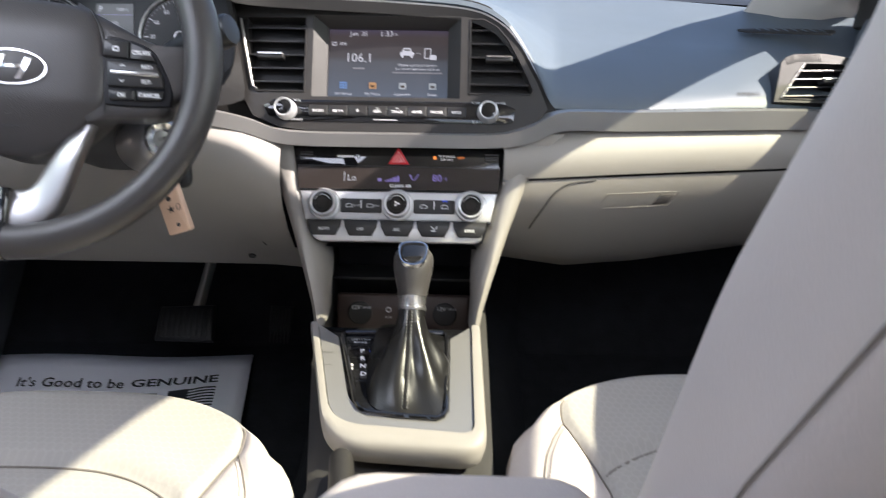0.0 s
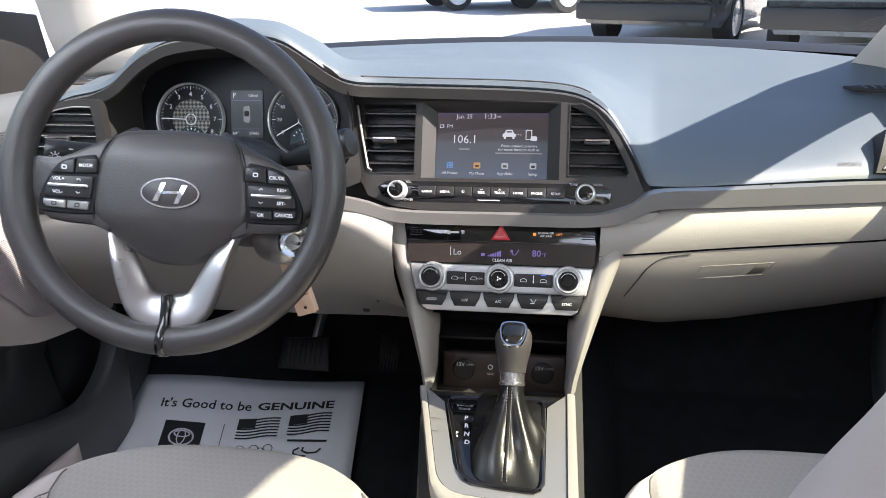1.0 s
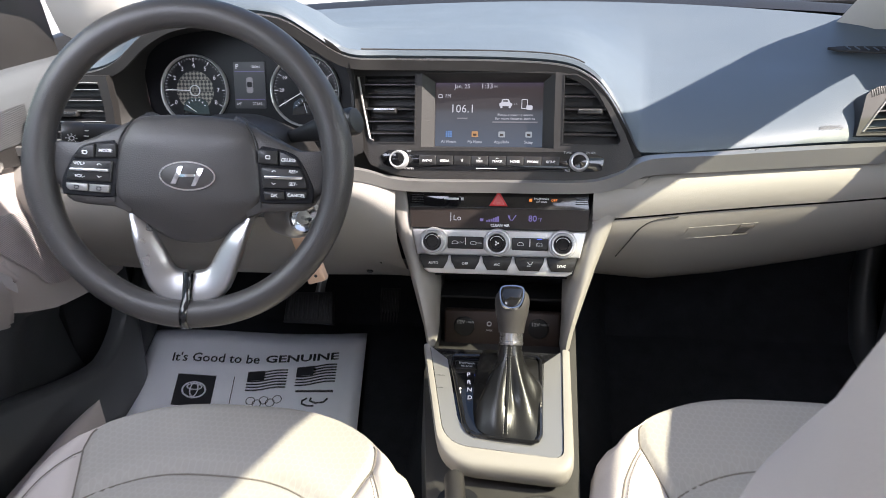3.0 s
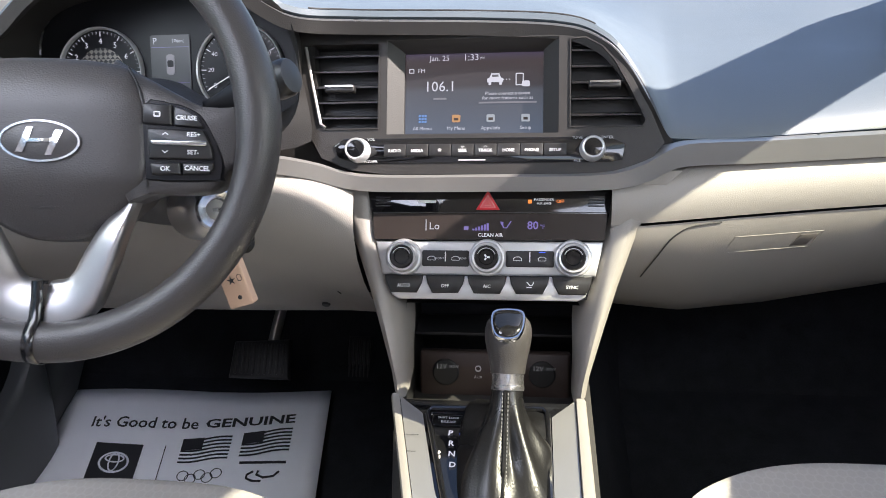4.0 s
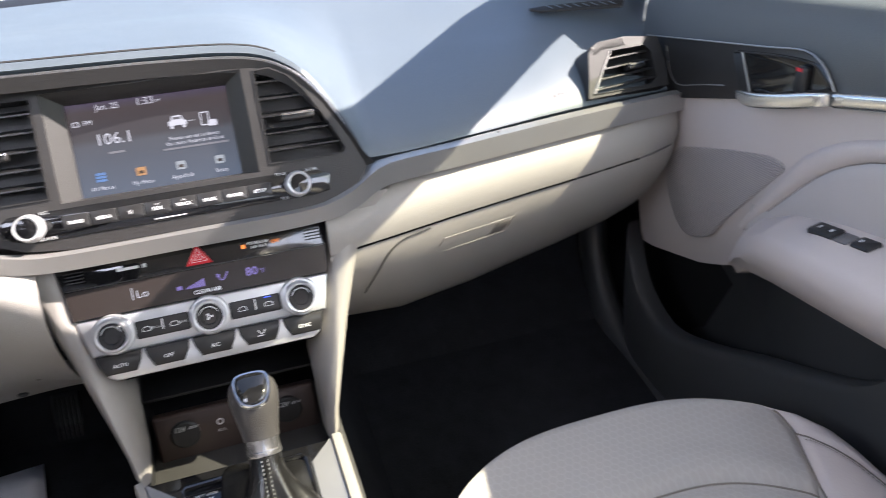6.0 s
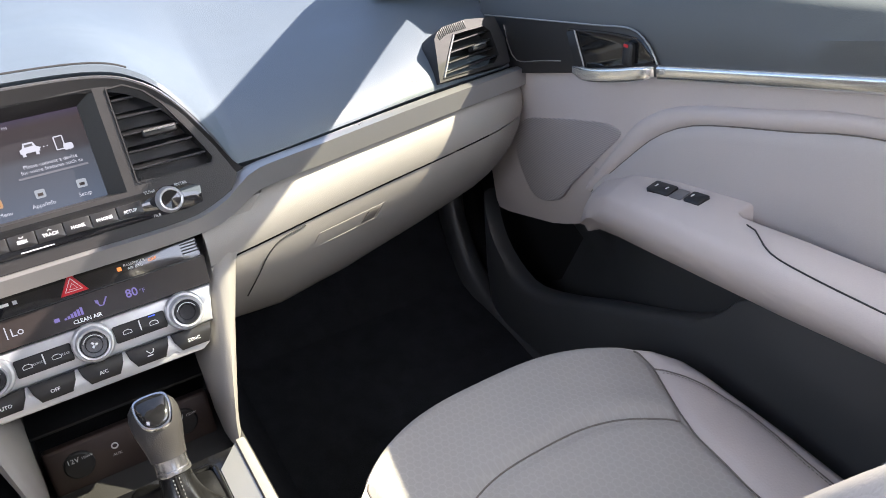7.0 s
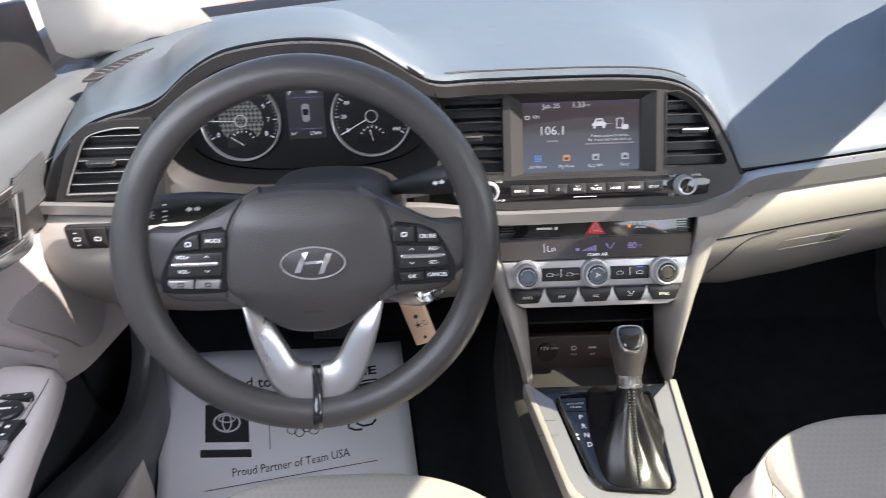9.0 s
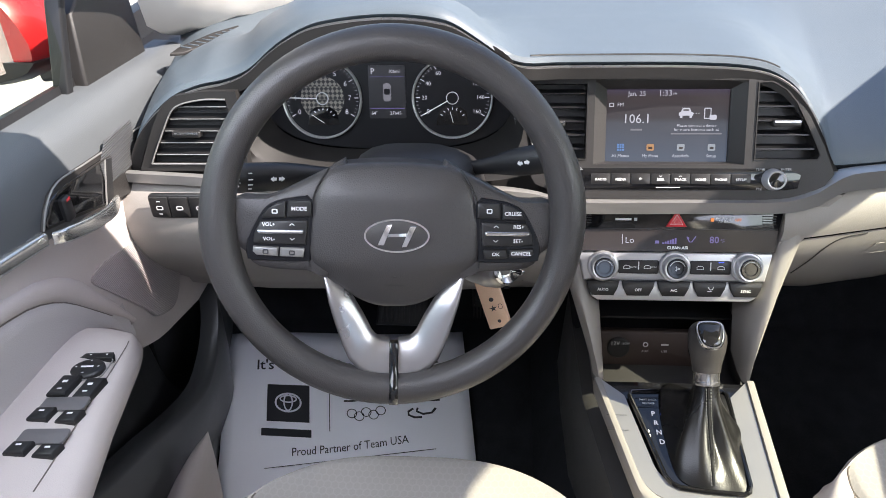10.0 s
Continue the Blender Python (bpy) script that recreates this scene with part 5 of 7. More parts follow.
# ---- small dash fittings ----
AB = on_plane(0.482, 1.0955, 0.9035, 55, 14)
words("airbag_mark", "AIRBAG", 0.0105, AB, CHARCOAL, dash)
for s, at, ang in ((-1, (-0.668, 1.17, 1.014), 62), (1, (0.59, 1.262, 0.979), -14)):
    m = Matrix.Translation(at) @ Matrix.Rotation(radians(ang), 4, "Z") @ Matrix.Rotation(radians(8), 4, "X")
    slot = part("demist_vent", slab([(-0.075, -0.003), (-0.06, -0.013), (0.06, -0.016), (0.07, 0.008), (0.02, 0.013), (-0.05, 0.006)], 0.004, m, 0.001), HOOD, dash, "dark slotted demist vent")
    for k in range(8):
        part("slat", block(0.002, 0.016, 0.002, m @ Matrix.Translation((-0.045 + 0.0135 * k, -0.003, 0.0042)) @ Matrix.Rotation(radians(25), 4, "Z"), 0.0005), PAD, slot)
# glove box latch and its lid seams
GB = on_plane(0.325, 1.016, 0.7685, -27, 13)
latch = part("glove_box_latch", frame_of([(-0.058, -0.014), (-0.05, 0.013), (0.056, 0.013), (0.048, -0.014)], 0.0016, 0.0007, GB), BEIGE, dash, "beige glove box latch")
# flat plate, the recess's shade is only in its dark colour
part("latch_recess", slab([(0.022, -0.009), (0.03, 0.009), (0.05, 0.009), (0.042, -0.009)][::-1], 0.0012, GB @ Matrix.Translation((0, 0, 0.0)), 0.0004), SEAM, latch, "shaded finger recess")
seam = [(0.175, 0.73), (0.19, 0.76), (0.205, 0.785), (0.225, 0.797), (0.26, 0.80)]
part("lid_seam", sweep(spline([(x, curve(x, YS) + float(np.interp(z, [0.702, 0.738, 0.768, 0.79, 0.803], [0.018, -0.006, -0.021, -0.0275, -0.028])) - 0.0008, z) for x, z in seam], 16), circle(0.0009, 6)), CHARCOAL, dash)
# switch bank beside the door
SW = on_plane(-0.642, 0.9085, 0.880, 0)
bank = part("switch_bank", slab(rounded(0.082, 0.034, 0.006), 0.006, SW, 0.0015, back=-0.004), BLACK, dash, "black switch bank")
for k in range(3):
    m = SW @ Matrix.Translation((-0.0265 + 0.0265 * k, 0, 0.002))
    sw = part("switch", slab(rounded(0.0245, 0.029, 0.002), 0.002, m, 0.0008), KEYBLACK, bank)
    part("switch_icon", frame_of(rounded(0.009, 0.006, 0.002), 0.0013, 0.0002, m @ Matrix.Translation((0, -0.001, 0.002))), WHITE, sw)
    if k == 0:
        for y in (0.0085, -0.0095):
            part("switch_mark", bar(0, y, 0.005, 0.0013, m, 0.0023), WHITE, sw)
part("knee_slot", slab(rounded(0.05, 0.01, 0.002), 0.002, on_plane(-0.56, 0.967, 0.745, -35), 0), CHARCOAL, dash, "dark slot")
part("knee_screw", turned([(0.001, 0), (0.006, 0), (0.005, 0.002), (0.001, 0.002)], on_plane(-0.222, 1.045, 0.665, -40), 14), BLACK, dash, "dark screw cover")
part("knee_seam", sweep(spline([(-0.232, 0.958, 0.775), (-0.212, 0.985, 0.735), (-0.198, 1.035, 0.685)], 8), circle(0.0008, 6)), CHARCOAL, dash)
part("knee_seam", sweep(spline([(-0.285, 0.955, 0.775), (-0.262, 0.985, 0.735), (-0.245, 1.035, 0.685)], 8), circle(0.0009, 6)), CHARCOAL, dash)

# ---- cubby under the stack ----
SOCKET = material("dark brown panel", (0.045, 0.03, 0.026), 0.4)
cub = bmesh.new()
loft([[(0.006 + a * 0.1015, y, z) for a, y, z in ((-1, top, 0.715), (1, top, 0.715), (1, low, 0.565), (-1, low, 0.565))] for top, low in ((0.948, 0.9), (1.05, 1.05))], False, True, False, cub)
part("cubby", cub, BLACK, console, "black open cubby")
SOC = on_plane(0.004, 0.975, 0.605, 12)
sock = part("socket_panel", slab(rounded(0.185, 0.06, 0.004), 0.012, SOC, 0.003, back=-0.01), SOCKET, console, "dark brown socket panel")
part("cubby_shelf", block(0.2, 0.05, 0.004, pose(0.006, 1.01, 0.656), 0.001), BLACK, console)
for x in (-0.06, 0.058):
    m = SOC @ Matrix.Translation((x, 0.004, 0.002))
    so = part("power_socket", turned([(0.001, 0.0), (0.0165, 0.0), (0.0165, 0.003), (0.0145, 0.0045), (0.001, 0.0045)], m, 24), BLACK, sock, "black power socket cover")
    words("socket_label", "12V", 0.0085, m @ Matrix.Translation((-0.005, 0.008, 0.0048)), WHITE, so)
    words("socket_label", "180W", 0.005, m @ Matrix.Translation((0.01, 0.008, 0.0048)), GREYWHITE, so)
part("aux_socket", frame_of([(0.004 * math.cos(k * math.pi / 8), 0.004 * math.sin(k * math.pi / 8)) for k in range(16)], 0.0014, 0.001, SOC @ Matrix.Translation((-0.02, 0.009, 0.002))), GREYWHITE, sock)
words("socket_label", "AUX", 0.005, SOC @ Matrix.Translation((-0.02, -0.002, 0.0022)), GREYWHITE, sock)
part("usb_socket", bar(0.008, 0.009, 0.011, 0.003, SOC, 0.0022), GREYWHITE, sock)
words("socket_label", "USB", 0.005, SOC @ Matrix.Translation((0.008, -0.002, 0.0022)), GREYWHITE, sock)

# ---- shifter tray ----
def on_tray(x, y, lift=0.0):
    """A pose lying on the tray: its y runs ahead."""
    return Matrix.Translation((x, y, tray_z(y) + lift)) @ Matrix.Rotation(math.atan(0.21), 4, "X")


gate = [(-0.055, 0.8485), (0.062, 0.852), (0.067, 0.846), (0.0698, 0.719), (0.067, 0.711), (0.0605, 0.707), (0.02, 0.7095), (-0.0125, 0.7135), (-0.0225, 0.719), (-0.029, 0.7295), (-0.059, 0.842)]
part("gate_rim", sweep([Vector((x, y, tray_z(y))) for x, y in gate], circle(0.0032, 8), closed=True), PIANO, console, "gloss black rim")
bm = bmesh.new()
bm.faces.new([bm.verts.new((x, y, tray_z(y) - 0.0012)) for x, y in gate])
gp = part("gate_panel", bm, PIANO, console, "gloss black gear panel")
words("lock_label", "SHIFT LOCK", 0.0042, on_tray(-0.036, 0.835, 0.0006), WHITE, gp)
words("lock_label", "RELEASE", 0.0042, on_tray(-0.036, 0.8295, 0.0006), WHITE, gp)
part("lock_cover", frame_of(rounded(0.034, 0.015, 0.002), 0.0006, 0.0004, on_tray(-0.036, 0.832, 0.0)), KEYBLACK, gp)
for k, c in enumerate("PRND"):
    words("gear_letter", c, 0.0095, on_tray(-0.032 + 0.002 * k, 0.814 - 0.0135 * k, 0.0006), GLOW_W, gp, 0.0002)
part("gear_lamp", turned([(0.0003, 0), (0.0022, 0), (0.0022, 0.0005), (0.0003, 0.0005)], on_tray(-0.021, 0.814, 0.0), 12), GLOW_B, gp, "blue gear lamp")
for y, h in ((0.7885, 0.0016), (0.7825, 0.004), (0.775, 0.0016)):
    part("gate_mark", bar(0, 0, 0.004, h, on_tray(-0.041, y, 0.0006)), WHITE, gp)
part("gate_mark", bar(0, 0, 0.0013, 0.0045, on_tray(-0.041, 0.7885, 0.0006)), WHITE, gp)
for y in (0.812, 0.79):
    part("tray_line", bar(0, 0, 0.026, 0.0006, on_tray(-0.078, y, -0.0008)), CHARCOAL, console)

# ---- gear selector ----
SEAMGREY = material("grey thread", (0.22, 0.22, 0.22), 0.7)
shifter = thing("gear_selector", (0.025, 0.775, 0.62), "grey and chrome gear selector with black leather boot", "gear lever")
AX = Vector((0.003, 0.50, 0.86)).normalized()
LEV = Matrix.Translation((0.027, 0.8225, 0.70)) @ Matrix(((1, 0, 0, 0), (0, AX.z, AX.y, 0), (0, -AX.y, AX.z, 0), (0, 0, 0, 1)))
rows = []
for h, w, d, off in ((k[0] * 0.88, k[1] * 1.04, k[2] * 1.04, k[3]) for k in ((-0.002, 0.0165, 0.016, 0), (0.006, 0.0172, 0.0165, 0), (0.016, 0.0188, 0.018, -0.001), (0.028, 0.0212, 0.0202, -0.002), (0.04, 0.0226, 0.0218, -0.002), (0.049, 0.0226, 0.022, 0.0), (0.057, 0.0208, 0.02, 0.003), (0.063, 0.0165, 0.0158, 0.005), (0.0665, 0.011, 0.0105, 0.007), (0.068, 0.004, 0.003, 0.008))):
    rows.append([LEV @ Vector((w * math.cos(a), off + d * math.sin(a), h)) for a in np.linspace(0, 2 * math.pi, 33)[:-1]])
part("knob", loft(rows, False, True, True), RIM, shifter, "dark grey soft knob", 60)
CAP = LEV @ Matrix.Translation((0, -0.0095, 0.0425)) @ Matrix.Rotation(radians(58), 4, "X")
capo = smooth([(-0.014, 0.014), (0.0, 0.017), (0.014, 0.014), (0.0158, 0.0), (0.011, -0.014), (0, -0.0185), (-0.011, -0.014), (-0.0158, 0.0)], 4)
part("cap_ring", cushioned(capo, CAP, [(1.0, -0.012), (1.08, 0.004), (1.07, 0.0085), (1.03, 0.0098), (0.95, 0.0098)]), CHROME, shifter, "chrome ring of the cap")
part("cap", cushioned(capo, CAP, [(0.94, -0.006), (0.94, 0.0098), (0.85, 0.0112), (0.5, 0.0128), (0.05, 0.0133)]), PIANO, shifter, "gloss black cap", 60)
part("collar", turned([(0.001, -0.018), (0.0162, -0.018), (0.0166, -0.0165), (0.0164, -0.0135), (0.0158, -0.0128), (0.016, -0.003), (0.0166, -0.001), (0.001, 0.0)], LEV, 30), SPOKE, shifter, "satin chrome collar")
# boot: a folded sleeve from the wide foot to the collar
foot = smooth([(-0.042, 0.07), (0.0, 0.075), (0.045, 0.07), (0.047, 0.0), (0.043, -0.055), (0.025, -0.065), (-0.018, -0.058), (-0.04, -0.03)], 6)
neck = Vector((0.027, 0.8225, 0.70)) - AX * 0.016
rows = []
for k in range(15):
    t = k / 14
    c = Vector((0.022, 0.772, tray_z(0.772))).lerp(neck, t ** 1.05)
    w = (1 - t) ** 1.75
    row = []
    for i, (x, y) in enumerate(foot):
        a = math.atan2(y, x)
        fold = 1 + 0.4 * math.sin(3 * a + 1.2 + 1.5 * t) * math.sin(math.pi * min(t * 1.15, 1)) + 0.2 * math.sin(7 * a + 2.5 * t) * math.sin(math.pi * t)
        r = Vector((x, y, y * 0.21 * (1 - t)))
        n = Vector((math.cos(a) * 0.0155, math.sin(a) * 0.0155, -math.sin(a) * 0.006 * t))
        row.append(c + r * w * fold + n * (1 - w))
    rows.append(row)
part("boot", loft(rows, False, True, False), BOOT, shifter, "black folded leather boot", 80)
# the sewn seam down the middle of the boot
front_line = []
for row in rows[1:]:
    near = min(row, key=lambda q: q.y + 2.0 * abs(q.x - 0.025))
    front_line.append(Vector((0.0255, near.y - 0.0012, near.z + 0.0008)))
for d in (-0.0028, 0.0028):
    sp = spline([q + Vector((d, 0, 0)) for q in front_line], 60)
    bm = bmesh.new()
    for a, b in zip(sp[::2], sp[1::2]):
        sweep([a, b], circle(0.0005, 5), bm=bm)
    part("stitching", bm, SEAMGREY, shifter, "pale seam stitching")
part("seam_ridge", sweep(spline([q + Vector((0, 0.001, -0.0005)) for q in front_line], 40), circle(0.0018, 6)), BOOT, shifter)

# ---- things on the console ----
brake = thing("parking_brake", (-0.028, 0.5, 0.57), "grey parking brake lever with chrome button beside the cup holder", "parking brake")
pts = spline([(-0.006, 0.38, 0.565), (-0.014, 0.5, 0.58), (-0.0285, 0.62, 0.589), (-0.034, 0.655, 0.588)], 12)
part("grip", sweep(pts, [(0.0125 * math.cos(a), 0.0145 * math.sin(a)) for a in np.linspace(0, 2 * math.pi, 17)[:-1]]), CHARCOAL, brake, "grey moulded grip", 60)
part("release_button", turned([(0.001, 0), (0.0075, 0), (0.007, 0.008), (0.001, 0.009)], Matrix.Translation((-0.034, 0.653, 0.589)) @ Matrix.Rotation(radians(-88), 4, "X"), 18), CHROME, brake, "chrome release button")
part("brake_slot", slab(rounded(0.05, 0.3, 0.02), 0.003, pose(-0.027, 0.5, 0.576), 0), BLACK, brake, "black lever slot")
cup = part("cup_holder", turned([(0.047, 0.006), (0.044, 0.007), (0.0405, 0.004), (0.039, -0.05), (0.001, -0.05)], pose(0.078, 0.597, 0.572), 36), BLACK, console, "dark round cup holder", 50)
part("cup_rim", turned([(0.05, 0.0), (0.0495, 0.0075), (0.046, 0.009), (0.0425, 0.007)], pose(0.078, 0.597, 0.572), 40), CHARCOAL, cup, "grey cup holder rim", 50)

# ---- pedals ----
ped = thing("brake_pedal", (-0.42, 1.29, 0.45), "black ribbed rubber brake pedal", "pedal", "pedals")
PB = on_plane(-0.423, 1.28, 0.443, 38)
part("pad", slab([(-0.054, -0.033), (-0.05, 0.03), (0.05, 0.036), (0.055, -0.034)][::-1], 0.012, PB, 0.004, back=-0.006), BLACK, ped, "black rubber pad")
for k in range(9):
    part("rib", slab(rounded(0.005, 0.054, 0.002), 0.0025, PB @ Matrix.Translation((-0.042 + 0.0105 * k, 0, 0.006)), 0.001), KEYBLACK, ped)
part("lever", sweep([(-0.41, 1.3, 0.45), (-0.385, 1.36, 0.56), (-0.37, 1.4, 0.72)], rounded(0.012, 0.02, 0.003)), SATIN, ped, "bare steel lever")
acc = thing("accelerator_pedal", (-0.27, 1.38, 0.38), "black ribbed accelerator pedal", "pedal", "pedals")
PB = on_plane(-0.27, 1.37, 0.395, 35)
part("pad", slab([(-0.026, -0.045), (-0.022, 0.045), (0.022, 0.045), (0.026, -0.045)][::-1], 0.012, PB, 0.004, back=-0.006), BLACK, acc, "black rubber pad")
for k in range(6):
    part("rib", slab(rounded(0.0035, 0.075, 0.0015), 0.0025, PB @ Matrix.Translation((-0.0175 + 0.007 * k, 0, 0.006)), 0.001), KEYBLACK, acc)
rest = tagged(part("foot_rest", slab(rounded(0.09, 0.2, 0.01), 0.03, on_plane(-0.69, 1.42, 0.45, 42), 0.006, back=-0.03), BLACK), "black ribbed foot rest in the driver footwell", "foot rest")
bm = bmesh.new()
for k in range(9):
    slab(rounded(0.004, 0.17, 0.001), 0.003, on_plane(-0.69, 1.42, 0.45, 42) @ Matrix.Translation((-0.034 + 0.0085 * k, 0, 0)), 0.001, bm)
part("ribs", bm, KEYBLACK, rest)

# ---- paper mat ----
mat_paper = thing("paper_floor_mat", (-0.52, 1.1, 0.31), "white printed paper floor mat in the driver footwell", "floor mat")
PA, PB2, PC, PD = Vector((-0.798, 1.285)), Vector((-0.309, 1.302)), Vector((-0.243, 0.80)), Vector((-0.685, 0.80))


def on_paper(u, v, lift=0.0):
    """A place on the sheet: u from its left, v from its far edge, 0 to 1."""
    p = PA.lerp(PB2, u).lerp(PD.lerp(PC, u), v)
    return Vector((p.x, p.y, 0.308 + max(0, p.y - 1.0) * 0.2 + 0.0035 * math.sin(7 * u + 3 * v) + lift))


part("sheet", loft([[on_paper(u, v) for v in np.linspace(0, 1, 15)] for u in np.linspace(0, 1, 21)]), PAPER, mat_paper, solid=0.0012)


def printed(name, bm, mat, lift=0.0012, label=""):
    """Lays a drawing, made in sheet shares, on the sheet."""
    for v in bm.verts:
        v.co = on_paper(v.co.x, v.co.y, lift)
    return part(name, bm, mat, mat_paper, label)


def line_of_words(name, body, u0, u1, v0, v1, height, mat, bold=0.0):
    """A line from (u0, v0) to (u1, v1) on the sheet."""
    ob = words(name, body, 1.0, Matrix(), mat, mat_paper, bold, 1.0)
    me = ob.data
    ys = [v.co.y for v in me.vertices]
    k = height / (max(ys) - min(ys))
    mid = (max(ys) + min(ys)) / 2
    for v in me.vertices:
        t = v.co.x + 0.5
        v.co = on_paper(u0 + (u1 - u0) * t, v0 + (v1 - v0) * t - (v.co.y - mid) * k, 0.0016)
    return ob


I = Matrix()
line_of_words("headline", "It's Good to be ", 0.145, 0.54, 0.168, 0.158, 0.052, INK, 0.012)
line_of_words("headline", "GENUINE", 0.558, 0.885, 0.156, 0.136, 0.042, INK, 0.025)
printed("logo_square", bar(0.268, 0.345, 0.172, 0.165, I), INK, label="dark square with a plain oval mark")
bm = frame_of([(0.268 + 0.055 * math.cos(k * math.pi / 16), 0.345 + 0.044 * math.sin(k * math.pi / 16)) for k in range(32)], 0.008, 0.0, I)
frame_of([(0.268 + 0.02 * math.cos(k * math.pi / 10), 0.343 + 0.04 * math.sin(k * math.pi / 10)) for k in range(20)], 0.006, 0.0, I, bm)
frame_of([(0.268 + 0.036 * math.cos(k * math.pi / 12), 0.329 + 0.018 * math.sin(k * math.pi / 12)) for k in range(24)], 0.006, 0.0, I, bm)
printed("logo_mark", bm, PAPER, 0.0024)
printed("logo_bar", bar(0.262, 0.474, 0.2, 0.032, I), INK)
printed("divider", bar(0.435, 0.36, 0.003, 0.2, I), INK)
for u0, v0, tilt in ((0.493, 0.235, -0.022), (0.708, 0.205, -0.022)):
    bm = bmesh.new()
    for k in range(7):
        row = [(u0 + 0.175 * j / 8, v0 + 0.0155 * k + tilt * j / 8 + 0.004 * math.sin(j * 0.8)) for j in range(9)]
        stroke(row, 0.0078, I, bm)
    printed("flag_stripe", bm, INK, 0.0016)
    bm = bmesh.new()
    loft([[(u0 + 0.075 * j / 4, v0 - 0.004 + tilt * 0.43 * j / 4 + dv, 0) for dv in (0, 0.05)] for j in range(5)], bm=bm)
    printed("flag_field", bm, INK, 0.0022)
bm = bmesh.new()
for k in range(5):
    frame_of([(0.525 + 0.029 * k + 0.021 * math.cos(a), 0.385 + (0.012 if k % 2 else -0.003) - 0.003 * k + 0.021 * math.sin(a)) for a in np.linspace(0, 2 * math.pi, 21)[:-1]], 0.0035, 0.0, I, bm)
printed("ring_row", bm, INK, label="row of plain dark rings")
printed("small_print", bar(0.798, 0.328, 0.165, 0.011, I), INK)
bm = stroke([(0.772, 0.365), (0.752, 0.378), (0.752, 0.393), (0.775, 0.404), (0.805, 0.404)], 0.009, I)
stroke([(0.79, 0.362), (0.785, 0.378), (0.81, 0.39), (0.845, 0.385), (0.862, 0.365)], 0.009, I, bm)
printed("curved_mark", bm, INK)
line_of_words("byline", "Proud Partner of Team USA", 0.285, 0.745, 0.552, 0.495, 0.034, INK)
printed("rule", stroke([(0.18, 0.628), (0.85, 0.536)], 0.003, I), INK)
printed("foot_tab", bar(0.505, 0.648, 0.1, 0.022, I), INK)


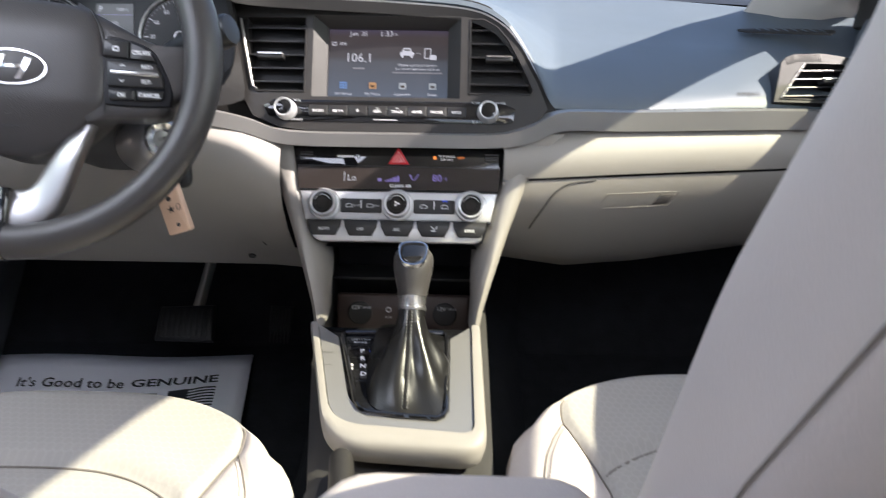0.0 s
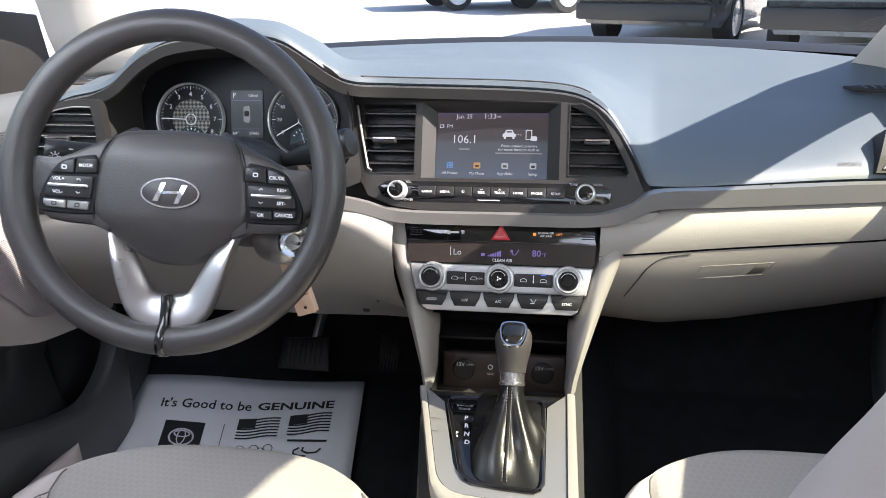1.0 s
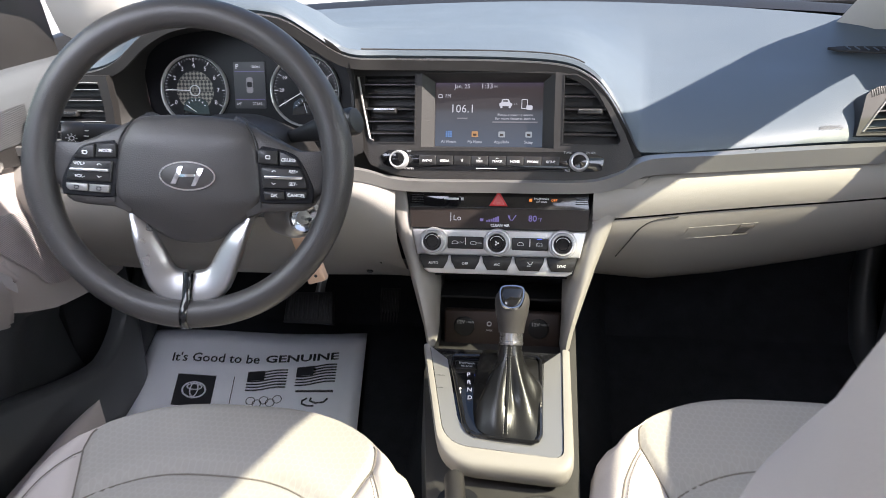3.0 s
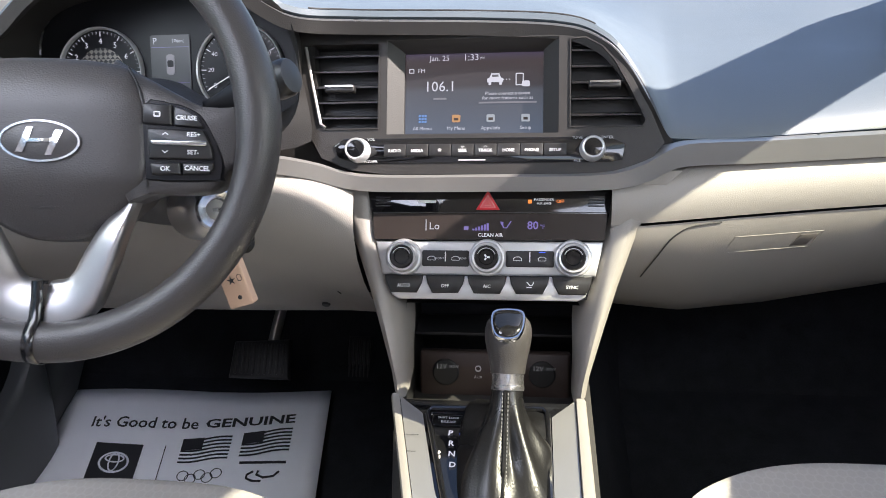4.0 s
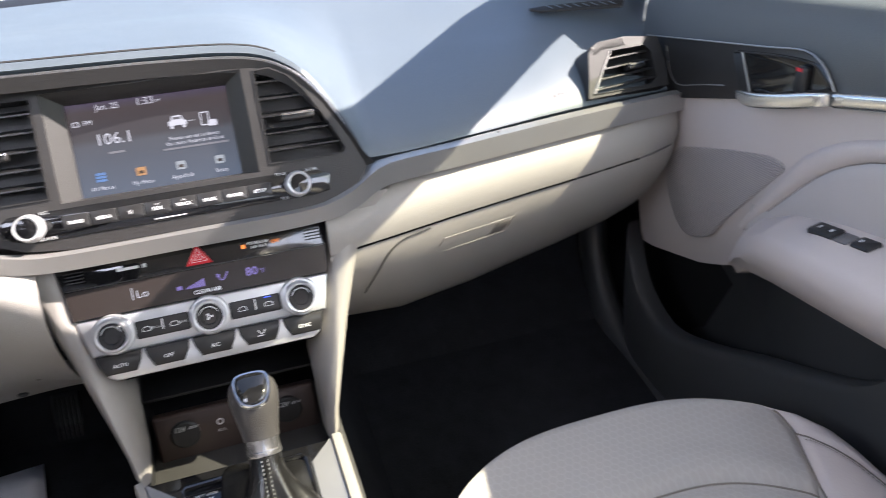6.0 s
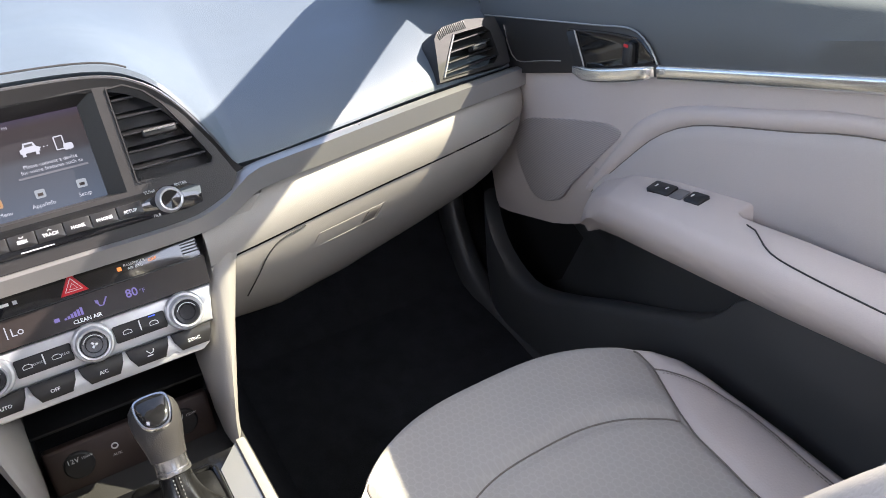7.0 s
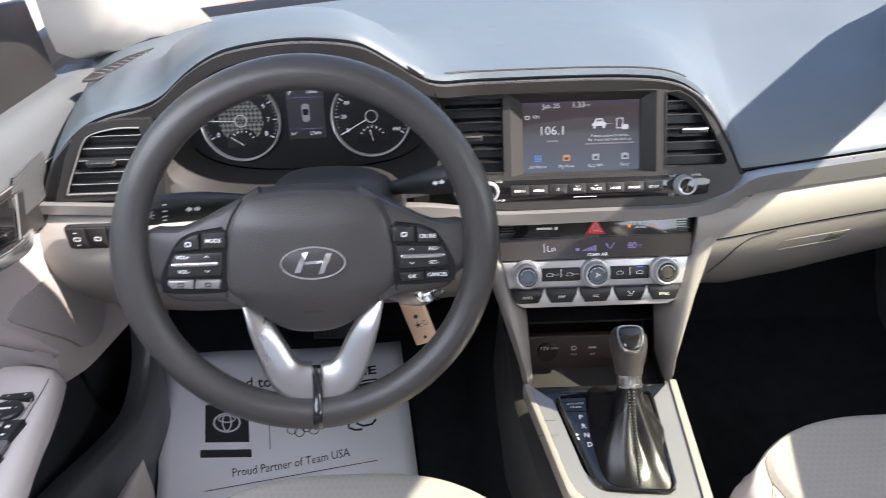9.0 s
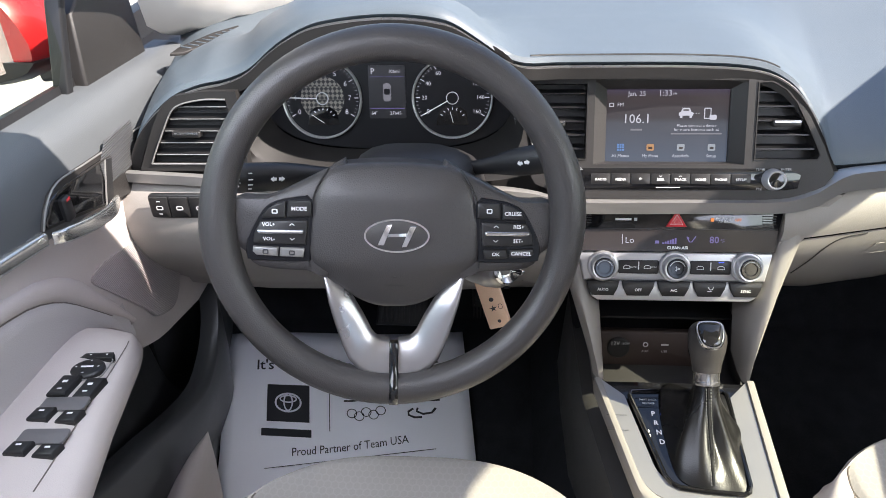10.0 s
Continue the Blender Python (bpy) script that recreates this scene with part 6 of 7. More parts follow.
# ---- seats ----
def seat(name, cx, front, label, deep=0.11, spine=((0, 0.37), (0.25, 0.31), (0.5, 0.22), (0.65, 0.158), (0.82, 0.118), (1, 0.06)), widths=((0, 0.205), (0.25, 0.225), (0.5, 0.226), (0.75, 0.216), (0.88, 0.2), (0.95, 0.165), (1, 0.11))):
    s = thing(name, (cx, front - 0.25, 0.3), label, "car seat", "front seats")

    def edge(v):
        """Where the middle meets the bolsters."""
        return curve(v, ((0, 0.9), (0.12, 0.84), (0.28, 0.735), (0.4, 0.655), (0.56, 0.62), (1, 0.62)))

    def seam_v(u):
        return 0.24 + 0.11 * min(abs(u) / 0.66, 1.0) ** 3

    def top(u, v):
        """The cushion: u across from -1 to 1, v from the front edge 0 to the back 1."""
        x = cx + u * curve(v, ((0, 0.205), (0.06, 0.226), (0.15, 0.24), (0.5, 0.25), (1, 0.25)))
        y = front - 0.5 * v - 0.075 * abs(u) ** 3.0 * (1 - min(v * 3, 1))
        b = edge(v)
        z = 0.602 - 0.055 * v + 0.012 * (abs(u) ** 6) * min(v * 4, 1) + 0.006 * math.sin(math.pi * min(max((abs(u) - b) / (1 - b), 0), 1)) * min(v * 3, 1)
        z -= 0.006 * math.exp(-((abs(u) - b) / 0.025) ** 2) * min(v / 0.12, 1)
        z -= 0.003 * math.exp(-((abs(u) - stitch(v)) / 0.02) ** 2) * min(max((v - 0.14) / 0.05, 0), 1)
        if abs(u) < b:
            z -= 0.006 * math.exp(-((v - seam_v(u)) / 0.02) ** 2) - 0.003 * math.exp(-((v - seam_v(u) + 0.06) / 0.05) ** 2)
        return Vector((x, y, z - 0.016 * max(0, (abs(u) - 0.86) / 0.14) ** 3))

    def stitch(v):
        """The sewn line along the bolster."""
        return curve(v, ((0.15, 0.82), (0.19, 0.84), (0.24, 0.87), (0.31, 0.9), (0.43, 0.93), (0.6, 0.905), (1, 0.88)))
    vs = np.concatenate([np.linspace(0, 0.14, 8), np.linspace(0.155, 0.5, 32), np.linspace(0.54, 1, 10)])

    def nosed(rows):
        nose = []
        for dy, dz in ((-0.07, -0.22), (-0.02, -0.15), (0.008, -0.085), (0.013, -0.05), (0.012, -0.026), (0.007, -0.009)):
            nose.append([Vector((p.x, p.y + dy, p.z + dz)) for p in rows[0]])
        return nose + rows
    across = np.concatenate([np.linspace(-1, -0.9, 7), np.linspace(-0.86, 0.86, 25), np.linspace(0.9, 1, 7)])
    part("cushion", loft(nosed([[top(a * edge(v), v) for a in across] for v in vs])), SEATCLOTH, s, "beige honeycomb cloth cushion", 70)
    for d in (-1, 1):
        full = []
        for v in vs:
            b = edge(v)
            r = [top(d * (b + (1 - b) * a), v) for a in np.linspace(0, 1, 22)]
            e = r[-1]
            full.append(r + [e + Vector((d * 0.012, 0, -0.012)), e + Vector((d * 0.018, 0, -0.04)), e + Vector((d * 0.014, 0, -0.12)), e + Vector((0, 0, -0.22))])
        part("side_bolster", loft(nosed(full)), SEATHIDE, s, "smooth beige vinyl side bolster", 70)
        line = [top(d * stitch(v), v) + Vector((0, 0, 0.0004)) for v in np.linspace(0.15, 0.95, 50)]
        part("stitched_seam", sweep(line, circle(0.001, 6)), SEAM, s, "stitched bolster seam")
        bm = bmesh.new()
        line = [top(d * (stitch(v) - 0.022), v) + Vector((0, 0, 0.0004)) for v in np.linspace(0.19, 0.95, 140)]
        for a, b in zip(line[::2], line[1::2]):
            sweep([a, b], circle(0.0006, 4), bm=bm)
        part("stitching", bm, SEAM, s, "fine stitching")
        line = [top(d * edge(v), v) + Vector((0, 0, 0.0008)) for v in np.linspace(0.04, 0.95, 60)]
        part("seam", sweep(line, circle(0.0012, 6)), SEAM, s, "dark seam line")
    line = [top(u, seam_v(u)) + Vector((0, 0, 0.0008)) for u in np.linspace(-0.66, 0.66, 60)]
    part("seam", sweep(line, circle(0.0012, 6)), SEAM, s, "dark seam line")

    def back(t, a):
        y, z = curve(t, spine), 0.56 + 0.68 * t
        w = curve(t, widths)
        c, q = math.cos(a), math.sin(a)
        r = (abs(c) ** 3.0 + abs(q) ** 3.0) ** (-1 / 3.0)
        depth = (deep * (1 - 0.3 * t) if q > 0 else 0.055) * q * r
        hollow = 0.03 * max(0, 1 - (abs(c) / 0.75) ** 3) if q > 0 else 0
        wing = 0.06 * math.exp(-((abs(c) - 0.62) / 0.2) ** 2) * math.sin(math.pi * t ** 1.3) if q > 0 else 0
        return Vector((cx + w * c * r, y + depth - hollow + wing, z + 0.4 * depth))
    rows = [[back(t, a) for a in np.linspace(0, 2 * math.pi, 97)[:-1]] for t in np.linspace(0, 1, 36)]
    rows.append([back(1, a).lerp(back(1, math.pi / 2).lerp(back(1, -math.pi / 2), 0.5), 0.6) + Vector((0, 0, 0.012)) for a in np.linspace(0, 2 * math.pi, 97)[:-1]])
    part("backrest", loft(rows, False, True, True), SEATHIDE, s, "beige vinyl backrest", 70)
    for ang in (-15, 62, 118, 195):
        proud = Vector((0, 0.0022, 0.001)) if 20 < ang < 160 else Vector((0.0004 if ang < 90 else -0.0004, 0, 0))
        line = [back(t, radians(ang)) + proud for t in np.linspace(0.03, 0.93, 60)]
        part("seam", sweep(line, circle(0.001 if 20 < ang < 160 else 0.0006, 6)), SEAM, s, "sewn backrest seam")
        if not 20 < ang < 160:
            continue
        bm = bmesh.new()
        line = [back(t, radians(ang + (3 if ang > 90 else -3))) + proud for t in np.linspace(0.03, 0.93, 200)]
        for a, b in zip(line[::2], line[1::2]):
            sweep([a, b], circle(0.0006, 4), bm=bm)
        part("stitching", bm, SEAM, s, "fine stitching")
    part("base", block(0.4, 0.42, 0.1, pose(cx, front - 0.3, 0.345), 0.02), BLACK, s, "black seat base")
    return s


seat("driver_seat", -0.335, 0.755, "beige cloth and vinyl driver seat, partly in sun", 0.09, ((0, 0.34), (0.29, 0.21), (0.42, 0.13), (0.5, 0.075), (0.62, 0.0), (0.72, -0.005), (0.8, 0.005), (0.88, 0.047), (1, 0.0)), ((0, 0.22), (0.2, 0.29), (0.35, 0.315), (0.5, 0.31), (0.62, 0.28), (0.75, 0.255), (0.85, 0.262), (0.93, 0.24), (0.97, 0.21), (1, 0.14)))
seat("passenger_seat", 0.395, 0.83, "beige cloth and vinyl passenger seat, partly in sun")


# ---- doors ----
def grille(name, colour):
    """Fine pressed ribs, with the shade of their grooves mixed into the colour."""
    g = leather(name, colour, 0.65, 520)
    n, l = g.node_tree.nodes, g.node_tree.links
    w, c, b = n.new("ShaderNodeTexWave"), n.new("ShaderNodeTexCoord"), n.new("ShaderNodeBump")
    w.bands_direction, w.inputs["Scale"].default_value = "Z", 110.0
    b.inputs["Strength"].default_value, b.inputs["Distance"].default_value = 1.0, 0.002
    shade, base = n.new("ShaderNodeMix"), n["Principled BSDF"].inputs["Base Color"].links[0].from_socket
    shade.data_type, shade.blend_type, shade.inputs["Factor"].default_value = "RGBA", "MULTIPLY", 0.2
    l.new(base, shade.inputs["A"]), l.new(w.outputs["Color"], shade.inputs["B"]), l.new(shade.outputs["Result"], n["Principled BSDF"].inputs["Base Color"])
    l.new(c.outputs["Object"], w.inputs["Vector"]), l.new(w.outputs["Fac"], b.inputs["Height"]), l.new(b.outputs["Normal"], n["Principled BSDF"].inputs["Normal"])
    return g


GRILLE = grille("ribbed speaker grille", (0.52, 0.475, 0.46))
INSERT = leather("grey beige door insert", (0.42, 0.395, 0.39), 0.6, 420)
WELL = material("grey satin switch well", (0.13, 0.125, 0.13), 0.4, vary=0.05)
GRILLE_DARK = grille("dark ribbed grille", (0.07, 0.073, 0.077))
DOORBLACK = leather("black door plastic", (0.055, 0.057, 0.061), 0.34, 520, 0.2)
STRIP = material("bright satin strip", (0.75, 0.74, 0.7), 0.22, 0.85, vary=0.03)
DARKLINING = leather("charcoal door lining", (0.085, 0.092, 0.098), 0.55, 420)


def door(name, s, a0, off, label, wide=0.0):
    d = thing(name, (MID + s * a0, 0.5, 0.3), label, "car door", "front doors", "structure")

    def X(a):
        return MID + s * (a0 - 0.70 + a)

    def face(a=0.69):
        """A pose on the lining: x is the world's y, y its z, z towards the cabin."""
        return Matrix(((0, 0, -s, X(a)), (1, 0, 0, off), (0, 1, 0, 0), (0, 0, 0, 1)))

    def line_z(y):
        return 0.868 + 0.185 * (1.13 - (y - off))

    def sill_z(y):
        return 1.02 + 0.06 * (1.0 - (y - off))
    ys = np.linspace(1.22, -0.1, 45)
    def low_z(y):
        return curve(y - off, ((0.9, 0.70), (0.96, 0.67), (1.0, 0.648), (1.06, 0.622), (1.2, 0.59)))
    rows = [[(X(0.712), y, low_z(y)), (X(0.706), y, low_z(y) + 0.02), (X(0.698), y, low_z(y) * 0.5 + 0.375), (X(0.692), y, 0.78), (X(0.690), y, 0.86), (X(0.692), y, line_z(y) + 0.004)] for y in ys]
    part("lining", loft(rows), DOORBEIGE, d, "beige lower door lining", 50)
    rows = [[(X(0.691), y, line_z(y) + 0.002), (X(0.685), y, line_z(y) + 0.01), (X(0.684), y, line_z(y) + 0.05), (X(0.688), y, sill_z(y) - 0.03), (X(0.698), y, sill_z(y) - 0.006), (X(0.712), y, sill_z(y)), (X(0.74), y, sill_z(y) + 0.002), (X(0.75), y, sill_z(y) - 0.02)] for y in ys]
    part("upper_lining", loft(rows), DARKLINING, d, "charcoal upper door lining", 50)
    part("window_seal", sweep([(X(0.745), y, sill_z(y) + 0.004) for y in ys[3:]], [(-0.006, -0.008), (0.006, -0.008), (0.004, 0.008), (-0.004, 0.008)]), BLACK, d, "black window seal")
    # lower pocket, hollow behind a lip
    def out(y):
        return 0.10 * min(max((y - 0.85) / 0.35, 0), 1)
    rows = [[(X(0.72 + out(y)), y, 0.30), (X(0.735 + out(y)), y, 0.38), (X(0.755 + out(y)), y, 0.52), (X(0.74 + 0.6 * out(y)), y, 0.62), (X(0.712), y, low_z(y) + 0.004)] for y in ys]
    part("pocket", loft(rows), DOORBLACK, d, "black lower door lining", 50)
    lip = spline([(X(0.71), 1.262 + off, 0.60), (X(0.705), 1.25 + off, 0.555), (X(0.70), 1.215 + off, 0.508), (X(0.70), 1.165 + off, 0.473), (X(0.70), 1.112 + off, 0.463), (X(0.70), 1.02 + off, 0.492), (X(0.70), 0.927 + off, 0.532), (X(0.70), 0.84 + off, 0.566), (X(0.70), 0.765 + off, 0.60), (X(0.702), 0.722 + off, 0.632), (X(0.704), 0.69 + off, 0.672), (X(0.704), 0.62 + off, 0.70), (X(0.704), 0.4 + off, 0.715), (X(0.704), 0.1, 0.72), (X(0.704), -0.08, 0.72)], 60)
    rows = [[p + Vector((s * 0.03, 0, 0.004)), p + Vector((s * 0.008, 0, 0.008)), p + Vector((-s * 0.002, 0, 0.004)), p + Vector((-s * 0.004, 0, -0.008)), Vector((p.x - s * 0.002, p.y, 0.42 + 0.3 * (p.z - 0.5))), Vector((p.x + s * 0.01, p.y, 0.30))] for p in lip]
    part("door_bin", loft(rows), DOORBLACK, d, "black map bin with a rounded lip", 60)
    # painted outer skin, out of view, added to keep sun from leaking between the linings
    rows = [[(X(0.87), y, 0.25), (X(0.885), y, 0.6), (X(0.84), y, 0.93), (X(0.752), y, sill_z(y) - 0.012)] for y in ys]
    part("outer_skin", loft(rows), RED, d, "red painted outer door skin", 60)
    # armrest: a ledge with a rounded edge, its front running down to a point, with a pull scooped out on the passenger side
    LEDGE = ((0.965, 0.690, 0.684, 0.684, 0.672), (0.955, 0.712, 0.674, 0.700, 0.664), (0.94, 0.742, 0.664, 0.72, 0.674), (0.92, 0.762, 0.652, 0.738, 0.686), (0.87, 0.786, 0.634, 0.767, 0.697), (0.80, 0.803, 0.617, 0.786, 0.707), (0.70, 0.815, 0.605, 0.798, 0.717), (0.60, 0.822, 0.601, 0.806, 0.724), (0.45, 0.825, 0.60, 0.81, 0.736), (0.10, 0.827, 0.60, 0.812, 0.74), (-0.2, 0.827, 0.60, 0.812, 0.74))
    if s < 0:
        LEDGE = ((0.918, 0.695, 0.686, 0.690, 0.672), (0.909, 0.725, 0.676, 0.715, 0.676), (0.896, 0.757, 0.660, 0.748, 0.683), (0.879, 0.780, 0.645, 0.772, 0.692), (0.858, 0.797, 0.634, 0.790, 0.70), (0.836, 0.806, 0.624, 0.800, 0.706), (0.80, 0.812, 0.614, 0.806, 0.71), (0.70, 0.818, 0.596, 0.812, 0.717), (0.60, 0.823, 0.574, 0.817, 0.724), (0.45, 0.827, 0.562, 0.82, 0.736), (0.10, 0.827, 0.56, 0.82, 0.74), (-0.2, 0.827, 0.56, 0.82, 0.74))

    def ledge(q):
        """Height at the lining, the edge's place and height, and the underside's height."""
        t = tuple(reversed(LEDGE))
        z_in, a, z, low = [curve(q, [(r[0], r[k]) for r in t]) for k in (1, 2, 3, 4)]
        return z_in, a - wide * min(max((0.94 - q) / 0.12, 0), 1), z, low

    def arm_top(q, f):
        """A place on the ledge: f from the lining (0) to its edge (1)."""
        z_in, a, z, low = ledge(q)
        return Vector((X(0.691 + (a - 0.691) * f), q + off, z_in + (z - z_in) * f + 0.004 * math.sin(math.pi * f)))
    rows = []
    for q in np.concatenate([np.linspace(LEDGE[0][0], 0.84, 22), np.linspace(0.83, 0.70, 8), np.linspace(0.692, 0.676, 6), np.linspace(0.66, 0.40, 18), np.linspace(0.36, -0.05 - off, 6)]):
        z_in, a, z, low = ledge(q)
        n = max(0.0, min((0.686 - q) / 0.007, 1.0)) * (1 - max(0.0, min((0.60 - q) / 0.2, 1.0)) ** 1.3) if s > 0 else 0.0
        row = [arm_top(q, f) for f in (0.0, 0.12, 0.22, 0.27, 0.31, 0.36, 0.5, 0.7, 0.86, 0.94)]
        for k, drop in enumerate((0.055, 0.058, 0.056, 0.05, 0.03, 0.004)):
            row[k].z -= drop * n
        r = min(0.014, (z - low) * 0.3)
        row += [Vector((X(a + 0.0006), q + off, z - 0.25 * r)), Vector((X(a - 0.004), q + off, z - r)), Vector((X(a - 0.004), q + off, z - 1.8 * r)), Vector((X(a * 0.8 + 0.2 * 0.69), q + off, low + 0.35 * (z - low))), Vector((X(a * 0.55 + 0.45 * 0.69), q + off, low + 0.006)), Vector((X(a * 0.4 + 0.6 * 0.69), q + off, low)), Vector((X(0.70), q + off, low - 0.004))]
        rows.append(row)
    arm_part = part("armrest", loft(rows, False, True, True), DOORBEIGE, d, "beige door armrest", 50)
    # insert above the armrest with its seam
    seam = spline([(0.955, 0.728, 0), (0.933, 0.754, 0), (0.89, 0.80, 0), (0.843, 0.846, 0), (0.797, 0.874, 0), (0.746, 0.890, 0), (0.66, 0.909, 0), (0.563, 0.930, 0), (0.35, 0.945, 0), (0.0 - off, 0.955, 0)], 40)
    bm, roll = bmesh.new(), bmesh.new()
    loft([[face(0.69) @ Vector((q.x + dx, q.y + dy, h)) for dx, dy, h in ((0.0, 0.0, 0.0012), (-0.002, -0.005, 0.0048), (-0.006, -0.016, 0.0062))] + [face(0.69) @ Vector((q.x - 0.008, q.y * 0.5 + 0.375, 0.0052)), face(0.69) @ Vector((q.x - 0.008, 0.77, 0.003))] for q in seam], bm=bm)
    part("insert", bm, INSERT, d, "grey beige padded door insert", 60)
    loft([[face(0.69) @ Vector((q.x + dx * g, q.y + dy * g, h)) for dx, dy, h in ((0.018, 0.012, -0.001), (0.0165, 0.0115, 0.0032), (0.012, 0.009, 0.0062), (0.006, 0.005, 0.0066), (0.002, 0.002, 0.004), (0.0, 0.0, 0.0))] for q in seam for g in (1.4 * min(1.0, 0.35 + 0.65 * (0.955 - q.x) / 0.1),)], bm=roll)
    part("insert_roll", roll, DOORBEIGE, d, "rolled edge round the insert", 70)
    part("insert_seam", sweep([face(0.69) @ Vector((q.x, q.y, 0.0012)) for q in seam], circle(0.0008, 6)), SEAM, d)
    # handle: bowl, frame, lever and bright strip
    panel = [(1.205, 0.868), (1.2, 0.94), (1.063, 0.956), (0.95, 0.969), (0.892, 0.976), (0.868, 0.970), (0.853, 0.959), (0.84, 0.942), (0.985, 0.898), (1.163, 0.856)]
    bowl = [(1.004, 0.952), (0.986, 0.957), (0.928, 0.964), (0.876, 0.966), (0.858, 0.957), (0.847, 0.943), (0.9, 0.927), (0.969, 0.905), (0.983, 0.902), (0.993, 0.93)]
    grip = [(0.978, 0.907, 0.002), (0.94, 0.911, 0.012), (0.89, 0.922, 0.014), (0.845, 0.934, 0.009), (0.836, 0.936, 0.002)]
    part("handle_panel", slab(panel, 0.004, face(0.684), 0.0015), CHARCOAL, d, "charcoal handle panel")
    part("panel_edge", sweep(spline([face(0.684) @ Vector((*q, 0.004)) for q in panel[1:8]], 30), circle(0.0011, 6)), SATIN, d, "thin satin edge of the handle panel")
    mid = Vector((sum(q[0] for q in bowl) / len(bowl), sum(q[1] for q in bowl) / len(bowl), 0))
    dish = smooth(bowl, 3)
    rows = [[face(0.684) @ (mid + (Vector((*q, 0)) - mid) * k + Vector((0, 0, h))) for q in dish] for k, h in ((1.03, 0.004), (1.0, 0.0052), (0.95, 0.005), (0.9, 0.0046), (0.5, 0.0044), (0.02, 0.0044))]
    bl = part("handle_bowl", loft(rows, False, True, True), PIANO, d, "dark handle bowl", 40)
    part("bowl_rim", frame_of(dish, 0.0018, 0.0014, face(0.684) @ Matrix.Translation((0, 0, 0.0048))), CHARCOAL, bl)
    part("handle_recess", slab([(1.004, 0.951), (0.988, 0.955), (0.964, 0.905), (0.98, 0.9)][::-1], 0.0014, face(0.684) @ Matrix.Translation((0, 0, 0.005)), 0.0003), BLACK, bl, "black finger recess")
    part("recess_edge", sweep([face(0.684) @ Vector((*q, 0.0066)) for q in ((0.987, 0.956), (0.963, 0.906))], circle(0.0012, 6)), SATIN, bl, "satin recess edge")
    if s > 0:
        part("cover_rim", sweep(spline([face(0.684) @ Vector((*q, 0.0044)) for q in ((1.149, 0.934), (1.142, 0.912), (1.129, 0.893), (1.11, 0.887), (1.06, 0.899), (1.017, 0.908))], 14), circle(0.0009, 6)), SATIN, d)
    part("door_pull", sweep(spline([face(0.672) @ Vector(q) for q in grip], 20), rounded(0.008, 0.0175, 0.0035), scale=[0.6, 0.75, 0.88, 0.96] + [1.0] * 14 + [0.95, 0.9, 0.8]), STRIP, d, "satin chrome door pull")
    lockm = face(0.678) @ Matrix.Translation((0.885, 0.945, 0.0))
    part("lock_button", slab(rounded(0.016, 0.03, 0.004), 0.014, lockm, 0.003, back=-0.008), BLACK, d, "black lock button")
    part("lock_mark", bar(0.0, 0.012, 0.008, 0.004, lockm, 0.0066), HAZARD, d, "red lock mark")
    part("bright_strip", sweep([face(0.683) @ Vector((q, line_z(q + off) + 0.0105, 0.0)) for q in np.linspace(0.838, 0.0, 14)], rounded(0.012, 0.0175, 0.005)), STRIP, d, "satin chrome waist strip")
    # speaker grilles
    part("speaker_grille", slab(smooth([(1.135, 0.73), (1.121, 0.787), (1.05, 0.812), (0.963, 0.833), (0.922, 0.839), (0.904, 0.831), (0.93, 0.80), (1.001, 0.721), (1.03, 0.685), (1.09, 0.67)], 4), 0.0045, face(0.6935), 0.0015), GRILLE, d, "beige ribbed speaker grille")
    if s < 0:
        part("tweeter_grille", slab([(1.068, 0.917), (1.073, 0.972), (1.0, 0.975), (0.978, 0.955), (0.977, 0.924)][::-1], 0.0015, face(0.6795), 0.001), GRILLE_DARK, d, "ribbed tweeter grille")

        def on_arm(x, y, lift=0.0):
            """A pose on the ledge at the world's x and y."""
            z_in, a, z, low = ledge(y - off)
            p, q = arm_top(y - off, 0.0), arm_top(y - off, 1.0)
            f = (x - p.x) / (q.x - p.x)
            h = arm_top(y - off, f)
            up = arm_top(y - off + 0.01, f) - h
            return Matrix.Translation((x, y, h.z + lift)) @ Matrix.Rotation(-(q.z - p.z) / (p.x - q.x), 4, "Y") @ Matrix.Rotation(math.atan2(up.z, 0.01), 4, "X")
        m = on_arm(-0.668, 0.6905)
        sw = part("switch", slab([(-0.02, -0.005), (-0.017, 0.0045), (0.0155, 0.0055), (0.02, -0.0035), (0.0195, -0.0065)], 0.006, m, 0.0015, back=-0.003), BLACK, arm_part, "black mirror side switch")
        for x in (-0.008, 0.011):
            part("switch_icon", bar(x, 0, 0.0022, 0.0018, m, 0.0034), WHITE, sw)
        m = on_arm(-0.669, 0.668)
        part("switch_plate", frame_of(rounded(0.046, 0.038, 0.008), 0.0012, 0.0012, m), SATIN, arm_part, "thin rim round the mirror switch")
        sw = part("switch", slab([(0.0185 * math.cos(a), 0.016 * math.sin(a)) for a in np.linspace(0, 2 * math.pi, 33)[:-1]], 0.006, m, 0.002, back=-0.003), BLACK, arm_part, "black round mirror switch")
        part("switch_icon", bar(0, 0.001, 0.014, 0.0028, m, 0.0034), WHITE, sw)
        for a in range(4):
            part("switch_icon", bar(0.0125 * math.cos(a * math.pi / 2), 0.001 + 0.0105 * math.sin(a * math.pi / 2), 0.0018, 0.0018, m, 0.0034), GREYWHITE, sw)
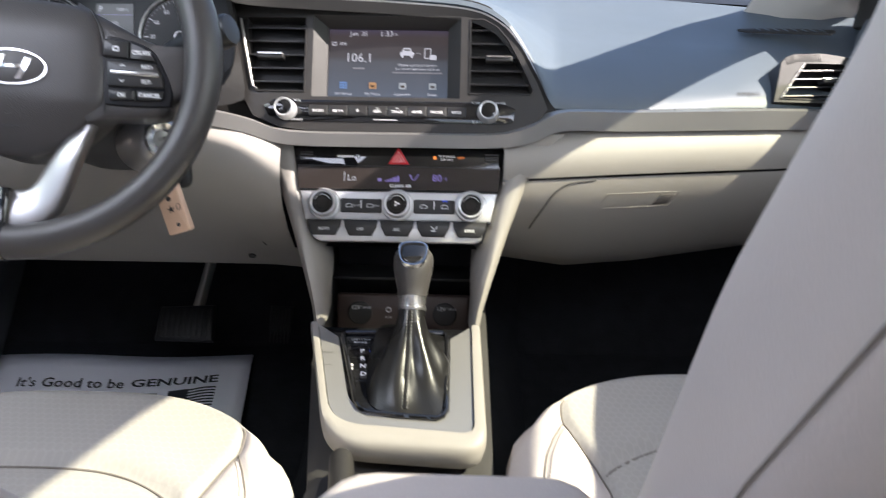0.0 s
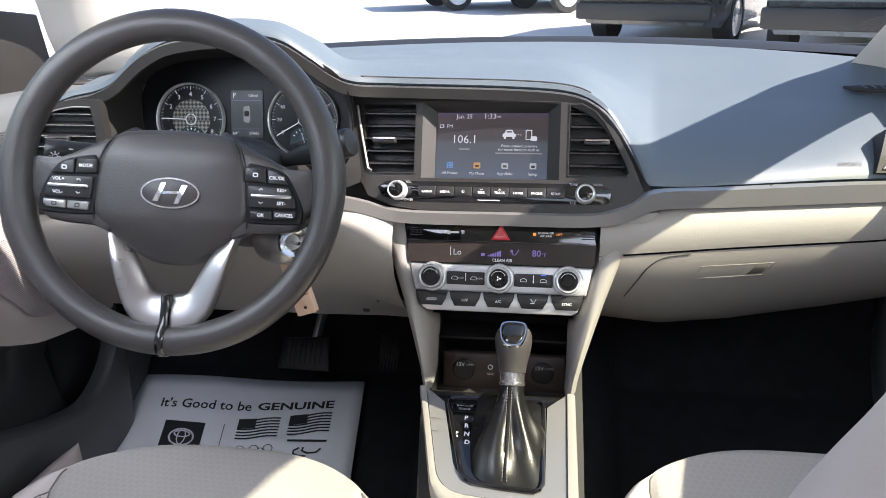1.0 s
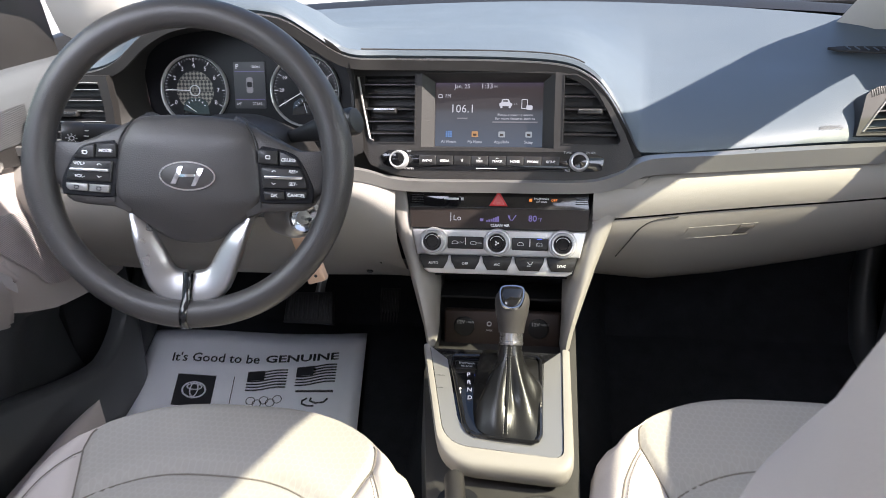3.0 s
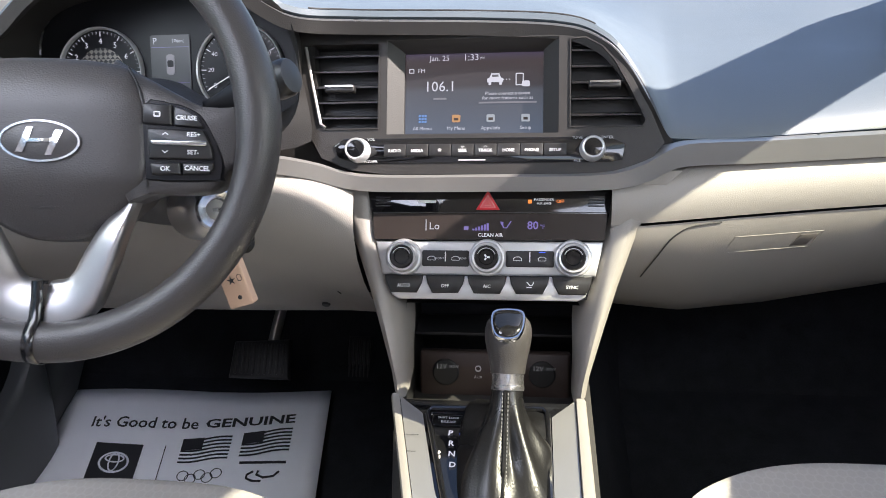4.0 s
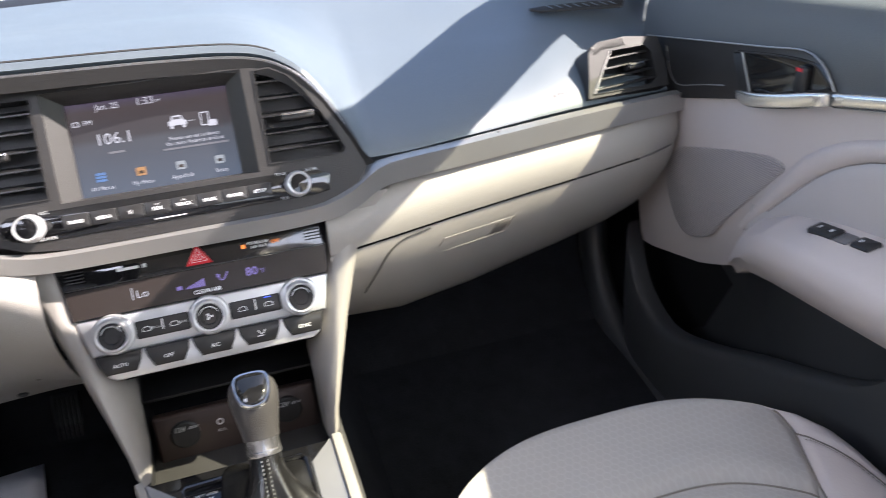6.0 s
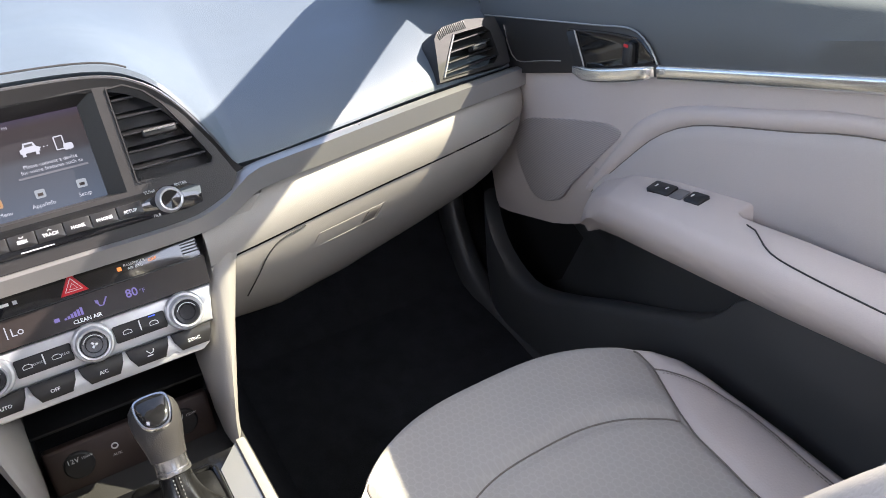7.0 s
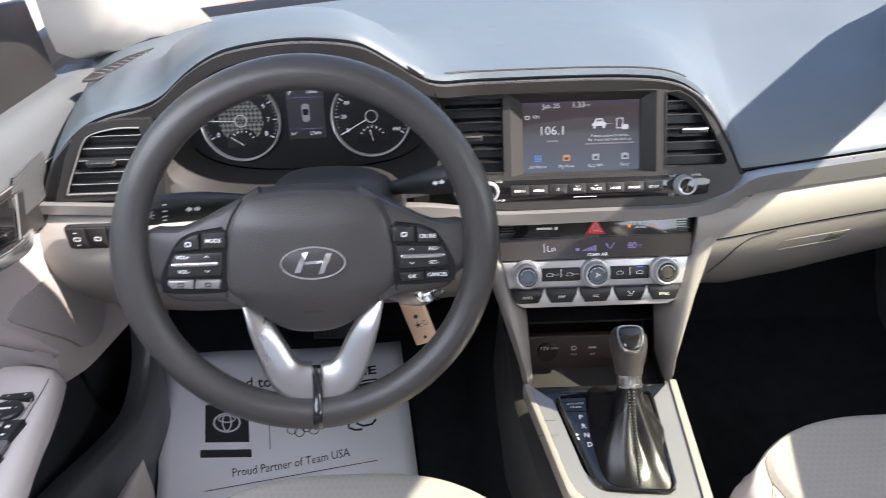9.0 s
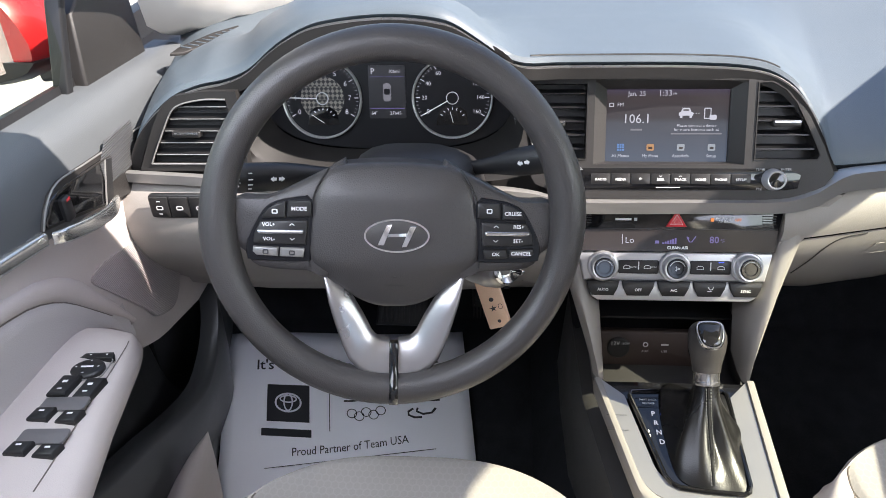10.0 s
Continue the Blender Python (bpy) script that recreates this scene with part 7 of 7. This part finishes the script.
        for y, tall, pair in ((0.636, 0.031, (-0.677, -0.651)), (0.5925, 0.017, (-0.677, -0.649)), (0.546, 0.016, (-0.6735, -0.646))):
            for x in pair:
                m = on_arm(x, y)
                w = 0.0205
                sw = part("switch", slab([(-w / 2 - 0.001, -tall / 2), (-w / 2 + 0.0015, tall / 2), (w / 2 + 0.001, tall / 2), (w / 2 - 0.001, -tall / 2)][::-1], 0.0085, m, 0.002, back=-0.003), BLACK, arm_part, "black door switch")
                part("switch_icon", bar(0, tall * 0.12, 0.0055, 0.0024 if tall < 0.02 else 0.004, m, 0.0058), WHITE, sw)
                if tall > 0.02:
                    part("switch_icon", bar(0, -tall * 0.25, 0.005, 0.002, m, 0.0058), GREYWHITE if x < -0.66 else WHITE, sw)
        for y, x in ((0.61, -0.6635), (0.5635, -0.66)):
            part("switch_well", slab(rounded(0.048, 0.02, 0.004), 0.0024, on_arm(x, y, 0.0006), 0.0003), WELL, arm_part, "grey finger well")
        part("armrest_seam", sweep([arm_top(q, f) + Vector((0, 0, 0.0004)) for q, f in zip(np.linspace(0.83, 0.60, 24), np.linspace(0.93, 0.72, 24))], circle(0.0007, 6)), SEAM, arm_part, "fine edge line of the switch panel")
    else:
        for y, w in ((0.797, 0.036), (0.744, 0.024)):
            p, q = arm_top(y, 0.0), arm_top(y, 1.0)
            m = Matrix.Translation(arm_top(y, (0.650 - p.x) / (q.x - p.x))) @ Matrix.Rotation((q.z - p.z) / (q.x - p.x) * -1, 4, "Y") @ Matrix.Rotation(radians(-8), 4, "X")
            sw = part("switch", slab(rounded(0.02, w, 0.002), 0.007, m, 0.0015, back=-0.003), BLACK, arm_part, "black door switch")
            part("switch_icon", bar(0, w * 0.22, 0.0055, 0.0028, m, 0.0045), WHITE, sw)
            if w > 0.03:
                part("switch_icon", bar(0, -w * 0.25, 0.0055, 0.0028, m, 0.0045), WHITE, sw)
                part("switch_well", slab(rounded(0.0195, 0.019, 0.002), 0.0012, m @ Matrix.Translation((0, -0.0285, 0.0)), 0.0003), WELL, arm_part, "grey finger well")
        part("armrest_seam", sweep(spline([arm_top(q, f) + Vector((0, 0, 0.0004)) for q, f in ((0.662, 0.52), (0.648, 0.56), (0.632, 0.68), (0.612, 0.80), (0.58, 0.86), (0.5, 0.9), (0.3, 0.92), (0.1, 0.92))], 40), circle(0.001, 6)), CHARCOAL, arm_part)
    # mirror corner panel and glass
    y0 = 1.135 if s > 0 else 0.975
    part("mirror_corner", slab([(y0, sill_z(y0) - 0.004), (y0 + 0.01, sill_z(y0) + 0.09), (y0 + 0.06, sill_z(y0) + 0.12), (1.30 if s > 0 else 1.14, 1.06 if s > 0 else 1.12), (1.32 if s > 0 else 1.16, 0.98)], 0.02, Matrix(((0, 0, -s, X(0.745)), (1, 0, 0, 0), (0, 1, 0, 0), (0, 0, 0, 1))), 0.004), CHARCOAL, d, "charcoal mirror corner panel")
    if s < 0:
        part("window_post", sweep([(X(0.742), 0.945, sill_z(0.945) - 0.01), (X(0.73), 0.965, 1.12), (X(0.715), 0.985, 1.20)], rounded(0.014, 0.02, 0.003), up=(1, 0, 0)), BLACK, d, "black window post")
    g = part("window_glass", loft([[(X(0.745), y, sill_z(y)), (X(0.605), min(y, 0.74), 1.47)] for y in (y0, 0.8, 0.4, 0.0, -0.1)]), SIDEGLASS, d, "tinted side window glass")
    # wing mirror
    up = 0.0 if s > 0 else 0.032
    housing = smooth([(x, z + up) for x, z in ((0.86, 0.985), (0.90, 1.085), (1.0, 1.105), (1.08, 1.09), (1.11, 1.03), (1.08, 0.965), (0.96, 0.95))], 4)
    cxm = sum(p[0] for p in housing) / len(housing)
    czm = sum(p[1] for p in housing) / len(housing)
    ym = 1.20 if s > 0 else 1.12
    rows = [[(MID + s * (cxm + (x - cxm) * k), y, czm + (z - czm) * k) for x, z in housing] for k, y in ((0.9, ym - 0.05), (1.0, ym - 0.03), (1.03, ym + 0.02), (0.95, ym + 0.08), (0.7, ym + 0.125), (0.2, ym + 0.14))]
    mir = part("wing_mirror", loft(rows, False, True, True), RED, d, "red wing mirror housing", 50)
    rows = [[(MID + s * (cxm + (x - cxm) * k), y, min(czm + (z - czm) * k, 0.99 + up) - 0.004) for x, z in housing] for k, y in ((0.92, ym - 0.055), (1.03, ym - 0.03), (1.05, ym + 0.02), (0.97, ym + 0.08), (0.7, ym + 0.12))]
    part("mirror_base", loft(rows, False, True, True), BLACK, mir, "black lower shell", 50)
    part("mirror_foot", sweep([(MID + s * 0.76, ym + 0.02, 0.99), (MID + s * 0.9, ym + 0.02, 0.985)], rounded(0.05, 0.03, 0.01)), BLACK, mir, "black mirror foot")
    part("mirror_glass", slab([(cxm * 0 + (x - cxm) * 0.86, (z - czm) * 0.86) for x, z in housing], 0.003, Matrix(((s, 0, 0, MID + s * cxm), (0, 0, 1, ym - 0.085), (0, 1, 0, czm), (0, 0, 0, 1))) @ Matrix.Rotation(radians(20), 4, "Y"), 0), material("mirror silver", (0.85, 0.86, 0.88), 0.03, 1.0, vary=0.0), mir, "mirror glass")
    return d


door("door_driver", -1, 0.725, -0.10, "driver door with charcoal top, beige lining and window switches", 0.010)
door("door_passenger", 1, 0.70, 0.0, "passenger door with charcoal top and beige lining")

# sill trims along the footwells
SILLS = {-1: [(MID - 0.80, 1.42, 0.60), (MID - 0.80, 1.33, 0.50), (MID - 0.795, 1.24, 0.41), (MID - 0.78, 1.12, 0.355), (MID - 0.735, 0.9, 0.34), (MID - 0.73, 0.5, 0.335), (MID - 0.73, 0.0, 0.335)],
         1: [(0.735, 1.46, 0.64), (0.725, 1.43, 0.55), (0.715, 1.40, 0.485), (0.71, 1.335, 0.40), (0.71, 1.243, 0.345), (0.715, 1.12, 0.325), (0.72, 0.9, 0.32), (0.72, 0.5, 0.32), (0.72, 0.0, 0.32)]}
for s in (-1, 1):
    tagged(part("sill_trim", sweep(spline(SILLS[s], 30), [(-0.022, -0.06), (0.022, -0.06), (0.026, -0.01), (0.02, 0.008), (0.008, 0.016), (-0.008, 0.016), (-0.02, 0.008), (-0.026, -0.01)]), DOORBLACK, sharp=60), "black door sill trim", "trim", "door sills", "structure")
# entry plate on the driver's sill, tapering to its front end
rows = []
for y in np.linspace(0.93, 0.0, 30):
    f = min(1.0, (0.93 - y) / 0.09) ** 0.5
    rows.append([(-0.70 + dx * f, y, 0.452 + dz * (0.4 + 0.6 * f)) for dx, dz in ((-0.018, -0.004), (-0.012, 0.0), (0.0, 0.002), (0.01, -0.003), (0.016, -0.02), (0.02, -0.08), (0.022, -0.16))])
tagged(part("sill_plate", loft(rows), DOORBEIGE, sharp=50), "grey beige entry plate along the driver door sill", "trim", kind="structure")
# floor mats of carpet
for x0, y0 in ((-0.53, 1.0), (0.42, 1.05)):
    rows = [[(x0 + u * 0.24, y0 + v, 0.292 + max(0, y0 + v - 1.05) * 0.22) for v in np.linspace(-0.28, 0.3, 10)] for u in np.linspace(-1, 1, 8)]
    tagged(part("carpet_mat", loft(rows), CARPET, solid=0.006), "black carpet mat on the footwell floor", "floor mat", "carpet mats")

# ---- wipers on the cowl ----
for x0, x1 in ((-0.42, 0.02), (0.1, 0.55)):
    w = thing("wiper", (x0, 1.52, 1.0), "black windscreen wiper at the foot of the glass", "wiper", "wipers")
    pts = spline([(x0, 1.57, 0.985), ((x0 + x1) / 2, 1.55, 1.004), (x1, 1.52, 1.012)], 10)
    part("arm", sweep(pts, rounded(0.014, 0.008, 0.002)), BLACK, w, "black wiper arm")
    part("blade", sweep([p + Vector((0.12, -0.012, 0.004)) for p in pts], rounded(0.008, 0.012, 0.002)), KEYBLACK, w, "rubber blade")
    part("pivot_cap", turned([(0.001, 0), (0.016, 0), (0.014, 0.014), (0.001, 0.018)], pose(x0, 1.57, 0.98), 18), BLACK, w, "pivot cap")

# ---- cars parked across the lot ----
TYRE = material("tyre rubber", (0.02, 0.02, 0.02), 0.85)
DARKGLASS = material("dark car glass", (0.02, 0.025, 0.03), 0.05, coat=0.5)
TAIL = material("red lamp glass", (0.45, 0.02, 0.02), 0.2, coat=0.5)


def parked(name, at, turn, paint, label, length=4.5, width=1.82, height=1.45, boot=True, lift=0.0):
    """A parked car: its boot or tailgate towards -y before the turn."""
    c = thing(name, at, label, "car", "parked cars")
    m = Matrix.Translation(at) @ Matrix.Rotation(radians(turn), 4, "Z")
    hood = 0.95 + lift
    prof = [(-0.5, 0.45 + lift, 0.75 + lift), (-0.49, 0.3 + lift, hood), (-0.40, 0.25 + lift, hood + 0.08), (-0.30, 0.22 + lift, hood + (0.1 if boot else 0.0) + 0.0), (0.2, 0.22 + lift, hood + 0.02), (0.3, 0.22 + lift, hood), (0.46, 0.28 + lift, hood - 0.15), (0.5, 0.4 + lift, 0.65 + lift)]
    rows = []
    for f, lo, hi in prof:
        w = width / 2 * (1 if abs(f) < 0.45 else 0.9)
        rows.append([m @ Vector((a * w, f * length, z)) for a, z in ((-0.9, lo), (-1, lo + 0.15), (-1, hi - 0.2), (-0.93, hi), (0.93, hi), (1, hi - 0.2), (1, lo + 0.15), (0.9, lo))])
    part("body", loft(rows, False, True, True), paint, c, sharp=40)
    rows = []
    r0, r1 = (-0.40, -0.22) if boot else (-0.49, -0.42)
    for f, z, k in ((r0, hood, 0.92), (r1, height, 0.74), (0.05, height, 0.74), (0.25, hood, 0.9)):
        rows.append([m @ Vector((a * width / 2 * k, f * length, zz)) for a, zz in ((-1.02, hood - 0.05), (-1, z), (1, z), (1.02, hood - 0.05))])
    part("cabin_glass", loft(rows, False, True, True), DARKGLASS, c, "dark glass", 30)
    part("roof", slab(rounded(width * 0.74, length * 0.28, 0.15), 0.04, m @ Matrix.Translation((0, -0.085 * length, height - 0.01)), 0.015), paint, c)
    for a in (-1, 1):
        for f in (-0.3, 0.31):
            mm = m @ Matrix.Translation((a * (width / 2 - 0.1), f * length, 0.335)) @ Matrix.Rotation(radians(90 * a), 4, "Y")
            t = part("wheel", turned([(0.2, -0.1), (0.32, -0.1), (0.335, -0.06), (0.335, 0.08), (0.32, 0.11), (0.24, 0.115), (0.228, 0.07)], mm, 28), TYRE, c, "black tyre")
            part("rim", turned([(0.225, 0.09), (0.215, 0.112), (0.19, 0.095), (0.06, 0.085), (0.05, 0.1), (0.01, 0.1)], mm, 28), SILVER, t, "silver rim")
        part("tail_lamp", slab(rounded(0.3, 0.13, 0.03), 0.03, m @ Matrix.Translation((a * width * 0.36, -0.492 * length, hood - 0.12)) @ Matrix.Rotation(radians(90), 4, "X"), 0.01), TAIL, c, "red tail lamp")
    part("bumper", block(width * 0.94, 0.12, 0.2, m @ Matrix.Translation((0, -0.5 * length, 0.45 + lift)), 0.04), BLACK, c, "black bumper")
    part("plate", block(0.32, 0.01, 0.16, m @ Matrix.Translation((0, -0.505 * length, 0.75 + lift)), 0.004), WHITE, c, "plain white plate")
    return c


parked("parked_saloon", (-1.3, 17.7, 0), -66, material("blue car paint", (0.01, 0.03, 0.35), 0.25, 0.2, coat=0.8), "blue saloon parked across the lot")
parked("parked_estate", (0.75, 16.8, 0), -58, material("white car paint", (0.75, 0.75, 0.75), 0.3, coat=0.8), "white car parked across the lot", boot=False, height=1.6)
parked("parked_utility_car", (1.87, 11.6, 0), -25, material("bronze grey car paint", (0.10, 0.095, 0.085), 0.3, 0.3, coat=0.8), "bronze grey utility car parked across the lot", 4.4, 1.75, 1.65, False)
parked("parked_pickup", (3.72, 9.6, 0), -25, material("slate car paint", (0.06, 0.085, 0.11), 0.3, 0.4, coat=0.8), "slate grey pickup parked across the lot", 5.0, 1.9, 1.8, False, 0.08)
parked("parked_coupe", (6.6, 9.6, 0), -25, material("dark red car paint", (0.35, 0.015, 0.02), 0.3, 0.1, coat=0.8), "dark red car beside the pickup", 4.4, 1.8, 1.4)
